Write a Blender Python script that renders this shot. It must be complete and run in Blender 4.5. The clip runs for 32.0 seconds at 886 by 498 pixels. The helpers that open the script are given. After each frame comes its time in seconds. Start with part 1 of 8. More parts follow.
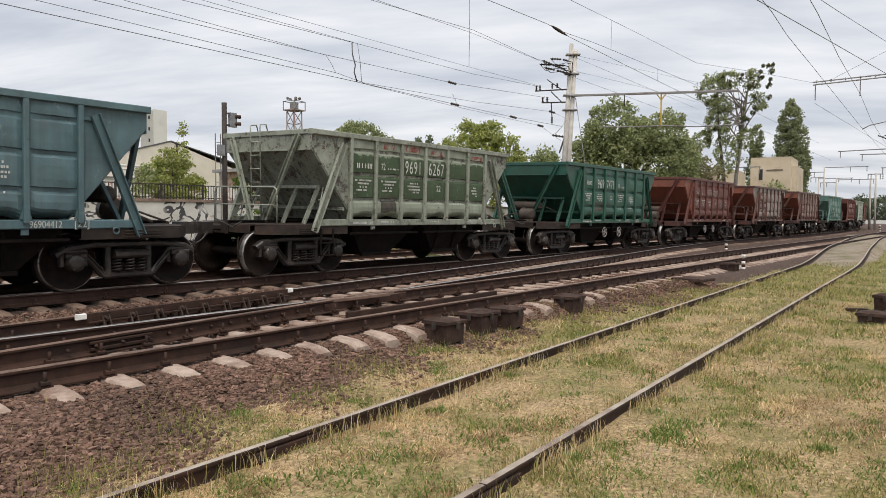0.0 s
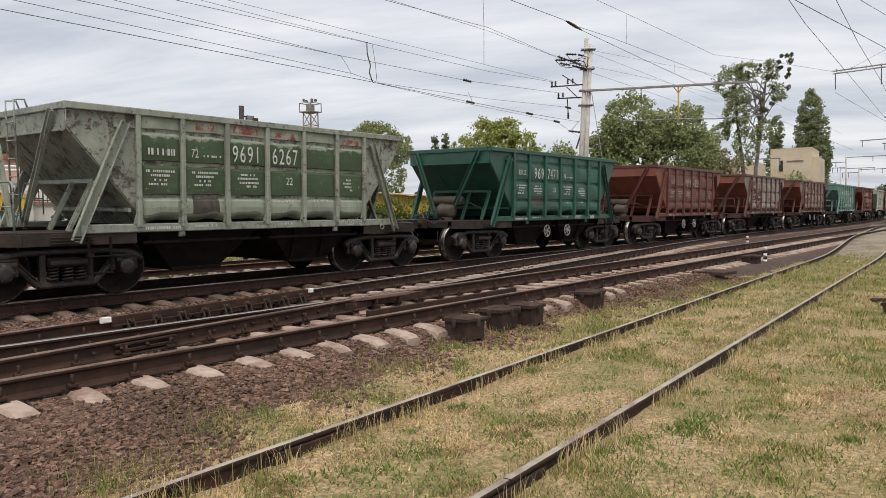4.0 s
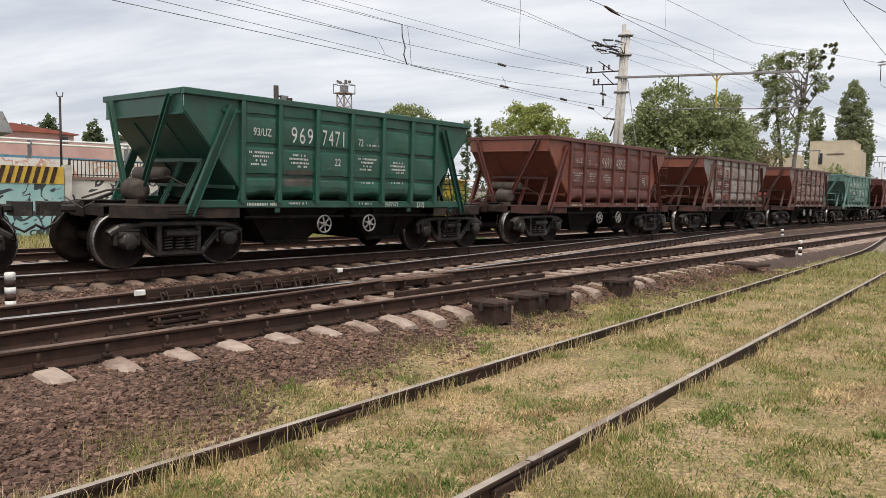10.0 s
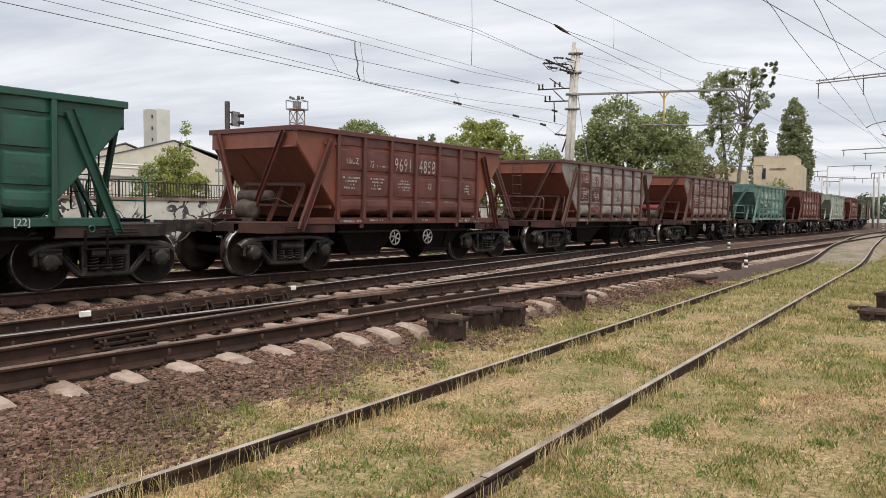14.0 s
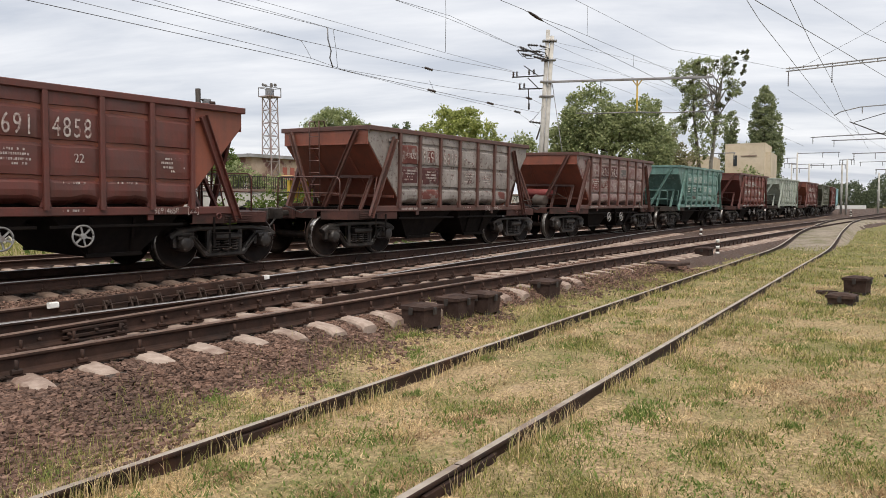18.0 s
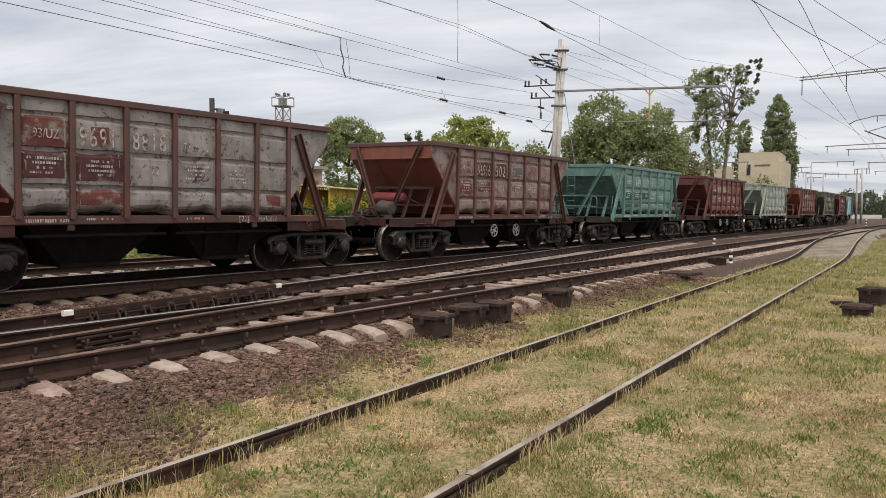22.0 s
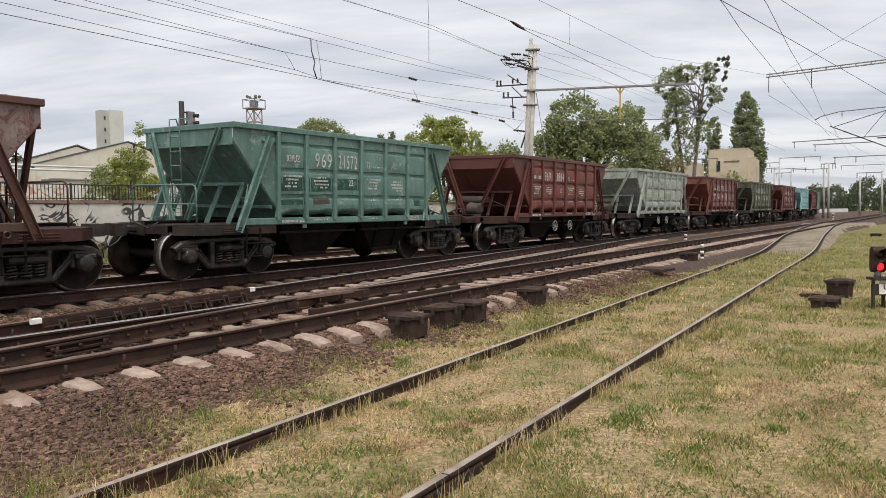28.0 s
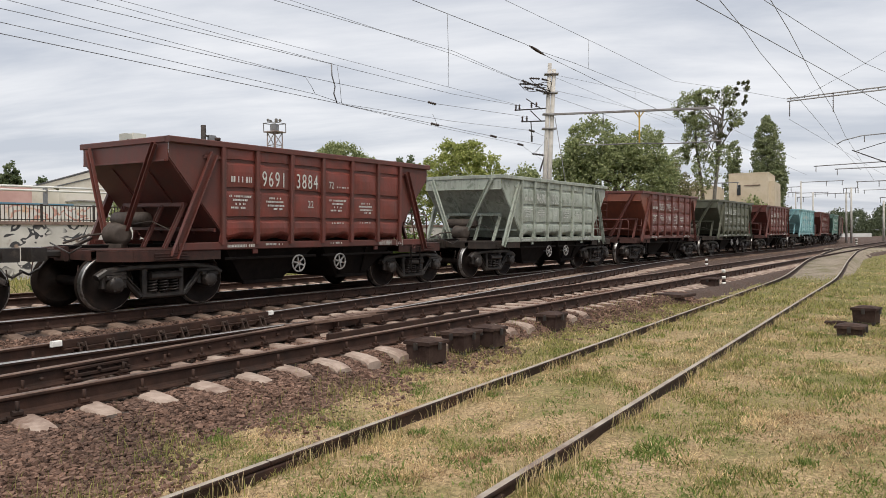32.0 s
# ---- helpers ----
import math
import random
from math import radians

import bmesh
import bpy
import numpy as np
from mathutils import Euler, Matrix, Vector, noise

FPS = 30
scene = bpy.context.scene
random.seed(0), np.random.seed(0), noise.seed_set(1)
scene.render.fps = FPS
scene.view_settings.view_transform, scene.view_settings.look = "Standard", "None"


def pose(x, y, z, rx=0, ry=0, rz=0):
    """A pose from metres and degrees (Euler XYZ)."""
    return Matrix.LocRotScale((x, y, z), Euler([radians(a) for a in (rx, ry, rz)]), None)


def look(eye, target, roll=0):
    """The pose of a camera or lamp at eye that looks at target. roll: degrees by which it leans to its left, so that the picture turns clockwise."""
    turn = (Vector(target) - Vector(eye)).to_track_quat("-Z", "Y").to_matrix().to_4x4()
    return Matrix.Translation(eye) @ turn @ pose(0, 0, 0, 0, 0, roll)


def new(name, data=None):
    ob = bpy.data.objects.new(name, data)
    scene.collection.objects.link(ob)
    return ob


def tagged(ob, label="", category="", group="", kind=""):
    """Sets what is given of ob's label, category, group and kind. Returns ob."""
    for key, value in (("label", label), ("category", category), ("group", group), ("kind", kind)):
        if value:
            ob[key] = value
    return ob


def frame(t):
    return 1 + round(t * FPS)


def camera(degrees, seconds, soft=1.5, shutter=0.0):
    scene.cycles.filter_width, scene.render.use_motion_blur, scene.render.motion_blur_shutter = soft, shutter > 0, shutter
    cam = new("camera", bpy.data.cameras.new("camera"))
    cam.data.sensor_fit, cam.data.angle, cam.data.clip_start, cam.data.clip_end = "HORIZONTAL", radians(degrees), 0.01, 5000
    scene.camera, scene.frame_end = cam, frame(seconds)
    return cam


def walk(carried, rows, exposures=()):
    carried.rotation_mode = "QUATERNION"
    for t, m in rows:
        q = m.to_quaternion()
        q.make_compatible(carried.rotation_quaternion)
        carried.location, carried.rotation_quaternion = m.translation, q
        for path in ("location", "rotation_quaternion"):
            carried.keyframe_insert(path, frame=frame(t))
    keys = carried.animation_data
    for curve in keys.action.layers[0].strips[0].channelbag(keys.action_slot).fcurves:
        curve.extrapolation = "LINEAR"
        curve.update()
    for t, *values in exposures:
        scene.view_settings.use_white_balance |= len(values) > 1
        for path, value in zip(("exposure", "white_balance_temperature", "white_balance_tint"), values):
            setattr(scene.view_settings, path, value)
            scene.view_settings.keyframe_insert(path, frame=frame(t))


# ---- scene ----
cam = camera(62.0, 32.0, soft=0.7)
PATH = [
    (0.0, pose(-0.002, 0.023, 1.631, 87.53, -0.15, -59.00)),
    (0.5, pose(0.006, 0.022, 1.615, 87.57, -0.26, -59.05)),
    (1.0, pose(0.006, 0.019, 1.609, 87.57, 0.11, -58.58)),
    (1.5, pose(-0.014, 0.021, 1.619, 87.96, 0.53, -58.39)),
    (2.0, pose(-0.019, 0.028, 1.619, 87.69, 0.46, -58.07)),
    (2.5, pose(-0.004, 0.030, 1.613, 87.82, 0.56, -58.24)),
    (3.0, pose(-0.012, 0.023, 1.611, 87.61, 0.69, -58.29)),
    (3.5, pose(-0.012, 0.029, 1.617, 87.54, 1.06, -58.13)),
    (5.5, pose(-0.030, 0.017, 1.607, 87.06, -0.02, -55.75)),
    (6.0, pose(-0.027, 0.015, 1.604, 86.89, 0.48, -55.90)),
    (6.5, pose(-0.024, 0.018, 1.607, 86.63, 0.71, -55.69)),
    (7.0, pose(-0.022, 0.018, 1.607, 86.62, 0.67, -56.06)),
    (7.5, pose(-0.026, 0.015, 1.606, 86.33, 0.61, -56.03)),
    (8.0, pose(-0.024, 0.026, 1.605, 86.10, -0.21, -55.53)),
    (8.5, pose(-0.026, 0.020, 1.604, 86.31, -0.21, -55.43)),
    (9.0, pose(-0.033, 0.017, 1.603, 86.39, -0.38, -55.33)),
    (9.5, pose(-0.026, 0.018, 1.603, 86.28, -0.36, -55.63)),
    (10.0, pose(-0.033, 0.012, 1.601, 86.24, -0.51, -55.28)),
    (10.5, pose(-0.033, 0.012, 1.603, 86.34, -0.47, -55.14)),
    (11.0, pose(-0.040, 0.008, 1.608, 86.28, -0.57, -54.85)),
    (11.5, pose(-0.039, 0.014, 1.604, 86.05, -0.90, -54.85)),
    (12.0, pose(-0.034, 0.012, 1.608, 86.20, -0.78, -55.40)),
    (12.5, pose(-0.026, 0.011, 1.602, 86.66, -0.75, -57.33)),
    (13.0, pose(-0.029, 0.010, 1.600, 87.23, -0.80, -57.18)),
    (13.5, pose(-0.033, 0.003, 1.607, 87.32, -0.28, -58.12)),
    (14.0, pose(-0.028, 0.002, 1.609, 87.47, -0.13, -58.79)),
    (14.5, pose(-0.016, -0.006, 1.605, 87.59, 0.16, -60.84)),
    (16.5, pose(-0.016, -0.009, 1.609, 87.10, 0.24, -62.03)),
    (17.0, pose(-0.011, -0.003, 1.611, 87.00, 0.22, -61.66)),
    (17.5, pose(-0.003, 0.000, 1.610, 86.50, -0.24, -60.94)),
    (18.0, pose(-0.001, -0.003, 1.607, 86.54, 0.12, -60.70)),
    (18.5, pose(-0.003, -0.004, 1.608, 86.66, -0.12, -60.63)),
    (19.0, pose(0.006, -0.011, 1.603, 86.65, 0.24, -61.18)),
    (19.5, pose(0.000, -0.015, 1.605, 86.60, 0.73, -61.15)),
    (20.0, pose(-0.008, -0.021, 1.609, 87.09, 0.83, -61.53)),
    (20.5, pose(-0.005, -0.020, 1.610, 87.90, 1.01, -61.45)),
    (21.0, pose(-0.012, -0.020, 1.609, 87.45, 0.73, -60.20)),
    (21.5, pose(-0.012, -0.011, 1.609, 86.95, -0.19, -59.61)),
    (22.0, pose(-0.009, -0.012, 1.614, 87.22, 0.03, -59.78)),
    (22.5, pose(-0.001, -0.015, 1.610, 86.95, 0.38, -60.37)),
    (23.0, pose(-0.000, -0.013, 1.607, 86.73, 0.58, -60.79)),
    (23.5, pose(0.003, -0.016, 1.607, 86.60, 0.54, -61.00)),
    (24.0, pose(0.001, -0.018, 1.608, 86.88, 0.63, -60.99)),
    (24.5, pose(-0.004, -0.024, 1.610, 86.97, 0.87, -60.81)),
    (25.0, pose(-0.005, -0.024, 1.612, 87.16, 1.17, -61.00)),
    (25.5, pose(0.006, -0.015, 1.606, 87.67, 1.15, -61.07)),
    (27.5, pose(0.005, -0.025, 1.609, 87.27, 1.19, -61.49)),
    (28.0, pose(-0.003, -0.025, 1.609, 87.24, 0.96, -61.75)),
    (28.5, pose(0.015, -0.014, 1.607, 86.05, 0.18, -63.14)),
    (29.0, pose(0.086, -0.022, 1.611, 86.38, 1.15, -62.98)),
    (29.5, pose(0.142, -0.033, 1.611, 86.29, 0.69, -63.16)),
    (30.0, pose(0.164, -0.050, 1.615, 86.85, -0.01, -61.43)),
    (30.5, pose(0.120, -0.026, 1.623, 87.30, 0.22, -62.15)),
    (31.0, pose(0.067, -0.001, 1.625, 87.89, 0.22, -62.27)),
    (31.5, pose(0.040, 0.002, 1.628, 88.81, 0.61, -61.67)),
    (32.0, pose(0.035, 0.011, 1.633, 89.03, 0.70, -60.35)),
]
# the camera's automatic exposure drifts a little
walk(cam, PATH, exposures=((0, 0.09), (1, 0.05), (3, 0.04), (5.5, 0.09), (8, 0.15), (11, 0.14), (14, 0.16), (17, 0.16), (19, 0.17), (20.3, 0.11), (21.5, 0.03), (25, 0.02), (28, 0.07), (30, 0.03), (31, 0.07), (32, 0.07)))

# ---------- light ----------
SUN_AZ, SUN_EL = radians(-142), radians(60)      # direction to the sun in the plan, height
world = bpy.data.worlds.new("overcast_sky")
scene.world = world
world.use_nodes = True
wn, wl = world.node_tree.nodes, world.node_tree.links
wn.clear()
sky = wn.new("ShaderNodeTexSky")
sky.sky_type, sky.sun_disc = "NISHITA", False
sky.sun_elevation, sky.sun_rotation = SUN_EL, radians(90) - SUN_AZ
sky.altitude, sky.air_density, sky.dust_density = 100, 1.0, 3.0
skys = wn.new("ShaderNodeVectorMath"); skys.operation = "SCALE"; skys.inputs["Scale"].default_value = 0.10
wl.new(sky.outputs[0], skys.inputs[0])
wco = wn.new("ShaderNodeTexCoord")
wsep = wn.new("ShaderNodeSeparateXYZ"); wl.new(wco.outputs["Generated"], wsep.inputs[0])
# cloud sheet: project the direction on a flat layer, so that streaks run flatter towards the horizon
wz = wn.new("ShaderNodeMath"); wz.operation = "ADD"; wz.inputs[1].default_value = 0.16; wl.new(wsep.outputs[2], wz.inputs[0])
wzm = wn.new("ShaderNodeMath"); wzm.operation = "MAXIMUM"; wzm.inputs[1].default_value = 0.05; wl.new(wz.outputs[0], wzm.inputs[0])
wdx = wn.new("ShaderNodeMath"); wdx.operation = "DIVIDE"; wl.new(wsep.outputs[0], wdx.inputs[0]); wl.new(wzm.outputs[0], wdx.inputs[1])
wdy = wn.new("ShaderNodeMath"); wdy.operation = "DIVIDE"; wl.new(wsep.outputs[1], wdy.inputs[0]); wl.new(wzm.outputs[0], wdy.inputs[1])
wcm = wn.new("ShaderNodeCombineXYZ"); wl.new(wdx.outputs[0], wcm.inputs[0]); wl.new(wdy.outputs[0], wcm.inputs[1])
wrot = wn.new("ShaderNodeMapping"); wrot.inputs["Rotation"].default_value = (0, 0, radians(-24)); wl.new(wcm.outputs[0], wrot.inputs[0])
wmap = wn.new("ShaderNodeMapping"); wmap.inputs["Scale"].default_value = (2.3, 0.8, 1); wl.new(wrot.outputs[0], wmap.inputs[0])
wno = wn.new("ShaderNodeTexNoise"); wno.inputs["Scale"].default_value = 1.0; wno.inputs["Detail"].default_value = 7; wno.inputs["Roughness"].default_value = 0.56; wno.inputs["Distortion"].default_value = 0.25
wl.new(wmap.outputs[0], wno.inputs["Vector"])
wrp = wn.new("ShaderNodeValToRGB")
wrp.color_ramp.elements[0].position, wrp.color_ramp.elements[0].color = 0.36, (0.63, 0.665, 0.74, 1)
wrp.color_ramp.elements[1].position, wrp.color_ramp.elements[1].color = 0.70, (1.02, 1.02, 1.04, 1)
wl.new(wno.outputs[0], wrp.inputs[0])
wmx = wn.new("ShaderNodeMix"); wmx.data_type = "RGBA"; wmx.inputs[0].default_value = 0.86
wl.new(skys.outputs[0], wmx.inputs[6]); wl.new(wrp.outputs[0], wmx.inputs[7])
wbg = wn.new("ShaderNodeBackground"); wbg.inputs[1].default_value = 0.95
wl.new(wmx.outputs[2], wbg.inputs[0])
wout = wn.new("ShaderNodeOutputWorld"); wl.new(wbg.outputs[0], wout.inputs[0])
sun = new("sun", bpy.data.lights.new("sun", "SUN"))
sun.data.energy, sun.data.angle, sun.data.color = 3.0, radians(40), (1.0, 0.93, 0.82)
sun.matrix_world = look((0, 0, 60), (-60 * math.cos(SUN_AZ), -60 * math.sin(SUN_AZ), 60 - 60 * math.tan(SUN_EL)))


# ---------- materials ----------
def nodes_of(name):
    m = bpy.data.materials.new(name)
    m.use_nodes = True
    return m, m.node_tree.nodes, m.node_tree.links, m.node_tree.nodes["Principled BSDF"]


def rgba(c):
    return (c[0], c[1], c[2], 1)


def mix(n, l, fac, a, b):
    x = n.new("ShaderNodeMix"); x.data_type = "RGBA"
    for sock, v in ((x.inputs[0], fac), (x.inputs[6], a), (x.inputs[7], b)):
        if isinstance(v, (int, float)):
            sock.default_value = v
        elif isinstance(v, tuple):
            sock.default_value = rgba(v)
        else:
            l.new(v, sock)
    return x.outputs[2]


def noise_fac(n, l, vec, scale, lo, hi, detail=5, rough=0.6, distort=0.0):
    t = n.new("ShaderNodeTexNoise")
    t.inputs["Scale"].default_value, t.inputs["Detail"].default_value = scale, detail
    t.inputs["Roughness"].default_value, t.inputs["Distortion"].default_value = rough, distort
    l.new(vec, t.inputs["Vector"])
    r = n.new("ShaderNodeMapRange")
    r.inputs["From Min"].default_value, r.inputs["From Max"].default_value = lo, hi
    l.new(t.outputs[0], r.inputs["Value"])
    return r.outputs[0]


def coords(n, l, vary=True, stretch=(1, 1, 1), world_space=False):
    if world_space:
        g = n.new("ShaderNodeNewGeometry"); v = g.outputs["Position"]
    else:
        v = n.new("ShaderNodeTexCoord").outputs["Object"]
    if stretch != (1, 1, 1):
        m = n.new("ShaderNodeMapping"); m.inputs["Scale"].default_value = stretch; l.new(v, m.inputs[0]); v = m.outputs[0]
    if vary:
        o = n.new("ShaderNodeObjectInfo")
        k = n.new("ShaderNodeMath"); k.operation = "MULTIPLY"; k.inputs[1].default_value = 61.0; l.new(o.outputs["Random"], k.inputs[0])
        a = n.new("ShaderNodeVectorMath"); a.operation = "ADD"; l.new(v, a.inputs[0]); l.new(k.outputs[0], a.inputs[1]); v = a.outputs[0]
    return v


def bump(n, l, bsdf, vec, scale, strength, dist=0.01, detail=6):
    t = n.new("ShaderNodeTexNoise"); t.inputs["Scale"].default_value, t.inputs["Detail"].default_value = scale, detail
    l.new(vec, t.inputs["Vector"])
    b = n.new("ShaderNodeBump"); b.inputs["Strength"].default_value, b.inputs["Distance"].default_value = strength, dist
    l.new(t.outputs[0], b.inputs["Height"]); l.new(b.outputs[0], bsdf.inputs["Normal"])


def surf(name, c1, c2, scale=4.0, rough=0.8, metal=0.0, c3=None, s3=1.2, lo3=0.52, hi3=0.68, bs=0.3, bscale=30, bdist=0.01, vary=True, world_space=False, stretch=(1, 1, 1), island=0.0, spec=0.3):
    """Two tones of grain, a third tone in large stains, fine relief."""
    m, n, l, b = nodes_of(name)
    v = coords(n, l, vary, stretch, world_space)
    col = mix(n, l, noise_fac(n, l, v, scale, 0.35, 0.65), c1, c2)
    if c3:
        col = mix(n, l, noise_fac(n, l, v, s3, lo3, hi3, 7, 0.68), col, c3)
    if island:
        g = n.new("ShaderNodeNewGeometry")
        h = n.new("ShaderNodeHueSaturation")
        r = n.new("ShaderNodeMapRange"); r.inputs["To Min"].default_value, r.inputs["To Max"].default_value = 1 - island, 1 + island
        l.new(g.outputs["Random Per Island"], r.inputs["Value"]); l.new(r.outputs[0], h.inputs["Value"]); l.new(col, h.inputs["Color"]); col = h.outputs[0]
    l.new(col, b.inputs["Base Color"])
    b.inputs["Roughness"].default_value, b.inputs["Metallic"].default_value = rough, metal
    b.inputs["Specular IOR Level"].default_value = spec
    if bs:
        bump(n, l, b, v, bscale, bs, bdist)
    return m


def paint(name, base, fade, worn, worn_amount=0.5, rust=(0.075, 0.035, 0.022), rust_amount=0.42, rough=0.5, dirt=0.5):
    """Old wagon paint: faded patches, a worn-through coat with ragged edges, rust specks, grimy streaks running down."""
    m, n, l, b = nodes_of(name)
    v = coords(n, l)
    col = mix(n, l, noise_fac(n, l, v, 2.2, 0.38, 0.64, 6), base, fade)
    col = mix(n, l, noise_fac(n, l, v, 3.4, 1 - worn_amount - 0.02, 1 - worn_amount + 0.05, 9, 0.72, 0.5), col, worn)
    k = mix(n, l, noise_fac(n, l, v, 9.0, 1 - rust_amount, 1 - rust_amount + 0.06, 8, 0.75, 0.3), col, rust)
    mp = n.new("ShaderNodeMapping"); mp.inputs["Scale"].default_value = (9, 9, 0.7); l.new(v, mp.inputs[0])
    st = noise_fac(n, l, mp.outputs[0], 1.0, 0.45, 0.85, 6, 0.6)
    ml = n.new("ShaderNodeMath"); ml.operation = "MULTIPLY"; ml.inputs[1].default_value = dirt; l.new(st, ml.inputs[0])
    k = mix(n, l, ml.outputs[0], k, (0.055, 0.045, 0.038))
    # broad grime, heavier in places
    gr = noise_fac(n, l, v, 1.25, 0.40, 0.72, 8, 0.66, 0.6)
    mg = n.new("ShaderNodeMath"); mg.operation = "MULTIPLY"; mg.inputs[1].default_value = dirt * 0.8; l.new(gr, mg.inputs[0])
    k = mix(n, l, mg.outputs[0], k, (0.040, 0.034, 0.029))
    l.new(k, b.inputs["Base Color"])
    b.inputs["Roughness"].default_value = rough
    b.inputs["Specular IOR Level"].default_value = 0.5
    bump(n, l, b, v, 26, 0.35, 0.006, 8)
    return m


def banded(name, pale, band, worn, z0, z1):
    """Wagon paint with a broad band of a second colour between two heights, ragged at its edges and chipped through."""
    m, n, l, b = nodes_of(name)
    v = coords(n, l)
    raw = n.new("ShaderNodeTexCoord").outputs["Object"]
    sx = n.new("ShaderNodeSeparateXYZ"); l.new(raw, sx.inputs[0])
    def step(z, way):
        a = n.new("ShaderNodeMath"); a.operation = "MULTIPLY_ADD"; a.inputs[1].default_value = 0.16; l.new(noise_fac(n, l, v, 5.0, 0.2, 0.8, 5), a.inputs[0]); l.new(sx.outputs[2], a.inputs[2])
        r = n.new("ShaderNodeMapRange"); r.inputs["From Min"].default_value, r.inputs["From Max"].default_value = z + 0.08 - way * 0.015, z + 0.08 + way * 0.015
        l.new(a.outputs[0], r.inputs["Value"]); return r.outputs[0]
    mu = n.new("ShaderNodeMath"); mu.operation = "MULTIPLY"; l.new(step(z0, 1), mu.inputs[0]); l.new(step(z1, -1), mu.inputs[1])
    lo = mix(n, l, noise_fac(n, l, v, 2.5, 0.35, 0.65, 6), pale, tuple(c * 0.78 for c in pale))
    lo = mix(n, l, noise_fac(n, l, v, 7.0, 0.60, 0.66, 8, 0.72, 0.4), lo, worn)
    hi = mix(n, l, noise_fac(n, l, v, 2.2, 0.35, 0.65, 6), band, tuple(c * 1.35 for c in band))
    hi = mix(n, l, noise_fac(n, l, v, 8.0, 0.60, 0.68, 8, 0.7, 0.4), hi, tuple(c * 0.7 for c in pale))
    col = mix(n, l, mu.outputs[0], lo, hi)
    mp = n.new("ShaderNodeMapping"); mp.inputs["Scale"].default_value = (9, 9, 0.7); l.new(v, mp.inputs[0])
    dk = n.new("ShaderNodeMath"); dk.operation = "MULTIPLY"; dk.inputs[1].default_value = 0.5; l.new(noise_fac(n, l, mp.outputs[0], 1.0, 0.5, 0.85, 6), dk.inputs[0])
    col = mix(n, l, dk.outputs[0], col, (0.06, 0.052, 0.042))
    l.new(col, b.inputs["Base Color"]); b.inputs["Roughness"].default_value = 0.65; b.inputs["Specular IOR Level"].default_value = 0.3
    bump(n, l, b, v, 26, 0.35, 0.006, 8)
    return m


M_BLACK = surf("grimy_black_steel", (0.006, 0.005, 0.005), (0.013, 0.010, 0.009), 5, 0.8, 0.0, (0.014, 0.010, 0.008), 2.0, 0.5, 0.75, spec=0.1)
M_BOGIE = surf("dusty_bogie_steel", (0.013, 0.010, 0.009), (0.032, 0.026, 0.022), 6, 0.45, 0.0, (0.085, 0.065, 0.054), 5.0, 0.52, 0.70, spec=0.5)
M_WHEEL = surf("dark_wheel_disc", (0.009, 0.0065, 0.0055), (0.018, 0.012, 0.010), 7, 0.75, 0.0, (0.030, 0.018, 0.013), 3.0, spec=0.15)
M_TREAD = surf("bright_rolled_steel", (0.16, 0.15, 0.14), (0.42, 0.41, 0.40), 5, 0.36, 0.9, (0.04, 0.030, 0.025), 3.0, 0.48, 0.62, bs=0.1)
M_RAIL = surf("rusty_rail_steel", (0.027, 0.0135, 0.009), (0.050, 0.024, 0.016), 7, 0.75, 0.0, (0.017, 0.011, 0.009), 1.4, vary=False, world_space=True)
M_SIDERAIL = surf("dark_siding_rail_steel", (0.020, 0.0115, 0.009), (0.038, 0.019, 0.013), 7, 0.75, 0.0, (0.060, 0.026, 0.017), 1.9, 0.55, 0.70, vary=False, world_space=True)
M_RAILTOP = surf("worn_rail_head", (0.13, 0.082, 0.062), (0.22, 0.15, 0.118), 5, 0.5, 0.2, (0.065, 0.043, 0.034), 0.8, vary=False, world_space=True, bs=0.08)
M_SIDETOP = surf("dull_siding_rail_head", (0.27, 0.225, 0.185), (0.39, 0.34, 0.29), 5, 0.6, 0.0, (0.16, 0.11, 0.085), 1.3, vary=False, world_space=True, bs=0.08)
M_RAILSHINE = surf("polished_rail_head", (0.50, 0.47, 0.44), (0.6, 0.57, 0.54), 4, 0.28, 0.9, bs=0.05, vary=False, world_space=True)
M_CONC = surf("weathered_sleeper_concrete", (0.27, 0.205, 0.168), (0.41, 0.325, 0.272), 7, 0.9, 0, (0.15, 0.09, 0.068), 1.6, 0.46, 0.66, 0.5, 45, 0.006)
M_CONCDIRTY = surf("rust_stained_sleeper_concrete", (0.17, 0.115, 0.088), (0.25, 0.18, 0.14), 7, 0.9, 0, (0.09, 0.062, 0.05), 2.2, 0.45, 0.7, 0.5, 45, 0.006)
M_BALLAST = surf("ballast_bed", (0.050, 0.031, 0.024), (0.14, 0.094, 0.075), 38, 0.95, 0, (0.085, 0.065, 0.055), 1.0, 0.45, 0.7, 1.0, 42, 0.05, vary=False, world_space=True)
M_STONE = surf("crushed_stone", (0.102, 0.058, 0.042), (0.205, 0.128, 0.097), 14, 0.93, 0, (0.080, 0.050, 0.039), 0.9, 0.45, 0.68, 0.4, 60, 0.004, vary=False, world_space=True, island=0.5)
M_BOX = surf("black_painted_box", (0.032, 0.020, 0.017), (0.062, 0.040, 0.033), 6, 0.8, 0, (0.10, 0.065, 0.052), 2.5, 0.5, 0.75, spec=0.12)
M_WHITE = surf("white_paint", (0.66, 0.65, 0.62), (0.78, 0.77, 0.74), 9, 0.7, 0, (0.42, 0.40, 0.37), 5, 0.5, 0.75)
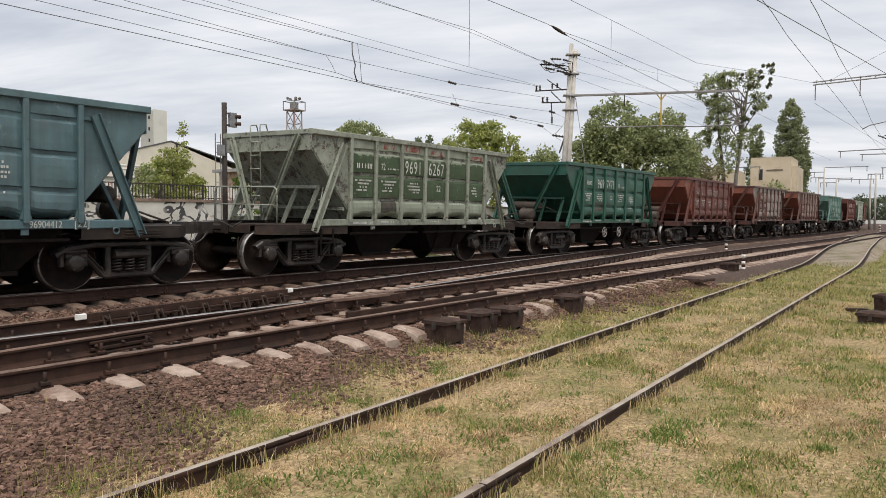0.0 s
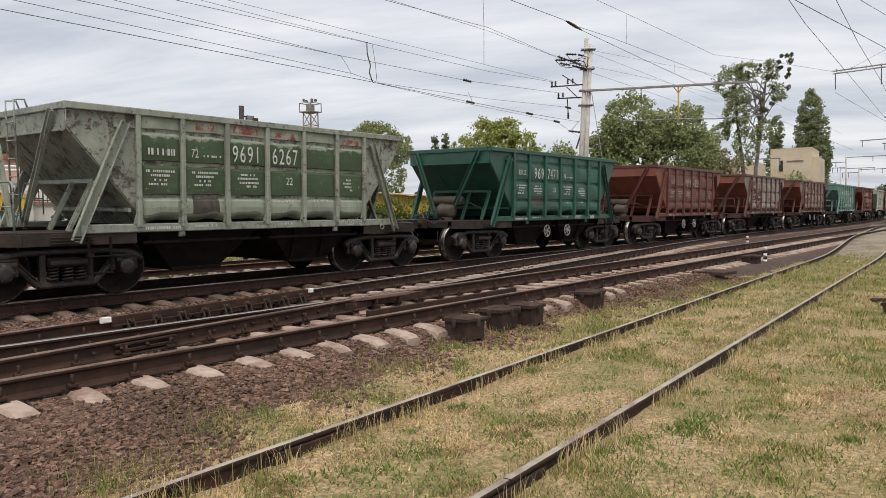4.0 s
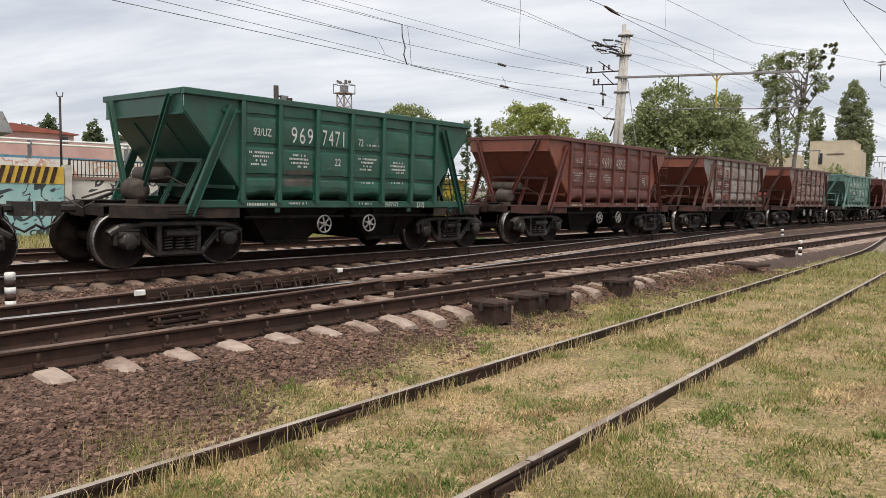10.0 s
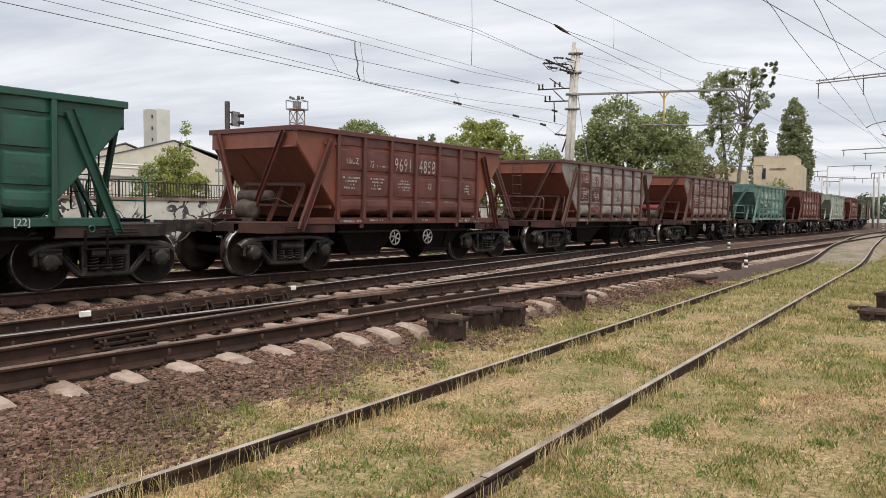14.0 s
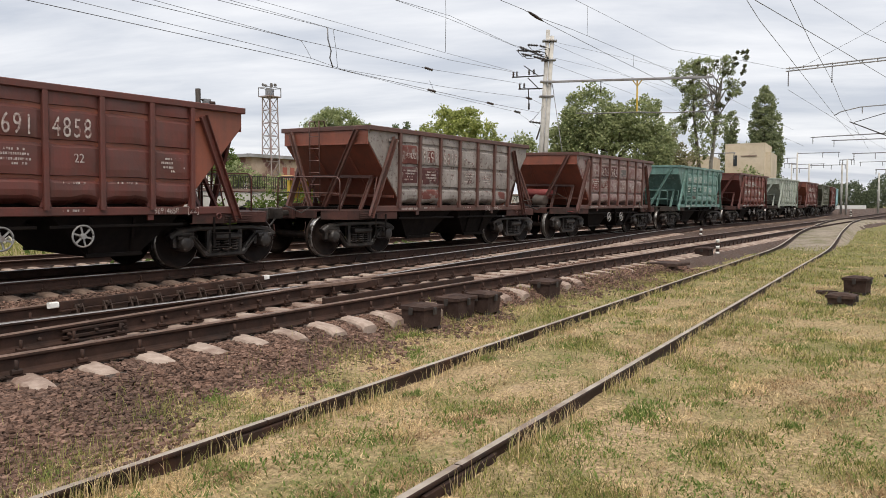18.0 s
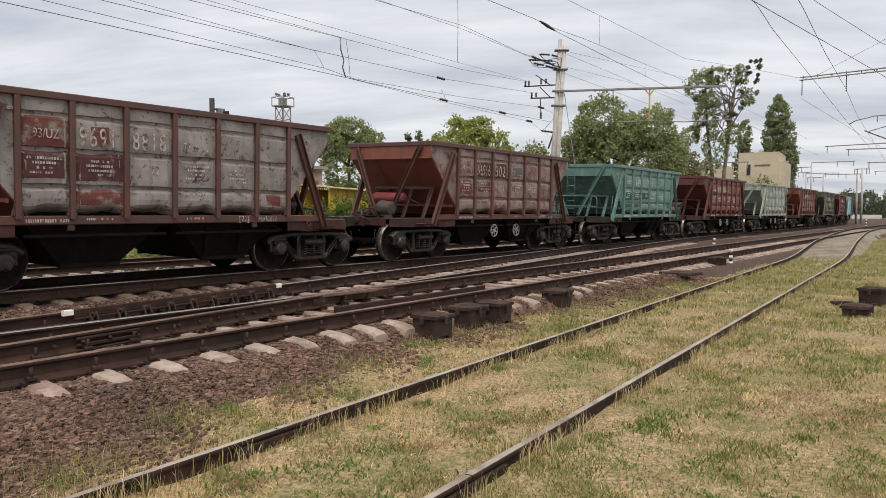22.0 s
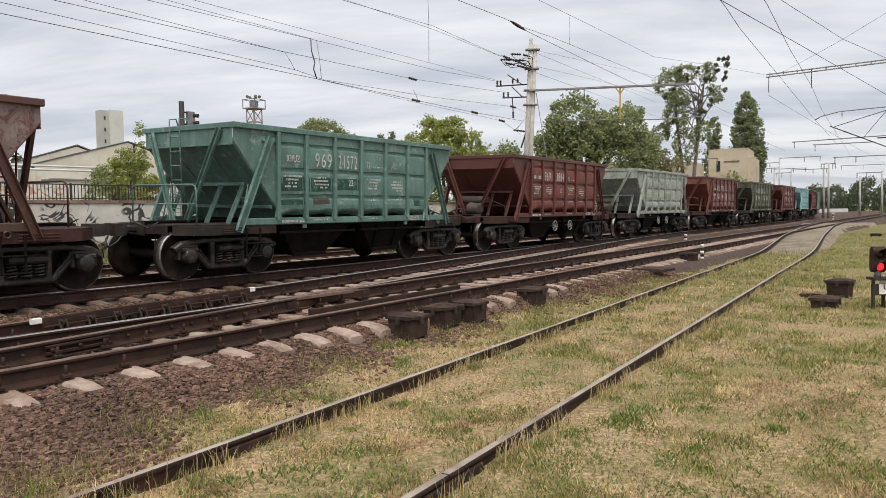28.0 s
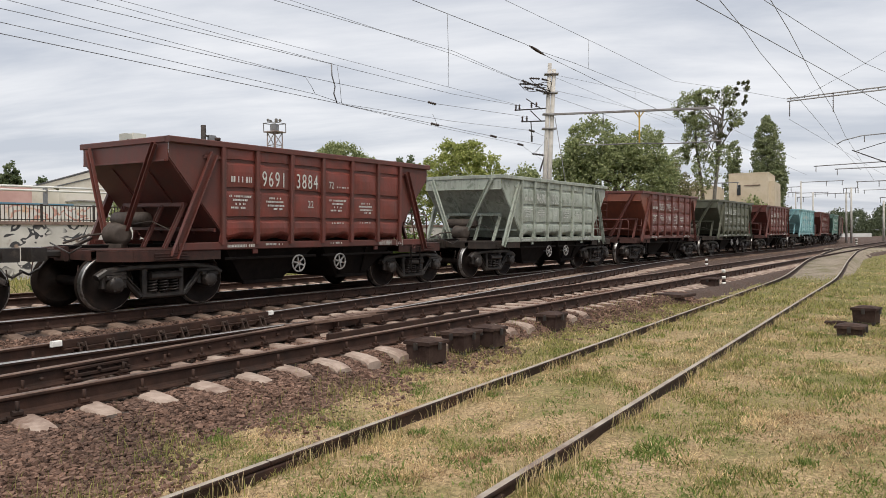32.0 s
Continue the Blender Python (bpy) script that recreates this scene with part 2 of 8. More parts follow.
M_LETTER = surf("stencil_paint", (0.42, 0.43, 0.41), (0.58, 0.59, 0.56), 16, 0.8, 0, (0.30, 0.31, 0.29), 9, 0.5, 0.72, bs=0)
M_MAST = surf("mast_concrete", (0.40, 0.38, 0.35), (0.52, 0.50, 0.47), 3, 0.9, 0, (0.30, 0.28, 0.26), 0.8)
M_STEELGREY = surf("galvanised_steel", (0.22, 0.22, 0.23), (0.32, 0.32, 0.33), 5, 0.55, 0.5, (0.16, 0.13, 0.11), 2)
M_DARKSTEEL = surf("dark_iron", (0.035, 0.03, 0.028), (0.06, 0.05, 0.045), 6, 0.7, 0.2)
M_WIRE = surf("weathered_copper_wire", (0.12, 0.12, 0.125), (0.17, 0.17, 0.175), 3, 0.5, 0.4, bs=0)
M_INSUL = surf("glazed_insulator", (0.04, 0.028, 0.024), (0.07, 0.05, 0.04), 5, 0.25)


# ---------- mesh kit ----------
class Kit:
    """Gathers faces; makes one mesh."""

    def __init__(self):
        self.v, self.f, self.mi, self.sm = [], [], [], []

    def add(self, vs, fs, mi=0, smooth=False):
        o = len(self.v)
        self.v.extend(tuple(p) for p in vs)
        self.f.extend(tuple(o + i for i in f) for f in fs)
        self.mi.extend([mi] * len(fs)); self.sm.extend([smooth] * len(fs))
        return self

    def beam(self, p, q, w, h, up=(0, 0, 1), c=None, mi=0):
        """A bar from p to q, w wide and h high, with chamfered edges."""
        p, q = Vector(p), Vector(q)
        d = (q - p).normalized(); u = Vector(up); s = d.cross(u)
        if s.length < 1e-4:
            s = d.cross(Vector((1, 0, 0)))
        s.normalize(); u = s.cross(d).normalized()
        c = min(w, h) * 0.14 if c is None else c
        a, b = w / 2, h / 2
        sec = [(a - c, -b), (a, -b + c), (a, b - c), (a - c, b), (-a + c, b), (-a, b - c), (-a, -b + c), (-a + c, -b)] if c > 0 else [(a, -b), (a, b), (-a, b), (-a, -b)]
        n = len(sec)
        vs = [e + s * x + u * y for e in (p, q) for x, y in sec]
        fs = [(i, (i + 1) % n, n + (i + 1) % n, n + i) for i in range(n)] + [tuple(range(n - 1, -1, -1)), tuple(range(n, 2 * n))]
        return self.add(vs, fs, mi)

    def box(self, lo, hi, c=None, mi=0):
        (x0, y0, z0), (x1, y1, z1) = lo, hi
        return self.beam((x0, (y0 + y1) / 2, (z0 + z1) / 2), (x1, (y0 + y1) / 2, (z0 + z1) / 2), abs(y1 - y0), abs(z1 - z0), c=c, mi=mi)

    def ring(self, pts, axis_p, axis_d, n=16, mi=0, smooth=True, caps=True):
        """Turns a profile of (along, radius) round an axis."""
        d = Vector(axis_d).normalized(); s = d.cross(Vector((0.3, 0.2, 1))).normalized(); u = s.cross(d)
        vs = []
        for a, r in pts:
            for i in range(n):
                t = 2 * math.pi * i / n
                vs.append(Vector(axis_p) + d * a + s * (r * math.cos(t)) + u * (r * math.sin(t)))
        fs = [(k * n + i, k * n + (i + 1) % n, (k + 1) * n + (i + 1) % n, (k + 1) * n + i) for k in range(len(pts) - 1) for i in range(n)]
        self.add(vs, fs, mi, smooth)
        if caps:
            o = len(self.v) - len(vs)
            self.f += [tuple(o + i for i in range(n - 1, -1, -1)), tuple(o + (len(pts) - 1) * n + i for i in range(n))]
            self.mi += [mi, mi]; self.sm += [False, False]
        return self

    def cyl(self, p, q, r, n=12, mi=0, r2=None):
        p, q = Vector(p), Vector(q)
        return self.ring([(0, r), ((q - p).length, r if r2 is None else r2)], p, q - p, n, mi)

    def tube(self, pts, r, n=6, mi=0):
        pts = [Vector(p) for p in pts]
        vs = []
        for i, p in enumerate(pts):
            d = (pts[min(i + 1, len(pts) - 1)] - pts[max(i - 1, 0)]).normalized()
            s = d.cross(Vector((0.11, 0.17, 1))).normalized(); u = s.cross(d)
            rr = r[i] if isinstance(r, (list, tuple)) else r
            vs += [p + s * (rr * math.cos(2 * math.pi * k / n)) + u * (rr * math.sin(2 * math.pi * k / n)) for k in range(n)]
        fs = [(j * n + k, j * n + (k + 1) % n, (j + 1) * n + (k + 1) % n, (j + 1) * n + k) for j in range(len(pts) - 1) for k in range(n)]
        fs += [tuple(range(n - 1, -1, -1)), tuple((len(pts) - 1) * n + k for k in range(n))]
        return self.add(vs, fs, mi, True)

    def prism(self, poly, axis, a, b, mi=0):
        """A flat outline (list of 2D points) given thickness from a to b along axis 'x', 'y' or 'z'."""
        def put(p, t):
            return {"x": (t, p[0], p[1]), "y": (p[0], t, p[1]), "z": (p[0], p[1], t)}[axis]
        n = len(poly)
        vs = [put(p, a) for p in poly] + [put(p, b) for p in poly]
        return self.add(vs, [(i, (i + 1) % n, n + (i + 1) % n, n + i) for i in range(n)] + [tuple(range(n - 1, -1, -1)), tuple(range(n, 2 * n))], mi)

    def mesh(self, name, mats):
        me = bpy.data.meshes.new(name)
        me.from_pydata([tuple(p) for p in self.v], [], self.f)
        me.polygons.foreach_set("material_index", self.mi)
        me.polygons.foreach_set("use_smooth", self.sm)
        for m in mats if isinstance(mats, (list, tuple)) else [mats]:
            me.materials.append(m)
        bm = bmesh.new(); bm.from_mesh(me); bmesh.ops.recalc_face_normals(bm, faces=bm.faces); bm.to_mesh(me); bm.free()
        me.update()
        return me


def part(name, kit, mats, parent, label="", at=None):
    """Links a kit (or a ready mesh) as one mesh object under a thing or a part."""
    me = kit if isinstance(kit, bpy.types.Mesh) else kit.mesh(name, mats)
    ob = new(name, me)
    ob.parent = parent
    if at is not None:
        ob.matrix_basis = at
    return tagged(ob, label)


def thing(name, label, category, m=None, kit=None, mats=None, group="", kind=""):
    ob = new(name, kit.mesh(name, mats) if kit else None)
    if m is not None:
        ob.matrix_basis = m
    return tagged(ob, label, category, group, kind)


def bulk(name, V, Fc, mats, smooth=False):
    """A large mesh from arrays: vertices and triangles."""
    me = bpy.data.meshes.new(name)
    me.vertices.add(len(V)); me.vertices.foreach_set("co", np.asarray(V, np.float32).ravel())
    k = Fc.shape[1]
    me.loops.add(len(Fc) * k); me.loops.foreach_set("vertex_index", np.asarray(Fc, np.int32).ravel())
    me.polygons.add(len(Fc)); me.polygons.foreach_set("loop_start", np.arange(len(Fc), dtype=np.int32) * k)
    me.polygons.foreach_set("loop_total", np.full(len(Fc), k, np.int32))
    me.polygons.foreach_set("use_smooth", np.full(len(Fc), smooth))
    for m in mats if isinstance(mats, (list, tuple)) else [mats]:
        me.materials.append(m)
    me.update(calc_edges=True); me.validate()
    return me


letter_cache = {}


def letters(text, size, mat, squeeze=1.0):
    """Writing in the built-in font as a flat mesh that stands upright and faces -y."""
    key = (text, size, mat.name, squeeze)
    if key not in letter_cache:
        cu = bpy.data.curves.new("writing", "FONT")
        cu.body, cu.size, cu.align_x, cu.align_y = text, size, "CENTER", "CENTER"
        cu.extrude = 0.002
        ob = new("writing", cu)
        dg = bpy.context.evaluated_depsgraph_get()
        me = bpy.data.meshes.new_from_object(ob.evaluated_get(dg))
        bpy.data.objects.remove(ob)
        me.transform(Matrix.Rotation(radians(90), 4, "X") @ Matrix.Diagonal((squeeze, 1, 1, 1)))
        me.materials.clear(); me.materials.append(mat)
        letter_cache[key] = me
    return letter_cache[key]


# ---------- plan: the running direction of the main tracks ----------
TH = radians(-6.43)
U = Vector((math.cos(TH), math.sin(TH), 0)); N = Vector((-math.sin(TH), math.cos(TH), 0))
RZ = 0.42            # rail head of the main tracks
TRAIN_LAT = 12.86    # middle of the train's track
CANT = 0.028         # its further rail lies higher
BEND_S, BEND_K = 58.0, 0.0025


def on_main(s, lat, z=0.0):
    """A place by its length along the train's track, its distance across and its height: straight, then bending away."""
    if s <= BEND_S:
        return U * s + N * lat + Vector((0, 0, z))
    q = (s - BEND_S) * BEND_K
    r = 1 / BEND_K
    x, y = BEND_S + (r - (lat - TRAIN_LAT)) * math.sin(q), TRAIN_LAT + r - (r - (lat - TRAIN_LAT)) * math.cos(q)
    return U * x + N * y + Vector((0, 0, z))


def heading(s):
    return TH + max(0.0, s - BEND_S) * BEND_K


def sl(s, lat, z=0.0):
    return U * s + N * lat + Vector((0, 0, z))


# ---------- ground ----------
def smooth01(t):
    t = np.clip(t, 0, 1)
    return t * t * (3 - 2 * t)


def lumps(x, y):
    return 0.018 * np.sin(1.7 * x + 0.6 * y) * np.sin(1.3 * y - 0.4 * x) + 0.012 * np.sin(4.1 * x - 2.2 * y) + 0.008 * np.sin(7.3 * y + 3.1 * x)


def ground_material():
    m, n, l, b = nodes_of("dry_mown_grass_ground")
    v = coords(n, l, False, world_space=True)
    straw = mix(n, l, noise_fac(n, l, v, 30, 0.36, 0.66, 8, 0.7), (0.14, 0.096, 0.053), (0.60, 0.445, 0.262))
    green = mix(n, l, noise_fac(n, l, v, 22, 0.35, 0.68, 8, 0.7), (0.07, 0.072, 0.026), (0.28, 0.26, 0.10))
    sx = n.new("ShaderNodeSeparateXYZ"); l.new(v, sx.inputs[0])
    far = n.new("ShaderNodeMapRange"); far.inputs["From Min"].default_value, far.inputs["From Max"].default_value, far.inputs["To Max"].default_value = 5, 26, 0.75; l.new(sx.outputs[0], far.inputs["Value"])
    gf = n.new("ShaderNodeMath"); gf.use_clamp = True; l.new(noise_fac(n, l, v, 0.9, 0.46, 0.68, 9, 0.70, 0.5), gf.inputs[0]); l.new(far.outputs[0], gf.inputs[1])
    col = mix(n, l, gf.outputs[0], straw, green)
    soil = mix(n, l, noise_fac(n, l, v, 34, 0.35, 0.65, 6), (0.20, 0.145, 0.095), (0.50, 0.38, 0.255))
    col = mix(n, l, noise_fac(n, l, v, 3.0, 0.56, 0.68, 9, 0.74, 0.5), col, soil)
    l.new(col, b.inputs["Base Color"]); b.inputs["Roughness"].default_value = 0.95
    b.inputs["Specular IOR Level"].default_value = 0.15
    bump(n, l, b, v, 34, 0.9, 0.035, 10)
    return m


M_GROUND = ground_material()


def a_near(x):
    return 6.33 - 0.1 * x


def bed_edge(x):
    """Where the crushed stone of the main tracks gives way to grass, on the camera's side."""
    off = np.interp(x, [-20, 2, 4, 6, 8, 12, 14, 20, 28, 52, 70], [2.3, 2.0, 1.35, 1.12, 0.64, 0.66, 0.85, 1.05, 1.0, 1.4, 2.0])
    return 6.33 - 0.1 * x - off + 0.09 * np.sin(2.1 * x) + 0.06 * np.sin(5.3 * x)


BED_H = 0.180


def bed_z(x, y):
    d = y - bed_edge(x)
    return BED_H * smooth01(d / np.interp(x, [6, 9], [0.75, 0.35]))


xs = np.concatenate([[-3000, -800, -200, -60, -25], np.arange(-10, 30, 0.5), np.arange(30, 70, 2.0), [75, 85, 100, 130, 180, 260, 420, 800, 1600, 3500]])
ys = np.concatenate([[-3000, -800, -250, -90, -40, -20], np.arange(-12, 7, 0.5), np.arange(7, 40, 3.0), [45, 60, 90, 140, 250, 500, 1200, 3500]])
gx, gy = np.meshgrid(xs, ys, indexing="ij")
near = np.exp(-((gx - 8) / 40) ** 2 - (gy / 30) ** 2)
gz = lumps(gx, gy) * near + 0.008 + np.where((gy > bed_edge(gx) + 0.35) & (gy < 24), -0.12, 0.0)
gi = np.arange(gx.size).reshape(gx.shape)
quads = np.stack([gi[:-1, :-1], gi[1:, :-1], gi[1:, 1:], gi[:-1, 1:]], -1).reshape(-1, 4)
ground = new("ground", bulk("ground", np.stack([gx, gy, gz], -1).reshape(-1, 3), quads, M_GROUND, True))
tagged(ground, "flat lawn of dry straw-coloured grass with green patches", "ground", kind="structure")

# crushed-stone bed of the main tracks
bxs = np.concatenate([np.arange(-14, 20, 0.25), np.arange(20, 70, 1.0), np.arange(70, 261, 10.0)])
bt = np.concatenate([np.linspace(0, 1.0, 11), np.linspace(1.3, 3, 6), np.linspace(4, 20, 9)])
bx, bd = np.meshgrid(bxs, bt, indexing="ij")
by = bed_edge(bx) - 0.08 + bd * np.where(bd > 3, (21.3 - 0.1127 * bx - bed_edge(bx)) / 20.0, 1.0)
by = np.where(bx > 60, by + np.clip(bd, 0, 20) / 20 * ((bx - 60) * 0.12 + (bx - 60) ** 2 * 0.0011), by)
bz = bed_z(bx, by) + 0.012 * np.sin(9 * bx + 3 * by) * np.sin(7 * by) - 0.01
bz = np.where(bd > 19.5, -0.05, bz)
bi = np.arange(bx.size).reshape(bx.shape)
bq = np.stack([bi[:-1, :-1], bi[1:, :-1], bi[1:, 1:], bi[:-1, 1:]], -1).reshape(-1, 4)
bed = new("ballast_bed", bulk("ballast_bed", np.stack([bx, by, bz], -1).reshape(-1, 3), bq, M_BALLAST, True))
tagged(bed, "brown crushed-stone ballast bed under the main tracks", "ballast", kind="structure")


# ---------- rails ----------
RAIL_LIGHT = 0.82   # the siding has a lighter rail
RAIL_SEC = [(-0.075, 0.0), (0.075, 0.0), (0.075, 0.012), (0.02, 0.03), (0.0095, 0.05), (0.0095, 0.135), (0.034, 0.148), (0.037, 0.155), (0.037, 0.172), (0.030, 0.18), (-0.030, 0.18), (-0.037, 0.172), (-0.037, 0.155), (-0.034, 0.148), (-0.0095, 0.135), (-0.0095, 0.05), (-0.02, 0.03), (-0.075, 0.012)]


def rail_kit(pts, f=1.0):
    """A rail swept along its line, given by the middle of its head."""
    k = Kit(); n = len(RAIL_SEC); vs = []
    pts = [Vector(p) for p in pts]
    for i, p in enumerate(pts):
        d = pts[min(i + 1, len(pts) - 1)] - pts[max(i - 1, 0)]; d.z = 0; d.normalize()
        s = Vector((-d.y, d.x, 0))
        vs += [p + s * (a * f) + Vector((0, 0, (b - 0.18) * f)) for a, b in RAIL_SEC]
    for j in range(len(pts) - 1):
        for i in range(n):
            k.f.append((j * n + i, j * n + (i + 1) % n, (j + 1) * n + (i + 1) % n, (j + 1) * n + i))
            k.mi.append(1 if i == 9 or (f == 1.0 and i in (8, 10)) else 0); k.sm.append(False)
    k.v = [tuple(v) for v in vs]
    k.f += [tuple(range(n - 1, -1, -1)), tuple((len(pts) - 1) * n + i for i in range(n))]; k.mi += [0, 0]; k.sm += [False, False]
    return k


def curve_y(table):
    xs_, ys_ = zip(*table)
    def f(x):
        i = max(1, min(len(xs_) - 2, int(np.searchsorted(xs_, x))))
        x0, x1 = xs_[i - 1], xs_[i]
        m0 = (ys_[i] - ys_[max(i - 2, 0)]) / (xs_[i] - xs_[max(i - 2, 0)]); m1 = (ys_[min(i + 1, len(ys_) - 1)] - ys_[i - 1]) / (xs_[min(i + 1, len(xs_) - 1)] - x0)
        h = x1 - x0; t = (x - x0) / h
        return ((2 * t ** 3 - 3 * t * t + 1) * ys_[i - 1] + (t ** 3 - 2 * t * t + t) * h * m0 + (-2 * t ** 3 + 3 * t * t) * ys_[i] + (t ** 3 - t * t) * h * m1)
    return f


SIDING_Y = curve_y([(-14, 3.64), (-5, 3.19), (8, 2.54), (18, 2.04), (27, 1.60), (35, 1.40), (45, 1.25), (53, 1.12), (60, 0.86), (66, 0.42), (72, -0.1)])
GH = 0.7975


def xs_of(a, b, step):
    n = max(2, int(round((b - a) / step)) + 1)
    return [a + (b - a) * i / (n - 1) for i in range(n)]


track_1 = thing("track_1", "rusty siding track sunk in dry grass", "railway track", kind="structure")
track_2 = thing("track_2", "main track on concrete sleepers with a turnout", "railway track", kind="structure")
track_3 = thing("track_3", "crossover track branching off on concrete sleepers", "railway track", kind="structure")
track_4 = thing("track_4", "main track that carries the freight train", "railway track", kind="structure")
track_5 = thing("track_5", "further track behind the freight train", "railway track", kind="structure")
SZ = 0.115
for side, cut in ((1, 3.79), (-1, 3.66)):
    for a, b in ((-12, cut - 0.006), (cut + 0.006, 64)):
        pts = [(x, SIDING_Y(x) + side * GH, SZ + 0.29 * float(smooth01((x - 26) / 12))) for x in xs_of(a, b, 1.0)]
        part("rail", rail_kit(pts, RAIL_LIGHT), [M_SIDERAIL, M_SIDETOP], track_1)
# fishplates over the two joints
for side, x0 in ((1, 3.79), (-1, 3.66)):
    k = Kit()
    for o in (-0.028, 0.028):
        y = SIDING_Y(x0) + side * GH + o
        k.beam((x0 - 0.4, y + 0.02, SZ - 0.09), (x0 + 0.4, y - 0.02, SZ - 0.09), 0.03, 0.095)
        for q in (-0.33, -0.2, -0.07, 0.07, 0.2, 0.33):
            k.cyl((x0 + q, y - 0.035, SZ - 0.09), (x0 + q, y + 0.035, SZ - 0.09), 0.017, 6)
    part("fishplate", k, M_SIDERAIL, track_1)
A_FAR = lambda x: 7.93 - 0.1 * x
B_NEAR = lambda x: 6.70 + 0.033 * x if x <= 26 else 6.70 + 0.033 * x - 0.5 * (0.1457 / 24) * (min(x, 50) - 26) ** 2
B_FAR = lambda x: B_NEAR(x) + 1.6
part("rail", rail_kit([(x, a_near(x), RZ - 0.024) for x in xs_of(-14, 140, 4)]), [M_RAIL, M_RAILTOP], track_2)
part("rail", rail_kit([(x, A_FAR(x), RZ) for x in xs_of(-14, 8.75, 2)]), [M_RAIL, M_RAILSHINE], track_2)
part("rail", rail_kit([(x, A_FAR(x), RZ) for x in xs_of(9.9, 140, 4)]), [M_RAIL, M_RAILTOP], track_2)
part("rail", rail_kit([(x, B_NEAR(x), RZ) for x in xs_of(-6, 8.7, 2)]), [M_RAIL, M_RAILTOP], track_3)
part("rail", rail_kit([(x, B_NEAR(x), RZ) for x in xs_of(9.9, 48, 1.5)]), [M_RAIL, M_RAILSHINE], track_3)
part("rail", rail_kit([(x, B_FAR(x), RZ) for x in xs_of(-6, 8.5, 2)]), [M_RAIL, M_RAILTOP], track_3)
part("rail", rail_kit([(x, B_FAR(x), RZ) for x in xs_of(8.5, 48, 1.5)]), [M_RAIL, M_RAILSHINE], track_3)
# cast crossing where the two inner rails meet
k = Kit()
k.prism([(8.2, A_FAR(8.2) + 0.04), (8.2, B_NEAR(8.2) - 0.04), (9.25, 6.97), (10.2, A_FAR(10.2) - 0.04), (10.2, B_NEAR(10.2) + 0.04)], "z", RZ - 0.16, RZ - 0.05)
k.prism([(9.0, 7.035), (9.0, 6.975), (10.2, A_FAR(10.2) - 0.03), (10.2, B_NEAR(10.2) + 0.03)], "z", RZ - 0.06, RZ + 0.002, 1)
k.beam((7.9, A_FAR(7.9) - 0.09, RZ - 0.02), (9.6, B_NEAR(9.6) + 0.0 - 0.12 - 0.09, RZ - 0.02), 0.07, 0.05, mi=1)
k.beam((7.9, B_NEAR(7.9) + 0.02, RZ - 0.02), (9.6, B_NEAR(9.6) + 0.13, RZ - 0.02), 0.06, 0.05, mi=1)
part("crossing_frog", k, [M_RAIL, M_RAILTOP], track_2, "cast steel crossing nose")
# check rails with white-painted ends, held by pairs of splayed bracket plates with a bolt between
M_BRACE = surf("dusty_bracket_steel", (0.034, 0.021, 0.016), (0.066, 0.043, 0.033), 8, 0.75, 0, (0.02, 0.012, 0.010), 3, vary=False, world_space=True)
k = Kit()
g0, g1 = 5.42, 9.08
k.beam((g0, B_FAR(g0) - 0.13, RZ - 0.025), (g1, B_FAR(g1) - 0.13, RZ - 0.025), 0.045, 0.10)
k.beam((g0, B_FAR(g0) - 0.155, RZ - 0.085), (g1, B_FAR(g1) - 0.155, RZ - 0.085), 0.09, 0.02)
guard = part("check_rail", k, [M_RAIL], track_3, "check rail held by brackets")
for i in range(9):
    x = g0 + 0.24 + i * 0.40
    y = B_FAR(x) - 0.155
    k = Kit()
    for o in (-1, 1):
        k.prism([(y - 0.10, RZ - 0.185), (y + 0.01, RZ - 0.185), (y + 0.01, RZ - 0.02), (y - 0.025, RZ - 0.02)], "x", x + o * 0.046 - 0.009, x + o * 0.046 + 0.009)
    k.cyl((x, y - 0.06, RZ - 0.045), (x, y + 0.02, RZ - 0.045), 0.024, 6)
    k.box((x - 0.10, y - 0.20, RZ - 0.20), (x + 0.10, y + 0.02, RZ - 0.183))
    part("bracket", k, M_BRACE, guard)
for x in (g0 - 0.06, g1 + 0.05):
    k = Kit(); k.box((x - 0.07, B_FAR(x) - 0.16, RZ - 0.04), (x + 0.05, B_FAR(x) - 0.10, RZ + 0.030))
    part("white_end", k, M_WHITE, guard, "white-painted end")
part("check_rail", Kit().beam((7.2, a_near(7.2) + 0.13, RZ - 0.03), (10.6, a_near(10.6) + 0.13, RZ - 0.03), 0.05, 0.12), M_RAIL, track_2)
# bolted joint and the bolt heads along the wing rail
k = Kit()
for o in (-0.032, 0.032):
    k.beam((4.45, B_NEAR(4.45) + o, RZ - 0.06), (5.2, B_NEAR(5.2) + o, RZ - 0.06), 0.032, 0.03, c=0.006)
    k.beam((4.45, B_NEAR(4.45) + o * 1.3, RZ - 0.125), (5.2, B_NEAR(5.2) + o * 1.3, RZ - 0.125), 0.034, 0.035, c=0.006)
part("fishplate", k, M_RAIL, track_3)
ME_BOLT = Kit().ring([(0, 0.021), (0.022, 0.021), (0.024, 0.011), (0.045, 0.011)], (0, 0, 0), (0, -1, 0), 6).mesh("bolt", M_RAIL)
for i in range(15):
    x = 4.2 + i * 0.31
    ob = new("bolt", ME_BOLT); ob.parent = track_3; ob.matrix_basis = pose(x, B_NEAR(x) - (0.05 if x < 5.2 else 0.012), RZ - 0.09)
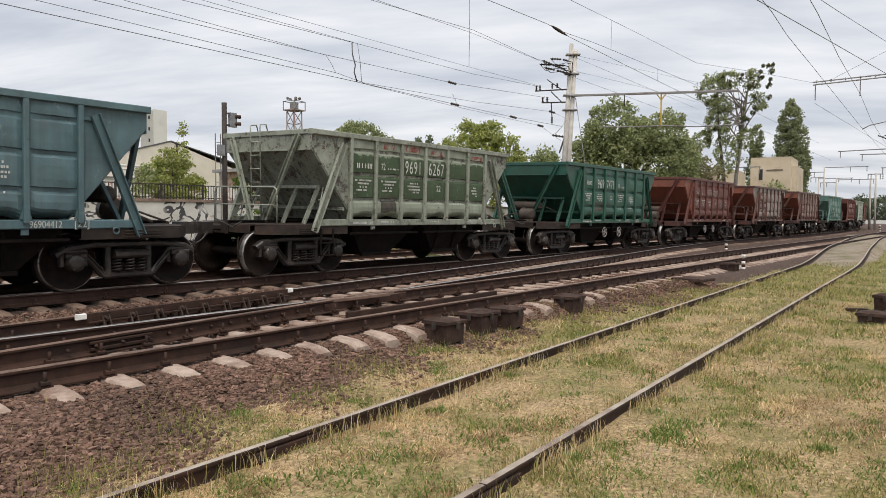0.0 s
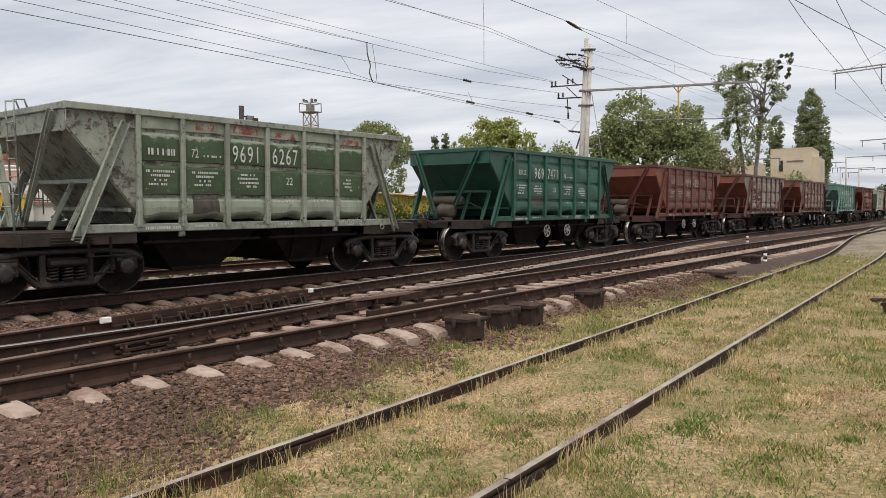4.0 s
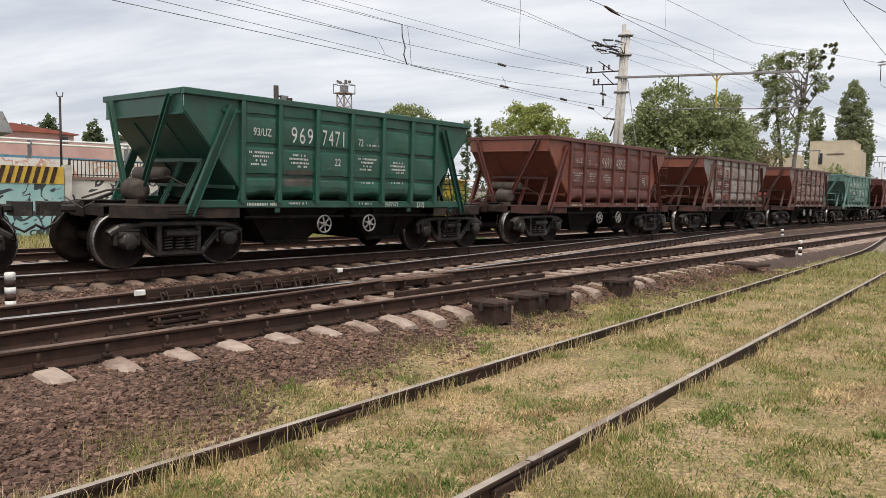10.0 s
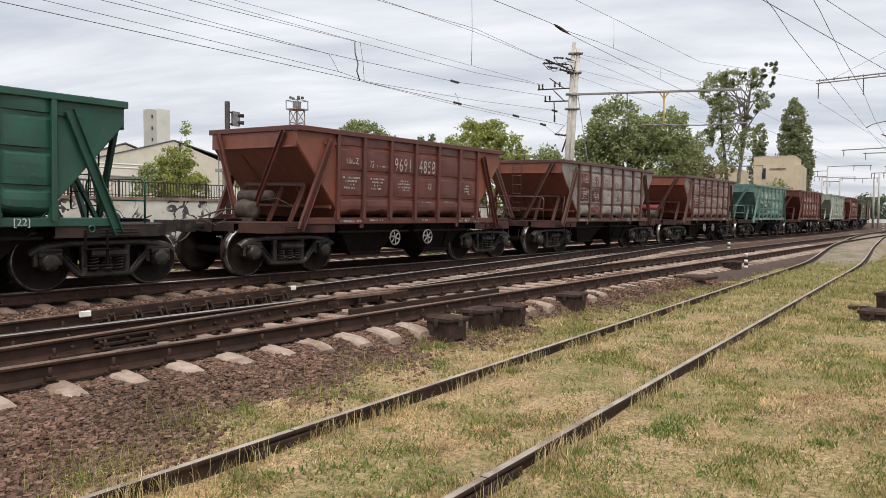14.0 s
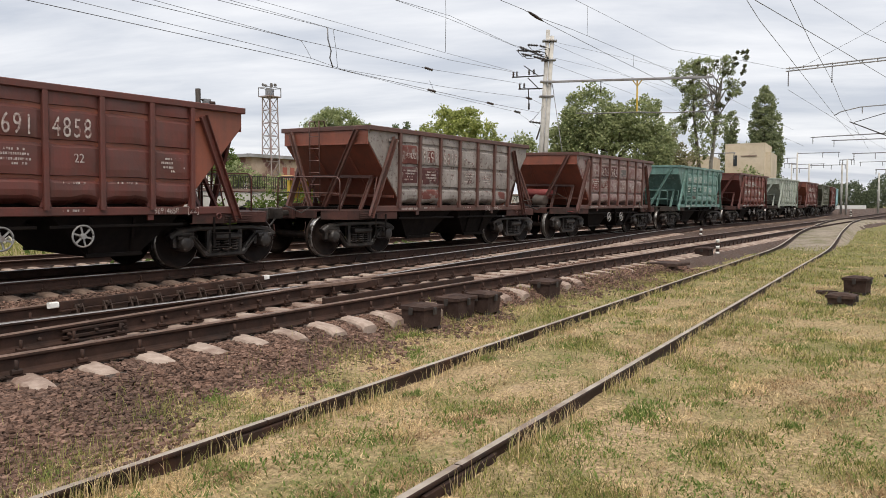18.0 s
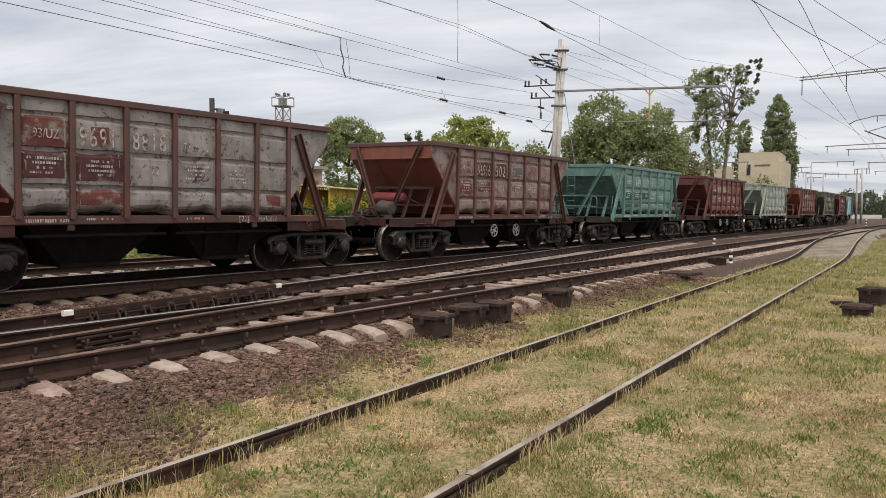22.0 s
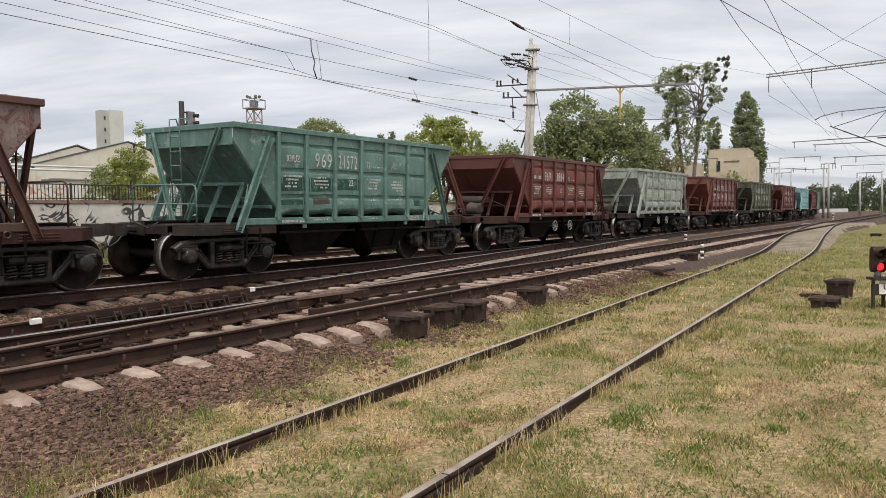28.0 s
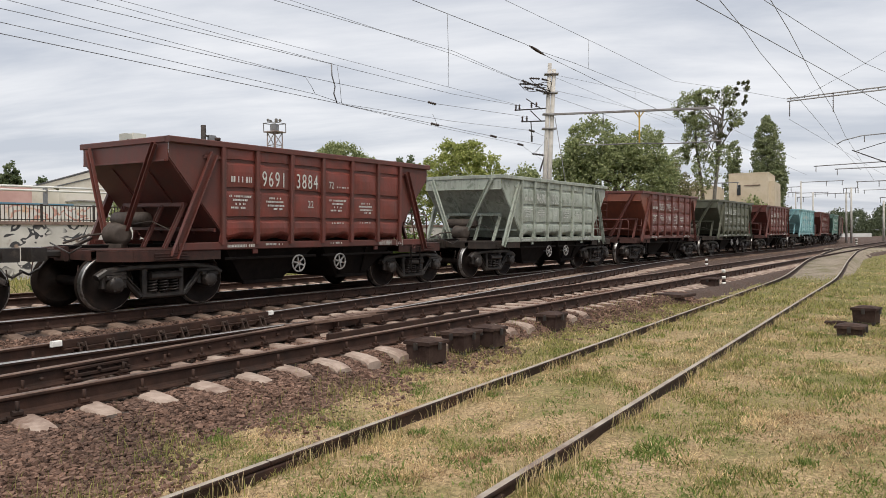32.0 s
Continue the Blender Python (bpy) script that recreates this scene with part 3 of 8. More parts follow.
# train's track and the track behind it
for o, top in ((-GH, M_RAILSHINE), (GH, M_RAILSHINE)):
    part("rail", rail_kit([on_main(s, TRAIN_LAT + o, RZ + (o + GH) * CANT) for s in xs_of(-25, 260, 5)]), [M_RAIL, top], track_4)
    part("rail", rail_kit([on_main(s, 18.0 + o, RZ - 0.03) for s in xs_of(-20, 200, 5)]), [M_RAIL, M_RAILTOP], track_5)


# ---------- sleepers ----------
def sleeper_body(st):
    """A concrete sleeper lofted through stations (place along it, height, half width): rounded crown, sloping flanks and ends."""
    vs = []
    for y, z, hw in st:
        vs += [(-0.135, y, 0.0), (-hw - 0.012, y, z - 0.030), (-hw + 0.012, y, z - 0.004), (0, y, z), (hw - 0.012, y, z - 0.004), (hw + 0.012, y, z - 0.030), (0.135, y, 0.0)]
    n = 7
    fs = [(j * n + i, j * n + (i + 1) % n, (j + 1) * n + (i + 1) % n, (j + 1) * n + i) for j in range(len(st) - 1) for i in range(n)]
    fs += [tuple(range(n)), tuple((len(st) - 1) * n + i for i in range(n))]
    return Kit().add(vs, fs)


def sleeper_mesh(length):
    h = length / 2
    half = [(h, 0.150, 0.095), (h - 0.06, 0.185, 0.092), (h - 0.18, 0.212, 0.09), (h - 0.4, 0.232, 0.085), (h - 0.75, 0.228, 0.085), (0.3, 0.19, 0.085)]
    return sleeper_body([(-y, z, w) for y, z, w in half] + half[::-1])


ME_SLEEPER = sleeper_mesh(2.7).mesh("sleeper", M_CONC)
ME_SLEEPER_DIRTY = sleeper_mesh(2.7).mesh("sleeper", M_CONCDIRTY)
rng = random.Random(5)
fast_a, fast_b, fast_d = Kit(), Kit(), Kit()


def fastener(k, x, y, ang):
    """Base plate, two clips and their bolts under one rail."""
    c, s = math.cos(ang), math.sin(ang)
    def P(a, b, z):
        return (x + a * c - b * s, y + a * s + b * c, z)
    k.beam(P(0, -0.125, RZ - 0.19), P(0, 0.125, RZ - 0.19), 0.13, 0.02, c=0)
    for b in (-0.105, 0.105):
        k.beam(P(-0.04, b, RZ - 0.155), P(0.04, b, RZ - 0.155), 0.05, 0.045, c=0.012)
        k.ring([(0, 0.016), (0.10, 0.016)], P(0, b * 1.05, RZ - 0.16), (0, 0, 1), 5)


def lay(me, x, y, ang, parent):
    ob = new("sleeper", me); ob.parent = parent
    ob.matrix_basis = pose(x, y, 0.0, 0, rng.uniform(-0.6, 0.6), math.degrees(ang) + rng.uniform(-1.2, 1.2))


AH = math.atan(-0.1); BH = math.atan(0.033)
x = -2.0
while x < 62:
    ya, yb = a_near(x), B_FAR(x)
    c, s = math.cos(AH), math.sin(AH)
    if x < 14.5:                                  # long bearers under the turnout
        y0, y1 = ya - 0.52 + rng.uniform(-0.04, 0.04), yb + 0.5
        L = y1 - y0
        st = [(0, 0.150, 0.105), (0.06, 0.185, 0.10), (0.18, 0.212, 0.097), (0.4, 0.232, 0.095), (L - 0.3, 0.230, 0.095), (L - 0.1, 0.195, 0.095), (L, 0.16, 0.10)]
        part("sleeper", sleeper_body(st), M_CONC, track_2, at=pose(x, y0, 0, 0, 0, math.degrees(AH) + rng.uniform(-0.8, 0.8)))
        for f in (a_near, A_FAR, B_NEAR, B_FAR):
            fastener(fast_a, x, f(x), AH)
    else:
        cx, cy = x - GH * s, ya + GH
        lay(ME_SLEEPER if x < 42 else ME_SLEEPER_DIRTY, cx, cy, AH, track_2)
        if x < 32:
            fastener(fast_a, x, ya, AH); fastener(fast_a, x, A_FAR(x), AH)
        if x < 36:
            bh = BH if x < 26 else BH - (x - 26) * 0.006
            lay(ME_SLEEPER, x + 0.2, (B_NEAR(x) + B_FAR(x)) / 2, bh, track_3)
            if x < 28:
                fastener(fast_b, x + 0.2, B_NEAR(x + 0.2), BH); fastener(fast_b, x + 0.2, B_FAR(x + 0.2), BH)
    x += 0.545
s_ = -6.0
while s_ < 90:
    p = on_main(s_, TRAIN_LAT)
    lay(ME_SLEEPER_DIRTY, p.x, p.y, heading(s_), track_4)
    if s_ < 26:
        q = on_main(s_, TRAIN_LAT - GH); fastener(fast_d, q.x, q.y, TH)
    if -2 < s_ < 45:
        p = on_main(s_, 18.0); lay(ME_SLEEPER, p.x, p.y, TH, track_5)
    s_ += 0.56
tagged(part("fasteners", fast_a, M_RAIL, track_2), "rusty rail clips and bolts", kind="stuff")
tagged(part("fasteners", fast_b, M_RAIL, track_3), "rusty rail clips and bolts", kind="stuff")
tagged(part("fasteners", fast_d, M_RAIL, track_4), "rusty rail clips and bolts", kind="stuff")


# pale gravel laid between the siding's rails further on
M_GRAVEL = surf("pale_trodden_gravel", (0.19, 0.155, 0.122), (0.33, 0.275, 0.22), 9, 0.95, 0, (0.15, 0.135, 0.075), 0.9, 0.46, 0.62, 0.8, 30, 0.03, vary=False, world_space=True)
gxs = np.arange(25.0, 71.0, 1.0)
gw = np.interp(gxs, [25, 36, 48, 60, 70], [0.80, 0.86, 0.92, 1.5, 2.6])
V, Fq = [], []
for i, (x, w_) in enumerate(zip(gxs, gw)):
    z = -0.035 + 0.31 * float(smooth01((x - 26) / 12))
    c = SIDING_Y(float(x))
    V += [(x, c - w_ - 0.4, -0.06), (x, c - w_, z), (x, c, z + 0.02), (x, c + w_, z), (x, c + w_ + 0.5, -0.06)]
    if i:
        Fq += [(5 * (i - 1) + j, 5 * i + j, 5 * i + j + 1, 5 * (i - 1) + j + 1) for j in range(4)]
tagged(new("gravel_strip", bulk("gravel_strip", np.array(V), np.array(Fq), M_GRAVEL, True)), "pale trodden gravel between the siding's rails", "gravel", kind="structure")


# ---------- freight wagon ----------
M_DECK = surf("grimy_platform_steel", (0.018, 0.014, 0.012), (0.036, 0.027, 0.022), 4, 0.75, 0, (0.065, 0.036, 0.027), 1.6, 0.52, 0.72)
M_HANDWHEEL = surf("pale_handwheel_paint", (0.19, 0.19, 0.185), (0.29, 0.285, 0.28), 8, 0.6, 0, (0.15, 0.1, 0.08), 5)
M_CYL = surf("dusty_cylinder_steel", (0.040, 0.031, 0.026), (0.085, 0.066, 0.055), 6, 0.6, 0, (0.022, 0.016, 0.013), 3.0)
M_TANKRED = surf("worn_crimson_tank_paint", (0.17, 0.036, 0.036), (0.24, 0.06, 0.055), 6, 0.6, 0, (0.07, 0.035, 0.03), 3.0)
P_TANK = surf("tank_paint", (0.05, 0.05, 0.05), (0.06, 0.06, 0.06))
P_DECK = surf("platform_paint", (0.02, 0.02, 0.02), (0.03, 0.03, 0.03))
M_DECKRED = surf("grimy_red_platform_steel", (0.040, 0.018, 0.015), (0.075, 0.030, 0.024), 4, 0.78, 0, (0.022, 0.016, 0.014), 1.6, 0.46, 0.66)
HW = 1.40                      # half width of the body
PITCH = 11.01                  # length over couplers
RIBS = [-2.57, -1.775, -0.89, 0.0, 0.89, 1.775, 2.57]   # the end bays are narrower
P_FRAME = paint("wagon_frame_paint", (0.2, 0.2, 0.2), (0.25, 0.25, 0.25), (0.3, 0.3, 0.3))
P_PANEL = paint("wagon_panel_paint", (0.2, 0.2, 0.2), (0.25, 0.25, 0.25), (0.3, 0.3, 0.3))
P_LETTER = surf("wagon_letter_paint", (0.5, 0.5, 0.5), (0.6, 0.6, 0.6))
M_LETTER_FADED = surf("faded_stencil_paint", (0.36, 0.31, 0.29), (0.52, 0.48, 0.45), 16, 0.8, 0, (0.17, 0.08, 0.07), 11, 0.46, 0.6, bs=0)
P_END = paint("wagon_end_paint", (0.2, 0.2, 0.2), (0.25, 0.25, 0.25), (0.3, 0.3, 0.3))


def channel(k, p, q, w, d, up, mi=0):
    """A rolled channel: web and two flanges."""
    p, q, u = Vector(p), Vector(q), Vector(up)
    a = (q - p).normalized(); s = a.cross(u).normalized(); u = s.cross(a).normalized()
    k.beam(p, q, w, 0.014, u, 0.003, mi)
    for o in (-1, 1):
        k.beam(p + s * (o * (w / 2 - 0.008)) + u * (d / 2), q + s * (o * (w / 2 - 0.008)) + u * (d / 2), 0.016, d, u, 0.003, mi)


def side_sheet():
    k = Kit()
    o = [(-3.68, 2.93), (3.68, 2.93), (3.68, 2.68), (2.56, 1.36), (-2.56, 1.36), (-3.68, 2.68)]
    k.prism(o[::-1], "y", -0.008, 0.008)
    for e in (-1, 1):                     # step under the rim
        k.beam((e * 2.6, -0.02, 2.73), (e * 2.98, -0.02, 2.73), 0.04, 0.05)
    return k


PANEL_PROFILE = [(2.93, 0.030), (2.80, 0.036), (2.735, 0.034), (2.722, -0.028), (2.695, -0.026), (2.625, 0.040), (2.50, 0.050), (2.32, 0.050), (2.215, 0.042), (2.200, -0.030), (2.170, -0.028), (2.095, 0.042), (1.98, 0.050), (1.78, 0.052), (1.665, 0.044), (1.650, -0.028), (1.620, -0.026), (1.545, 0.046), (1.44, 0.058), (1.345, 0.050), (1.30, 0.02), (1.26, -0.05), (1.21, -0.17)]


def bay_panel(seed, wd, z0=0.0, z1=9.0, pw=None, lift=0.0):
    """A pressed side panel: bulging fields parted by sharp grooves, a little dented, its lower edge uneven. With z0, z1 and pw: a coat of paint that follows it."""
    r = random.Random(seed); k = Kit(); nx = 9
    ph = [r.uniform(0, 6) for _ in range(4)]
    zs = [z for z, _ in PANEL_PROFILE][::-1]; os_ = [o for _, o in PANEL_PROFILE][::-1]
    rows = sorted({max(z0, min(z1, z)) for z in zs} | ({z0, z1} if pw else set()), reverse=True)
    vs = []
    for z in rows:
        for i in range(nx):
            x = (pw or wd) * (i / (nx - 1) - 0.5)
            end = float(np.interp(wd / 2 - abs(x), [0, wd / 8, wd / 4], [0.15, 0.8, 1.0]))
            dent = 0.013 * math.sin(5 * x + ph[0] + 3 * z) * math.sin(4.4 * z + ph[1]) + 0.005 * math.sin(11 * x + ph[2])
            sag = (0.022 * math.sin(6.5 * x + ph[3]) + 0.012 * math.sin(15 * x + ph[0])) * (1 if z < 1.4 else 0.25 if z < 2.75 else 0)
            vs.append((x, -(float(np.interp(z, zs, os_)) * end + 0.012 + lift + dent * min(1, 8 * (wd / 2 - abs(x)) / wd)), z + sag))
    fs = [(j * nx + i, j * nx + i + 1, (j + 1) * nx + i + 1, (j + 1) * nx + i) for j in range(len(rows) - 1) for i in range(nx - 1)]
    return k.add(vs, fs, 0, False)


def rib_kit():
    k = Kit()
    k.beam((0, -0.038, 1.13), (0, -0.038, 2.93), 0.085, 0.085, (0, 1, 0), 0.012)
    k.prism([(-0.09, 1.18), (0.09, 1.18), (0.045, 1.34), (-0.045, 1.34)], "y", -0.025, -0.005)
    return k


def wheelset_kit():
    k = Kit()
    for e in (-1, 1):
        y0 = e * 0.735
        d = (0, e, 0)
        # tread and flange, then the dished disc
        k.ring([(0.0, 0.40), (0.0, 0.505), (0.012, 0.508), (0.030, 0.482), (0.045, 0.4805)], (0, y0, 0), d, 40, 0, True, False)
        k.ring([(0.045, 0.4805), (0.115, 0.472), (0.131, 0.466), (0.135, 0.445)], (0, y0, 0), d, 40, 1, True, False)
        k.ring([(0.135, 0.445), (0.135, 0.405), (0.105, 0.385), (0.075, 0.30), (0.085, 0.17), (0.14, 0.14), (0.15, 0.10)], (0, y0, 0), d, 40, 0, True, False)
        k.ring([(0.0, 0.40), (0.02, 0.36), (0.03, 0.18), (-0.03, 0.13), (-0.03, 0.09)], (0, y0, 0), d, 40, 0, True, False)
        for i in range(6):                # chalk and grease marks as low bosses
            t = i * math.pi / 3
            k.ring([(0.132, 0.018), (0.14, 0.014)], (0.44 * math.cos(t), y0, 0.44 * math.sin(t)), d, 5, 0)
    k.cyl((0, -1.12, 0), (0, 1.12, 0), 0.085, 16)
    return k


def side_frame_kit():
    """Cast bogie side frame: bowed top chord, drooping bottom chord, pedestals over the axle boxes, two windows."""
    k = Kit(); t = 0.13
    top = [(-1.22, 0.60), (-1.05, 0.70), (-0.62, 0.76), (0.62, 0.76), (1.05, 0.70), (1.22, 0.60)]
    for a, b in zip(top[:-1], top[1:]):
        k.beam((a[0], 0, a[1]), (b[0], 0, b[1]), t + 0.03, 0.11, (0, 0, 1), 0.03)
    low = [(-0.80, 0.66), (-0.43, 0.25), (0.43, 0.25), (0.80, 0.66)]
    for a, b in zip(low[:-1], low[1:]):
        k.beam((a[0], 0, a[1]), (b[0], 0, b[1]), t, 0.105, (0, 0, 1), 0.03)
    for x in (-0.36, 0.36):
        k.beam((x, 0, 0.27), (x, 0, 0.74), t, 0.10, (1, 0, 0), 0.025)
    for e in (-1, 1):
        for o in (-0.185, 0.185):
            k.beam((e * 0.925 + o, 0, 0.42), (e * 0.925 + o, 0, 0.68), t, 0.075, (1, 0, 0), 0.02)
        k.beam((e * 0.925 - 0.2, 0, 0.66), (e * 0.925 + 0.2, 0, 0.66), t + 0.02, 0.07, (0, 0, 1), 0.02)
        k.beam((e * 0.72, -0.075, 0.60), (e * 0.47, -0.075, 0.34), 0.02, 0.06, (0, 1, 0), 0.006)
    k.beam((-0.30, 0, 0.60), (0.30, 0, 0.60), 0.34, 0.14, (0, 0, 1), 0.04)     # bolster end
    k.beam((-0.16, -0.10, 0.62), (0.16, -0.10, 0.62), 0.12, 0.08, (0, 0, 1), 0.03)
    return k


def spring_kit():
    k = Kit()
    for x, y in ((-0.21, -0.03), (0.0, -0.05), (0.21, -0.03)):
        pts = [(x + 0.075 * math.cos(a), y + 0.075 * math.sin(a), 0.305 + 0.23 * a / (2 * math.pi * 4.5)) for a in [i * 0.62832 for i in range(46)]]
        k.tube(pts, 0.017, 5)
    return k


def axlebox_kit():
    k = Kit()
    k.ring([(-0.16, 0.145), (0.10, 0.15), (0.12, 0.135), (0.13, 0.135), (0.15, 0.10), (0.155, 0.05)], (0, 0, 0), (0, -1, 0), 16)
    k.beam((-0.17, 0, 0.11), (0.17, 0, 0.11), 0.22, 0.08, (0, 0, 1), 0.02)
    for i in range(6):
        a = i * math.pi / 3
        k.ring([(0.125, 0.018), (0.145, 0.018)], (0.115 * math.cos(a), 0, 0.115 * math.sin(a)), (0, -1, 0), 6)
    return k


def handwheel_kit():
    k = Kit(); r = 0.17
    k.tube([(r * math.cos(a), 0, r * math.sin(a)) for a in [i * 2 * math.pi / 24 for i in range(25)]], 0.017, 6)
    return k


def bars_kit(rows, r):
    """Illegible stencilled lines as plain bars: rows of (x0, x1, z, height)."""
    k = Kit()
    for x0, x1, z, h in rows:
        x = x0
        while x < x1 - 0.02:
            w = r.uniform(0.016, 0.032) * (1 if h < 0.1 else 1.4)
            k.box((x, -0.0015, z - h / 2), (min(x + w, x1), 0.0015, z + h / 2), c=0)
            x += w + (r.uniform(0.009, 0.016) if h < 0.1 else 0.022) + (0.045 if r.random() < 0.16 else 0)
    return k


ME = {}


def make_meshes():
    ME["side"] = side_sheet().mesh("side_wall", P_END)
    ME["panels"] = [bay_panel(i, 0.845).mesh("side_panel", P_PANEL) for i in range(4)]
    ME["end_panels"] = [bay_panel(7 + i, 0.75).mesh("side_panel", P_PANEL) for i in range(2)]
    ME["rib"] = rib_kit().mesh("rib", P_FRAME)
    k = Kit()
    for s in (-1, 1):
        k.beam((-3.72, s * (HW + 0.025), 2.98), (3.72, s * (HW + 0.025), 2.98), 0.13, 0.11, c=0.012)
        k.beam((s * 3.675, -HW + 0.04, 2.98), (s * 3.675, HW - 0.04, 2.98), 0.11, 0.11, c=0.012)
    ME["rim"] = k.mesh("rim", P_FRAME)
    k = Kit()
    k.prism([(-HW + 0.01, 2.60), (HW - 0.01, 2.60), (HW - 0.01, 2.93), (-HW + 0.01, 2.93)], "x", -3.70, -3.684)
    k.beam((-3.708, -HW + 0.06, 2.61), (-3.708, HW - 0.06, 2.61), 0.05, 0.03)
    ME["end_band"] = k.mesh("end_band", P_END)
    ME["end"] = Kit().prism([(-3.66, 2.66), (-2.40, 1.17), (-2.40, 1.15), (-3.68, 2.64)], "y", -HW + 0.015, HW - 0.015).mesh("end_wall", P_END)
    ME["slope_rib"] = Kit().beam((-3.58, 0, 2.53), (-2.56, 0, 1.32), 0.08, 0.05).mesh("slope_rib", P_END)
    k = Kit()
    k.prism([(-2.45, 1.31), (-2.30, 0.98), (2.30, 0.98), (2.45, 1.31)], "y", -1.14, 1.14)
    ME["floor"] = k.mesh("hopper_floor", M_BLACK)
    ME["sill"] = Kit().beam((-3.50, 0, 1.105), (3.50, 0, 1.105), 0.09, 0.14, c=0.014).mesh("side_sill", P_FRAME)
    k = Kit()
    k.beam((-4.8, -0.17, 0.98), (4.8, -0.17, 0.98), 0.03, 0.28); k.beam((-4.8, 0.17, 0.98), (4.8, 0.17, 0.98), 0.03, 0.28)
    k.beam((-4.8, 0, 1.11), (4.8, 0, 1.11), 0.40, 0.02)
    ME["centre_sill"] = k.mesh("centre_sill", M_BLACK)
    ME["tab"] = Kit().box((-0.055, -0.02, 0.945), (0.055, 0.02, 1.04), c=0.006).mesh("jacking_tab", P_FRAME)
    ME["hook"] = Kit().tube([(0.05 * math.cos(a), 0, 1.0 + 0.05 * math.sin(a)) for a in [i * math.pi / 7 for i in range(15)]], 0.014, 5).mesh("tow_ring", P_FRAME)
    k = Kit()                              # end platform with its side beams, louvred plate and bolster
    k.prism([(-4.72, -0.95), (-4.30, -1.36), (-2.55, -1.42), (-2.55, 1.42), (-4.30, 1.36), (-4.72, 0.95)], "z", 1.045, 1.065)
    for s in (-1, 1):
        channel(k, (-4.32, s * 1.36, 0.95), (-2.6, s * 1.40, 0.95), 0.18, 0.07, (0, -s, 0))
        channel(k, (-4.72, s * 0.93, 0.95), (-4.32, s * 1.36, 0.95), 0.18, 0.07, (0.7, -s * 0.7, 0))
        for i in range(3):
            k.beam((-3.95, s * 1.405, 0.90 + 0.045 * i), (-3.30, s * 1.415, 0.90 + 0.045 * i), 0.02, 0.022, c=0.004)
    k.beam((-3.57, -1.15, 0.92), (-3.57, 1.15, 0.92), 0.36, 0.16, c=0.03)
    for x in (-2.9, -4.1):
        k.beam((x, -1.3, 1.0), (x, 1.3, 1.0), 0.07, 0.08)
    ME["platform"] = k.mesh("end_platform", P_DECK)
    k = Kit()
    channel(k, (-4.78, -0.86, 0.965), (-4.78, 0.86, 0.965), 0.17, 0.07, (1, 0, 0))
    k.beam((-4.84, -0.18, 0.98), (-4.84, 0.18, 0.98), 0.08, 0.26, c=0.02)
    for y in (-0.8, 0.8):
        k.tube([(-4.84, y, 0.80), (-4.88, y, 0.55), (-4.88, y + 0.22, 0.55), (-4.84, y + 0.22, 0.80)], 0.012, 5)
    ME["headstock"] = k.mesh("headstock", P_DECK)
    k = Kit()
    k.beam((-4.84, 0, 0.98), (-5.20, 0, 0.98), 0.13, 0.13, c=0.03)
    k.prism([(-5.15, -0.16), (-5.42, -0.19), (-5.44, -0.06), (-5.30, 0.02), (-5.44, 0.13), (-5.40, 0.2), (-5.15, 0.16)], "z", 0.86, 1.09)
    k.tube([(-4.9, 0.3, 0.92), (-5.05, 0.32, 0.72), (-5.25, 0.28, 0.62), (-5.42, 0.22, 0.70)], 0.022, 6)
    k.tube([(-4.85, -0.7, 1.12), (-5.0, -0.6, 1.0), (-5.1, -0.15, 1.17)], 0.014, 5)
    ME["coupler"] = k.mesh("coupler", M_BOGIE)
    k = Kit(); channel(k, (-3.59, -HW + 0.00, 0.92), (-2.79, -HW - 0.045, 2.80), 0.15, 0.07, (0, -1, 0)); ME["strut_near"] = k.mesh("strut", P_FRAME)
    k = Kit(); channel(k, (-3.59, HW - 0.00, 0.92), (-2.79, HW + 0.045, 2.80), 0.15, 0.07, (0, 1, 0)); ME["strut_far"] = k.mesh("strut", P_FRAME)
    k = Kit(); channel(k, (-3.80, -0.10, 1.06), (-3.74, -1.10, 2.92), 0.12, 0.06, (-1, 0, 0)); ME["end_strut_near"] = k.mesh("end_strut", P_FRAME)
    k = Kit(); channel(k, (-3.80, 0.30, 1.06), (-3.74, 1.10, 2.92), 0.12, 0.06, (-1, 0, 0)); ME["end_strut_far"] = k.mesh("end_strut", P_FRAME)
    ME["trestle_bar"] = Kit().beam((-3.10, -1.05, 1.86), (-3.10, 0.95, 1.86), 0.08, 0.08).mesh("trestle_bar", P_FRAME)
    ME["slope_bar"] = Kit().beam((-2.68, -1.35, 1.40), (-2.68, 1.35, 1.40), 0.05, 0.07).mesh("slope_bar", P_END)
    k = Kit(); channel(k, (-3.50, 0, 1.06), (-3.10, 0, 1.84), 0.09, 0.05, (-1, 0, 0)); ME["trestle_post"] = k.mesh("trestle_post", P_FRAME)
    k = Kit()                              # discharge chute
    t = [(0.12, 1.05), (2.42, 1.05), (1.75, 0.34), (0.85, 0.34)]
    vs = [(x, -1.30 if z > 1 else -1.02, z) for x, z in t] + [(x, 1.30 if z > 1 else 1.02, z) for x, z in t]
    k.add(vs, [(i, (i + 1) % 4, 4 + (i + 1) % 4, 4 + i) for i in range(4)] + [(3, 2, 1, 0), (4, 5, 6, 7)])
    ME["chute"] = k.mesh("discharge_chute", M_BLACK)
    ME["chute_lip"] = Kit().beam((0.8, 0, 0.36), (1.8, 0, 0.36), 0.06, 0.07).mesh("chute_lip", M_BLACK)
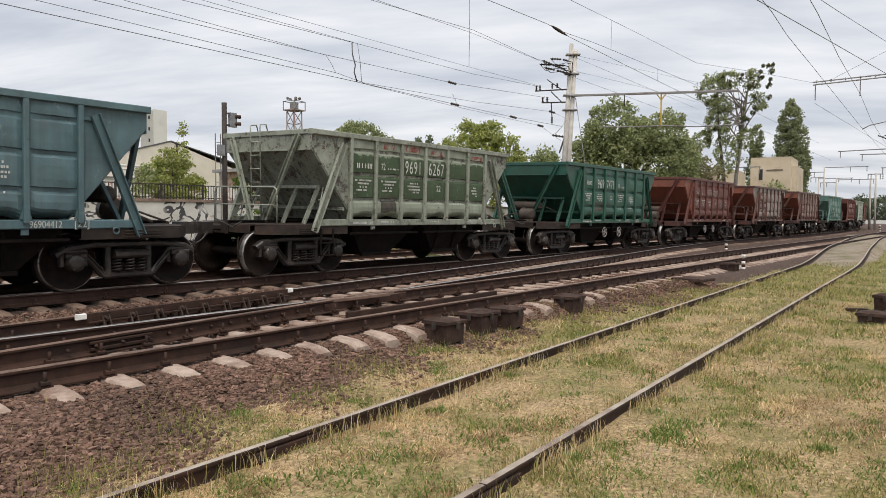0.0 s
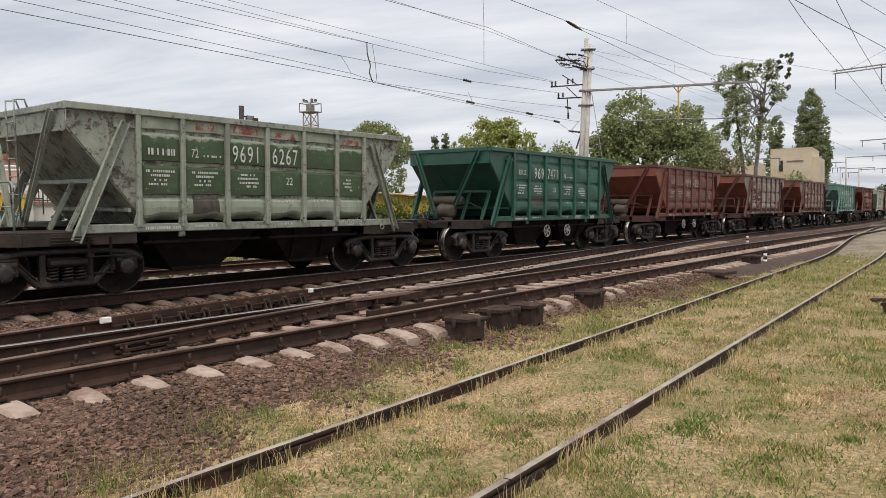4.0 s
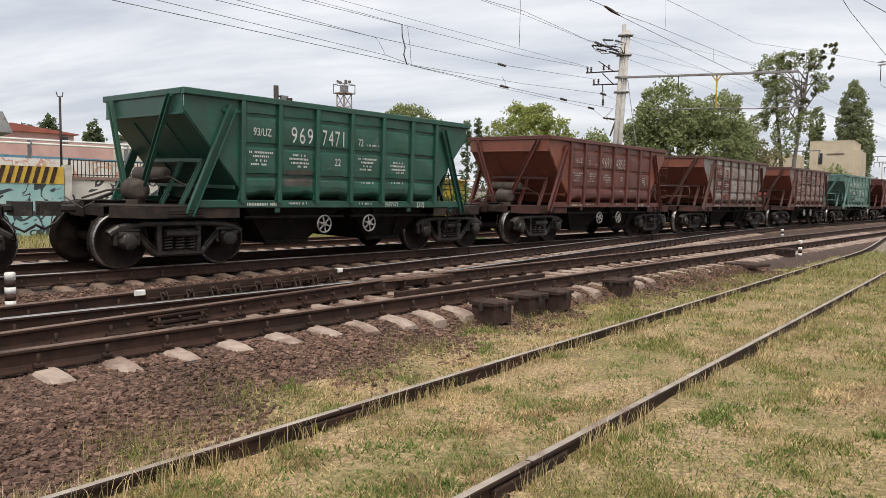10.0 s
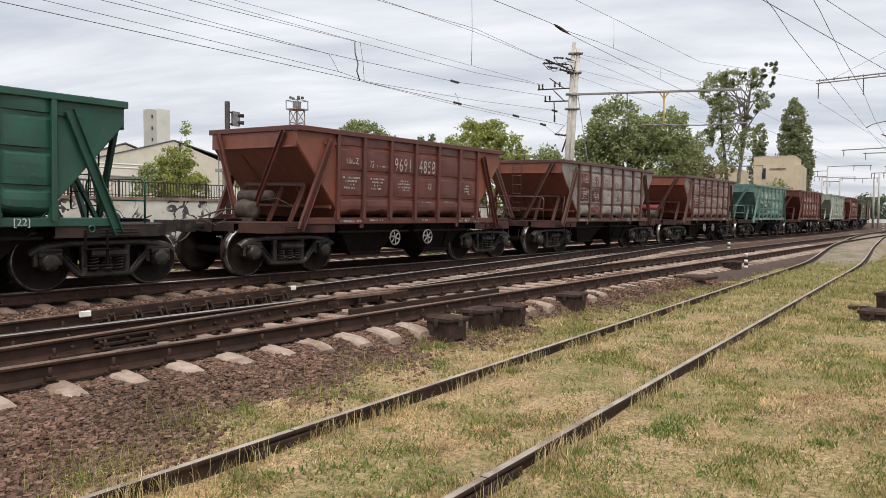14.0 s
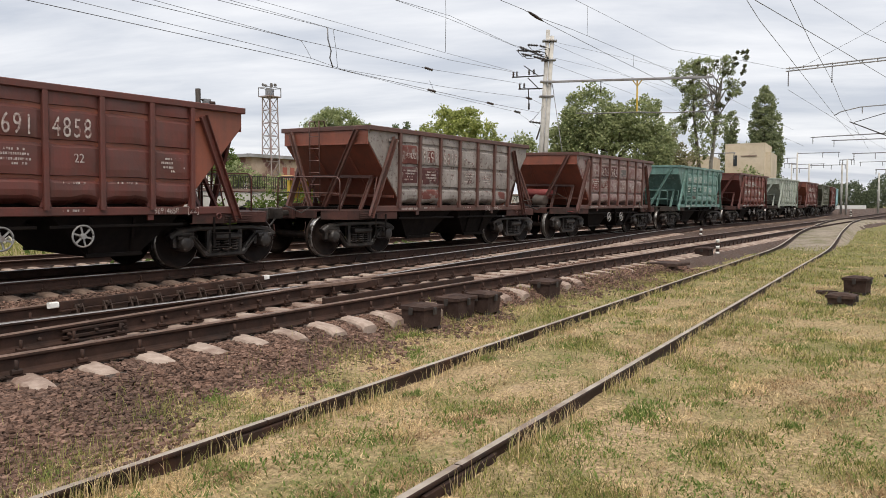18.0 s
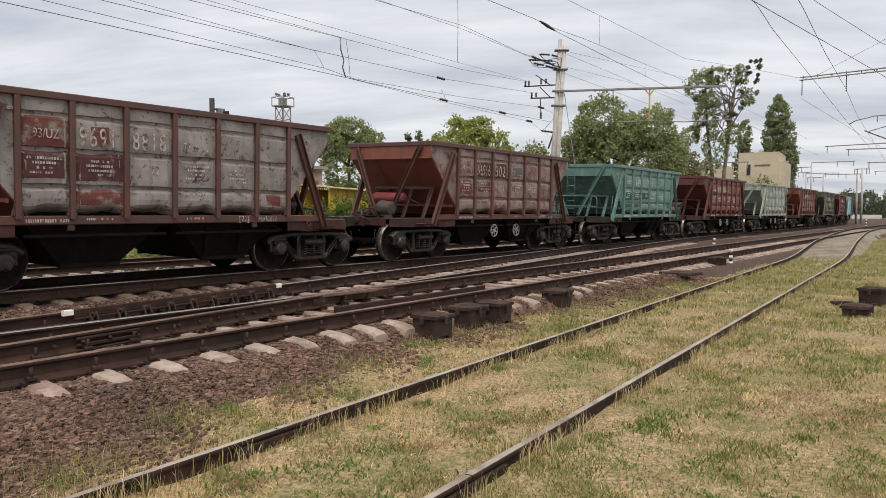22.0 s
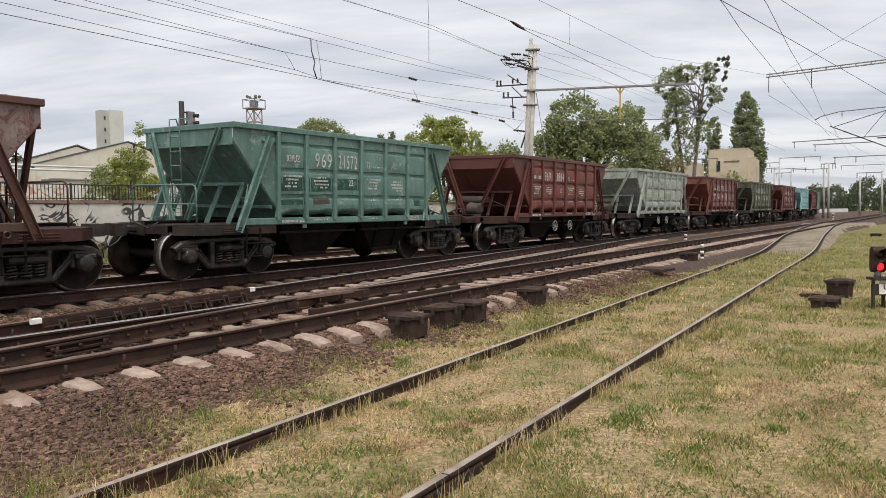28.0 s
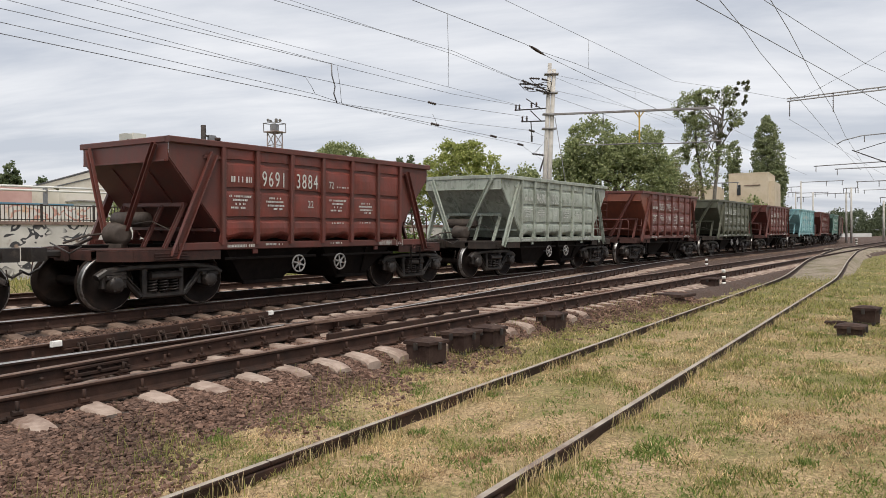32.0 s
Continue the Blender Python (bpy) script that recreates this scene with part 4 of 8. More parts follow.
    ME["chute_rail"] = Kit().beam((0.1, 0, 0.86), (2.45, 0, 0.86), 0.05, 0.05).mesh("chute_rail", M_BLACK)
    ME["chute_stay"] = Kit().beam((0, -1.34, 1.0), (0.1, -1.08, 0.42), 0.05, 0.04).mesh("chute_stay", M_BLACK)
    k = Kit(); k.ring([(-0.55, 0.05), (-0.53, 0.11), (-0.48, 0.145), (0.48, 0.145), (0.53, 0.11), (0.55, 0.05)], (-3.42, 0.20, 1.58), (0, 1, 0), 20); ME["reservoir"] = k.mesh("air_reservoir", P_TANK)
    k = Kit()
    k.ring([(-0.22, 0.10), (-0.20, 0.19), (0.16, 0.20), (0.18, 0.225), (0.20, 0.225), (0.21, 0.12), (0.34, 0.07), (0.36, 0.03)], (-3.86, -0.1, 1.30), (0.25, 1, 0), 18)
    k.beam((-4.05, -0.25, 1.10), (-3.65, 0.05, 1.10), 0.3, 0.08)
    k.tube([(-3.86, 0.2, 1.32), (-4.1, 0.5, 1.28), (-4.5, 0.62, 1.13)], 0.02, 6)
    k.tube([(-3.6, -0.2, 1.5), (-3.5, -0.6, 1.55), (-3.3, -0.85, 1.4), (-3.3, -0.9, 1.08)], 0.012, 5)
    k.beam((-4.5, 0.2, 1.10), (-3.9, 0.75, 1.22), 0.05, 0.05)
    ME["cylinder"] = k.mesh("brake_cylinder", M_CYL)
    k = Kit()
    for y in (-0.36, -0.04):
        k.tube([(3.78, y, 1.08), (3.84, y, 2.95), (3.84, y, 3.16), (3.68, y, 3.18), (3.63, y, 3.03)], 0.016, 6)
    for i in range(6):
        z = 1.35 + 0.29 * i
        k.tube([(3.79 + 0.032 * (z - 1.08), -0.36, z), (3.79 + 0.032 * (z - 1.08), -0.04, z)], 0.012, 5)
    ME["ladder"] = k.mesh("ladder", P_FRAME)
    k = Kit(); x = 4.35
    k.tube([(x, 1.15, 1.06), (x, 1.15, 1.70), (x, 1.12, 1.78), (x, 1.04, 1.82), (x, -0.79, 1.82), (x, -0.87, 1.78), (x, -0.90, 1.70), (x, -0.90, 1.06)], 0.017, 6)
    k.tube([(x, 1.15, 1.45), (x, -0.90, 1.45)], 0.013, 5)
    ME["railings"] = [k.mesh("platform_railing", P_FRAME)]
    for y in (-1.28, 1.28):                # short hand bars beside the steps
        k = Kit()
        k.tube([(3.02, y * 0.80, 1.30), (3.02, y * 0.80, 1.85), (3.22, y, 1.85)], 0.014, 5)
        k.tube([(3.02, y * 0.80, 1.58), (3.34, y, 1.58)], 0.014, 5)
        k.tube([(3.22, y, 1.85), (3.40, y, 1.10)], 0.014, 5)
        ME["railings"].append(k.mesh("hand_rail", P_FRAME))
    k = Kit()
    for x in (3.05, 3.40):
        k.beam((x, 0, 0.40), (x, 0, 0.98), 0.04, 0.02, (0, 1, 0), 0.004)
    for z in (0.42, 0.68):
        k.beam((3.03, 0, z), (3.42, 0, z), 0.12, 0.02, (0, 0, 1), 0.004)
    ME["step"] = k.mesh("step_ladder", M_BLACK)
    ME["side_frame"] = side_frame_kit().mesh("side_frame", M_BOGIE)
    ME["spring"] = spring_kit().mesh("spring_set", M_BOGIE)
    ME["axlebox"] = axlebox_kit().mesh("axle_box", M_BOGIE)
    ME["wheelset"] = wheelset_kit().mesh("wheelset", [M_WHEEL, M_TREAD])
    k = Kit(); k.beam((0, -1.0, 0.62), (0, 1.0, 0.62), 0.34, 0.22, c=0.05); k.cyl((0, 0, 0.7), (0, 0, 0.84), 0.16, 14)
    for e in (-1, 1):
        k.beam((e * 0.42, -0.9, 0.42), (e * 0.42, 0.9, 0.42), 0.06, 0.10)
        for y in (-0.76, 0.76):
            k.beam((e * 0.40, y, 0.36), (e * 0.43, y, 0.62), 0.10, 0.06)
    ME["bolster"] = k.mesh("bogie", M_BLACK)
    ME["handwheel"] = handwheel_kit().mesh("hand_wheel", M_HANDWHEEL)
    ME["spoke"] = Kit().beam((0.03, 0, 0), (0.17, 0, 0), 0.028, 0.014, (0, 1, 0), 0).mesh("spoke", M_HANDWHEEL)
    k = Kit(); k.ring([(-0.03, 0.045), (0.04, 0.045), (0.04, 0.02), (0.35, 0.02)], (0, 0, 0), (0, 1, 0), 10); ME["hub"] = k.mesh("hub", M_HANDWHEEL)
    r = random.Random(3)
    sets = [[(-0.28, 0.24, 0.09, 0.038), (-0.2, 0.18, 0.02, 0.038), (-0.14, 0.16, -0.055, 0.038), (-0.24, 0.1, -0.125, 0.036)],
            [(-0.16, 0.14, 0.07, 0.036), (-0.24, 0.2, 0.0, 0.038), (-0.20, 0.22, -0.075, 0.036), (-0.05, 0.2, -0.14, 0.036)],
            [(-0.22, 0.22, 0.02, 0.036)],
            [(-0.24, 0.24, 0.0, 0.11)],
            [(-0.34, 0.30, 0.0, 0.05)],
            [(-0.2, 0.16, 0.02, 0.034)]]
    ME["bars"] = [bars_kit(q, r).mesh("marking", P_LETTER) for q in sets]


make_meshes()
FLIP = pose(0, 0, 0, 0, 0, 180)
wheel_jobs = []


def wagon(label, frame_mat, panel_mat, end_mat, number, flip, plaques=(), nb=1, worn_side=False, faded=False):
    """One hopper wagon; its ladder end trails unless flip is set. number: two groups of figures on the side that the camera sees."""
    w = thing("hopper_wagon", label, "freight wagon", group="wagons of the freight train")
    LT = M_LETTER_FADED if faded else M_LETTER
    swap = {P_FRAME: frame_mat, P_PANEL: panel_mat, P_END: end_mat, P_LETTER: LT, P_DECK: M_DECKRED if "red" in end_mat.name else M_DECK, P_TANK: M_TANKRED if worn_side else M_CYL}

    def put(name, me, parent, m=None, lab=""):
        ob = part(name, me, None, parent, lab, m)
        for i, s in enumerate(ob.material_slots):
            if s.material in swap:
                t = swap[s.material]; s.link = "OBJECT"; s.material = t
        return ob
    f = FLIP if flip else Matrix()
    for side in (0, 1):
        m = Matrix.Translation((0, -HW, 0)) if side == 0 else Matrix.Translation((0, HW, 0)) @ FLIP
        wall = put("side_wall", ME["side"], w, m)
        if worn_side:
            wall.material_slots[0].material = panel_mat
        for i in range(6):
            mid = (RIBS[i] + RIBS[i + 1]) / 2
            me = ME["end_panels"][i % 2] if i in (0, 5) else ME["panels"][(i * 2 + side + len(wheel_jobs)) % 4]
            put("side_panel", me, wall, Matrix.Translation((mid, 0, 0)))
        for x in RIBS:
            put("rib", ME["rib"], wall, Matrix.Translation((x, -0.01, 0)))
        ys_ = -HW + 0.02 if side == 0 else HW - 0.02
        sill = put("side_sill", ME["sill"], w, Matrix.Translation((0, ys_, 0)))
        for x in (RIBS[1], RIBS[5]):
            put("jacking_tab", ME["tab"], sill, Matrix.Translation((x, 0, 0)))
        put("tow_ring", ME["hook"], sill, Matrix.Translation((3.15, -0.05 if side == 0 else 0.05, 0)))
    put("rim", ME["rim"], w); put("hopper_floor", ME["floor"], w)
    for m in (Matrix(), FLIP):
        e = put("end_wall", ME["end"], w, m)
        put("end_band", ME["end_band"], e)
        for y in (-0.55, 0.55):
            put("slope_rib", ME["slope_rib"], e, Matrix.Translation((0, y, 0)))
        tb = put("trestle_bar", ME["trestle_bar"], w, m); put("slope_bar", ME["slope_bar"], w, m)
        for y in (-1.02, -0.35, 0.92):
            put("trestle_post", ME["trestle_post"], tb, Matrix.Translation((0, y, 0)))
        put("end_platform", ME["platform"], w, m)
        put("headstock", ME["headstock"], w, m); put("coupler", ME["coupler"], w, m)
        for n_ in ("strut_near", "strut_far"):
            put("strut", ME[n_], w, m)
        for n_ in ("end_strut_near", "end_strut_far"):
            put("end_strut", ME[n_], w, m)
    put("centre_sill", ME["centre_sill"], w)
    for m in (Matrix(), FLIP):
        ch = put("discharge_chute", ME["chute"], w, m)
        for y in (-1, 1):
            put("chute_lip", ME["chute_lip"], ch, Matrix.Translation((0, y * 1.05, 0))); put("chute_rail", ME["chute_rail"], ch, Matrix.Translation((0, y * 1.32, 0)))
        for x in (0.75, 1.5):
            put("chute_stay", ME["chute_stay"], ch, Matrix.Translation((x, 0, 0)))
    put("air_reservoir", ME["reservoir"], w, f); put("brake_cylinder", ME["cylinder"], w, f)
    put("ladder", ME["ladder"], w, f); [put(me.name.split(".")[0], me, w, f) for me in ME["railings"]]
    for y in (-1.43, 1.43):
        put("step_ladder", ME["step"], w, f @ Matrix.Translation((0, y, 0)))
    sgn = -1 if flip else 1
    if not flip:
        for x in (-0.62, 0.60):
            hw = put("hand_wheel", ME["handwheel"], w, Matrix.Translation((x, -HW + 0.03, 0.71)), "round spoked hand wheel")
            put("hub", ME["hub"], hw)
            for i in range(6):
                put("spoke", ME["spoke"], hw, pose(0, 0, 0, 0, 60 * i + 17, 0))
    for bx_ in (-3.57, 3.57):
        b = put("bogie", ME["bolster"], w, Matrix.Translation((bx_, 0, 0)))
        for s in (-1, 1):
            fm = Matrix.Translation((0, s * 1.03, 0)) if s < 0 else Matrix.Translation((0, 1.03, 0)) @ FLIP
            put("side_frame", ME["side_frame"], b, fm)
            put("spring_set", ME["spring"], b, fm)
            for ax in (-0.925, 0.925):
                put("axle_box", ME["axlebox"], b, Matrix.Translation((ax, s * 1.05, 0.485)) @ (Matrix() if s < 0 else FLIP))
        for ax in (-0.925, 0.925):
            ws = put("wheelset", ME["wheelset"], b, Matrix.Translation((ax, 0, 0.4785)))
            wheel_jobs.append((w, ws, ax))
    if "302" in number:
        part("patch", Kit().beam((-4.22, -1.412, 0.955), (-3.98, -1.418, 0.955), 0.012, 0.15, (0, 1, 0), 0), M_TANKRED, w, "bright red painted plate")
    # stencilled writing on the side that faces the camera
    yp = -HW - 0.072
    a, b_ = number
    bay = [(RIBS[i] + RIBS[i + 1]) / 2 for i in range(6)]
    for q, i in ((a, nb), (b_, nb + 1)):
        sq = 0.72 if len(q) == 3 else 0.50 if len(q) == 5 else 0.62
        step_ = 0.262 * sq
        x = RIBS[i + 1] - 0.10 - step_ * (len(q) - 0.5) if q == "969" else RIBS[i] + 0.08 + step_ / 2
        for j, ch in enumerate(q):
            part("digit", letters(ch, 0.425, LT, sq), None, w, "", pose(x + j * step_, yp, 2.385))
    sx_ = 1.2 if b_ == "7471" else 2.06
    tagged(part("marking", letters(a + b_, 0.15, LT, 0.8), None, w, "", pose(sx_, -HW - 0.030, 1.10)), kind="stuff")
    tagged(part("marking", letters("22", 0.20, LT, 0.85), None, w, "", pose(bay[nb + 1] + 0.06, yp, 1.93)), kind="stuff")
    tw = nb + 2 if nb == 1 else 1
    tagged(part("marking", letters("72", 0.21, LT, 0.7), None, w, "", pose(bay[tw] - 0.22, yp, 2.36)), kind="stuff")
    if faded or number[0] == "969":
        tagged(part("marking", letters("93/UZ", 0.20, LT, 0.75), None, w, "", pose(bay[0], yp, 2.40)), kind="stuff")
    tagged(part("marking", letters("[22]", 0.15, LT), None, w, "", pose(1.5 if b_ == "8818" else 2.12 if b_ == "7471" else 2.60, -HW - 0.030, 1.105)), kind="stuff")
    rows = [(0, 0, 1.95), (0, 3, 2.36), (nb, 1, 1.96), (tw, 5, 2.31), (tw, 0, 1.95), (nb + 3, 1, 1.93), (3, 5, 1.53), (4, 5, 1.55)]
    if faded or number[0] == "969":
        rows.pop(1)
    if len(wheel_jobs) > 40:
        rows = rows[:6]
    for i, kind, z in rows:
        tagged(put("marking", ME["bars"][kind], w, pose(bay[i] + (0.15 if kind == 5 and z > 2 else 0), yp, z)), kind="stuff")
    for i, q in ((0, 4), (1, 2), (3, 5)):
        tagged(put("marking", ME["bars"][q], w, pose(RIBS[i] + 0.45, -HW - 0.030, 1.10)), kind="stuff")
    for i, z, wd, h, mt in plaques:
        ends = i in (0, 5)
        part("patch", bay_panel(7 + i % 2 if ends else (i * 2) % 4, 0.75 if ends else 0.845, z - h / 2, z + h / 2, min(wd, 0.70 if ends else 0.80), 0.003), mt, w, "", pose(bay[i], -HW, 0))
    return w

# ---------- the train ----------
RED, RED2, RED3 = (0.128, 0.031, 0.023), (0.094, 0.028, 0.022), (0.200, 0.040, 0.027)
PT = {
    "steelblue": paint("steel_blue_paint", (0.072, 0.135, 0.155), (0.10, 0.175, 0.195), (0.20, 0.265, 0.28), 0.38, rust_amount=0.34),
    "pale": paint("pale_grey_green_paint", (0.245, 0.275, 0.225), (0.30, 0.325, 0.27), (0.10, 0.09, 0.075), 0.41, rust_amount=0.43),
    "pale_worn": paint("flaking_pale_paint", (0.245, 0.275, 0.225), (0.30, 0.325, 0.27), (0.06, 0.05, 0.043), 0.45, rust_amount=0.45),
    "green_band": banded("pale_paint_with_green_band", (0.27, 0.305, 0.24), (0.045, 0.068, 0.036), (0.06, 0.05, 0.043), 1.63, 2.60),
    "emerald": paint("emerald_paint", (0.011, 0.072, 0.050), (0.016, 0.094, 0.066), (0.055, 0.13, 0.105), 0.38, rust_amount=0.33, rough=0.42),
    "red": paint("red_oxide_paint", RED, RED2, (0.22, 0.085, 0.065), 0.33, rust_amount=0.36),
    "red_bright": paint("brighter_red_paint", RED3, RED, (0.24, 0.09, 0.07), 0.33, rust_amount=0.36),
    "red_end": paint("red_end_paint", (0.235, 0.070, 0.040), (0.190, 0.060, 0.038), (0.11, 0.046, 0.034), 0.36, rust_amount=0.34, dirt=0.4),
    "red_worn": paint("worn_grey_over_red_paint", (0.30, 0.27, 0.25), (0.215, 0.185, 0.17), (0.075, 0.036, 0.030), 0.41, rust_amount=0.44, dirt=0.42),
    "crimson_worn": paint("worn_crimson_paint", (0.27, 0.21, 0.195), (0.20, 0.12, 0.11), (0.135, 0.046, 0.042), 0.46, rust_amount=0.42, dirt=0.42),
    "mint": paint("mint_teal_paint", (0.098, 0.195, 0.172), (0.135, 0.245, 0.215), (0.25, 0.36, 0.33), 0.42, rust_amount=0.34, dirt=0.5),
    "palegrey": paint("pale_grey_paint", (0.33, 0.37, 0.32), (0.39, 0.42, 0.37), (0.21, 0.245, 0.20), 0.44, rust_amount=0.36),
    "darkred_worn": paint("dark_red_worn_paint", (0.13, 0.036, 0.032), (0.17, 0.05, 0.045), (0.40, 0.34, 0.33), 0.42, rust_amount=0.38),
    "olive": paint("dark_olive_paint", (0.075, 0.080, 0.052), (0.105, 0.11, 0.078), (0.22, 0.225, 0.18), 0.37, rust_amount=0.40),
    "skyblue": paint("light_blue_paint", (0.22, 0.43, 0.47), (0.28, 0.49, 0.52), (0.36, 0.52, 0.54), 0.36, rust_amount=0.30),
    "redbrown": paint("dirty_red_brown_paint", (0.115, 0.042, 0.032), (0.085, 0.040, 0.032), (0.14, 0.09, 0.078), 0.38, rust_amount=0.42),
    "brown": paint("dull_brown_paint", (0.075, 0.05, 0.042), (0.105, 0.07, 0.055), (0.17, 0.13, 0.11), 0.36),
}
M_REDPATCH = surf("faded_red_patch", (0.17, 0.046, 0.038), (0.23, 0.075, 0.062), 9, 0.8, 0, (0.28, 0.29, 0.24), 6, 0.44, 0.56)
M_REDOLD = surf("old_red_patch", (0.105, 0.034, 0.028), (0.14, 0.05, 0.042), 5, 0.85, 0, (0.20, 0.17, 0.155), 4.0, 0.50, 0.60)
M_DARKRED = surf("dark_red_stencil_ground", (0.060, 0.024, 0.024), (0.085, 0.034, 0.032), 5, 0.85, 0, (0.15, 0.12, 0.11), 4.5, 0.54, 0.64)
M_GREYPATCH = surf("dark_grey_patch", (0.095, 0.085, 0.082), (0.13, 0.12, 0.115), 6, 0.85)
M_DARKPATCH = surf("dark_overpaint_patch", (0.045, 0.042, 0.036), (0.07, 0.062, 0.052), 6, 0.85, 0, (0.09, 0.08, 0.07), 4)
# first wagon is the one that leaves the view at the start
TRAIN = [
    ("steel-blue hopper wagon with a faded body on dark bogies", "steelblue", "steelblue", "steelblue", ("9690", "4412"), True, ()),
    ("pale grey-green hopper wagon with dark green repainted panels", "pale", "green_band", "pale_worn", ("9691", "6267"), True, ((1, 1.52, 0.52, 0.36, M_DARKPATCH), (1, 2.83, 0.36, 0.12, M_REDPATCH), (2, 2.84, 0.62, 0.14, M_REDPATCH), (3, 2.80, 0.5, 0.13, M_REDPATCH), (5, 2.76, 0.45, 0.16, M_REDPATCH))),
    ("emerald green hopper wagon with white stencilled markings", "emerald", "emerald", "emerald", ("969", "7471"), False, ((1, 1.60, 0.72, 0.30, M_DARKPATCH),)),
    ("red-brown hopper wagon with faint stencilled markings", "red", "red", "red_end", ("9691", "4858"), False, ()),
    ("red hopper wagon with panels worn to grey", "redbrown", "red_worn", "red_end", ("9691", "8818"), True, ((0, 2.43, 0.70, 0.46, M_REDOLD), (1, 2.42, 0.30, 0.30, M_REDOLD), (0, 1.95, 0.70, 0.42, M_DARKRED), (1, 1.95, 0.80, 0.46, M_DARKRED), (1, 1.47, 0.80, 0.24, M_REDOLD), (5, 1.47, 0.35, 0.20, M_REDOLD))),
    ("red hopper wagon with worn crimson and grey panels", "redbrown", "crimson_worn", "red_end", ("96916", "302"), False, ((1, 2.42, 0.80, 0.40, M_DARKRED), (2, 2.42, 0.55, 0.40, M_DARKRED), (0, 1.92, 0.6, 0.40, M_REDOLD), (3, 2.42, 0.52, 0.26, M_GREYPATCH), (1, 1.95, 0.74, 0.28, M_REDOLD))),
    ("mint-green hopper wagon with a ladder at its end", "mint", "mint", "mint", ("969", "21572"), True, ((0, 1.88, 0.76, 0.30, None), (1, 1.88, 0.76, 0.30, None), (2, 1.90, 0.76, 0.26, None), (0, 1.50, 0.7, 0.12, None), (1, 1.52, 0.5, 0.14, M_DARKPATCH), (5, 1.50, 0.3, 0.16, None))),
    ("brick-red hopper wagon with bright white numbers", "red", "red_bright", "red", ("9691", "3884"), False, ()),
    ("pale grey hopper wagon with streaked panels", "palegrey", "palegrey", "palegrey", ("9690", "1552"), False, ()),
    ("dark red hopper wagon with whitish worn panels", "red", "darkred_worn", "red_end", ("9693", "7713"), True, ()),
    ("dark olive hopper wagon with dusty panels", "olive", "olive", "olive", ("9692", "2085"), False, ()),
    ("dull red hopper wagon with worn panels", "red", "darkred_worn", "red", ("9691", "5240"), True, ()),
    ("light blue hopper wagon on dark bogies", "skyblue", "skyblue", "skyblue", ("9690", "8816"), False, ()),
    ("red-brown hopper wagon with a dusty body", "red", "red", "red", ("9691", "7120"), True, ()),
    ("pale teal hopper wagon with a faded body", "mint", "palegrey", "mint", ("9690", "3305"), False, ()),
    ("dull brown hopper wagon on dark bogies", "brown", "brown", "brown", ("9692", "6654"), False, ()),
    ("dark red hopper wagon with rusty ends", "red", "red", "red_end", ("9691", "9008"), True, ()),
    ("dull brown hopper wagon with a rusty body", "brown", "red", "brown", ("9692", "1407"), False, ()),
    ("dark olive hopper wagon with a rusty rim", "olive", "olive", "olive", ("9690", "5561"), True, ()),
    ("dark red hopper wagon with a dusty rim", "red", "red", "red", ("9691", "2239"), False, ()),
    ("pale grey hopper wagon with a rusty rim", "palegrey", "palegrey", "palegrey", ("9690", "7043"), False, ()),
]
M_GREENPATCH = surf("green_overpaint_patch", (0.016, 0.052, 0.040), (0.028, 0.078, 0.058), 6, 0.75, 0, (0.085, 0.15, 0.14), 6, 0.54, 0.64)
wagons = []
for lab, fr, pa, en, num, fl, pl in TRAIN:
    pl = tuple((i, z, wd, h, mt or M_GREENPATCH) for i, z, wd, h, mt in pl)
    wagons.append(wagon(lab, PT[fr], PT[pa], PT[en], num, fl, pl, 2 if len(wagons) in (1, 3) else 1, len(wagons) in (4, 5), len(wagons) in (3, 4, 5)))

# place of the second wagon's leading rim corner along the track, second by second: the train gathers speed
RUN = [10.4, 9.09, 7.84, 6.5, 5.13, 3.7, 2.19, 0.66, -0.97, -2.74, -4.58, -6.49, -8.41, -10.16, -12.08, -14.06, -16.08, -18.13, -20.14, -22.23, -24.55, -26.81, -29.21, -31.71, -34.42, -37.11, -39.87, -42.7, -45.61, -48.81, -51.89, -55.11, -58.47]
RIM = 3.68        # from that corner to the middle of the wagon


def run_at(t):
    i = min(int(t), 31); u = t - i
    p0, p1, p2, p3 = RUN[max(i - 1, 0)], RUN[i], RUN[i + 1], RUN[min(i + 2, 32)]
    if i == 0: p0 = 2 * p1 - p2
    if i == 31: p3 = 2 * p2 - p1
    return 0.5 * (2 * p1 + (p2 - p0) * u + (2 * p0 - 5 * p1 + 4 * p2 - p3) * u * u + (3 * p1 - p0 - 3 * p2 + p3) * u ** 3)


def wagon_pose(i, t):
    s = run_at(t) + RIM + (i - 1) * PITCH
    p = on_main(s, TRAIN_LAT, RZ + GH * math.sin(CANT))
    return pose(p.x, p.y, p.z, math.degrees(CANT), 0, math.degrees(heading(s)))


for i, w in enumerate(wagons):
    w.matrix_basis = wagon_pose(i, 0)


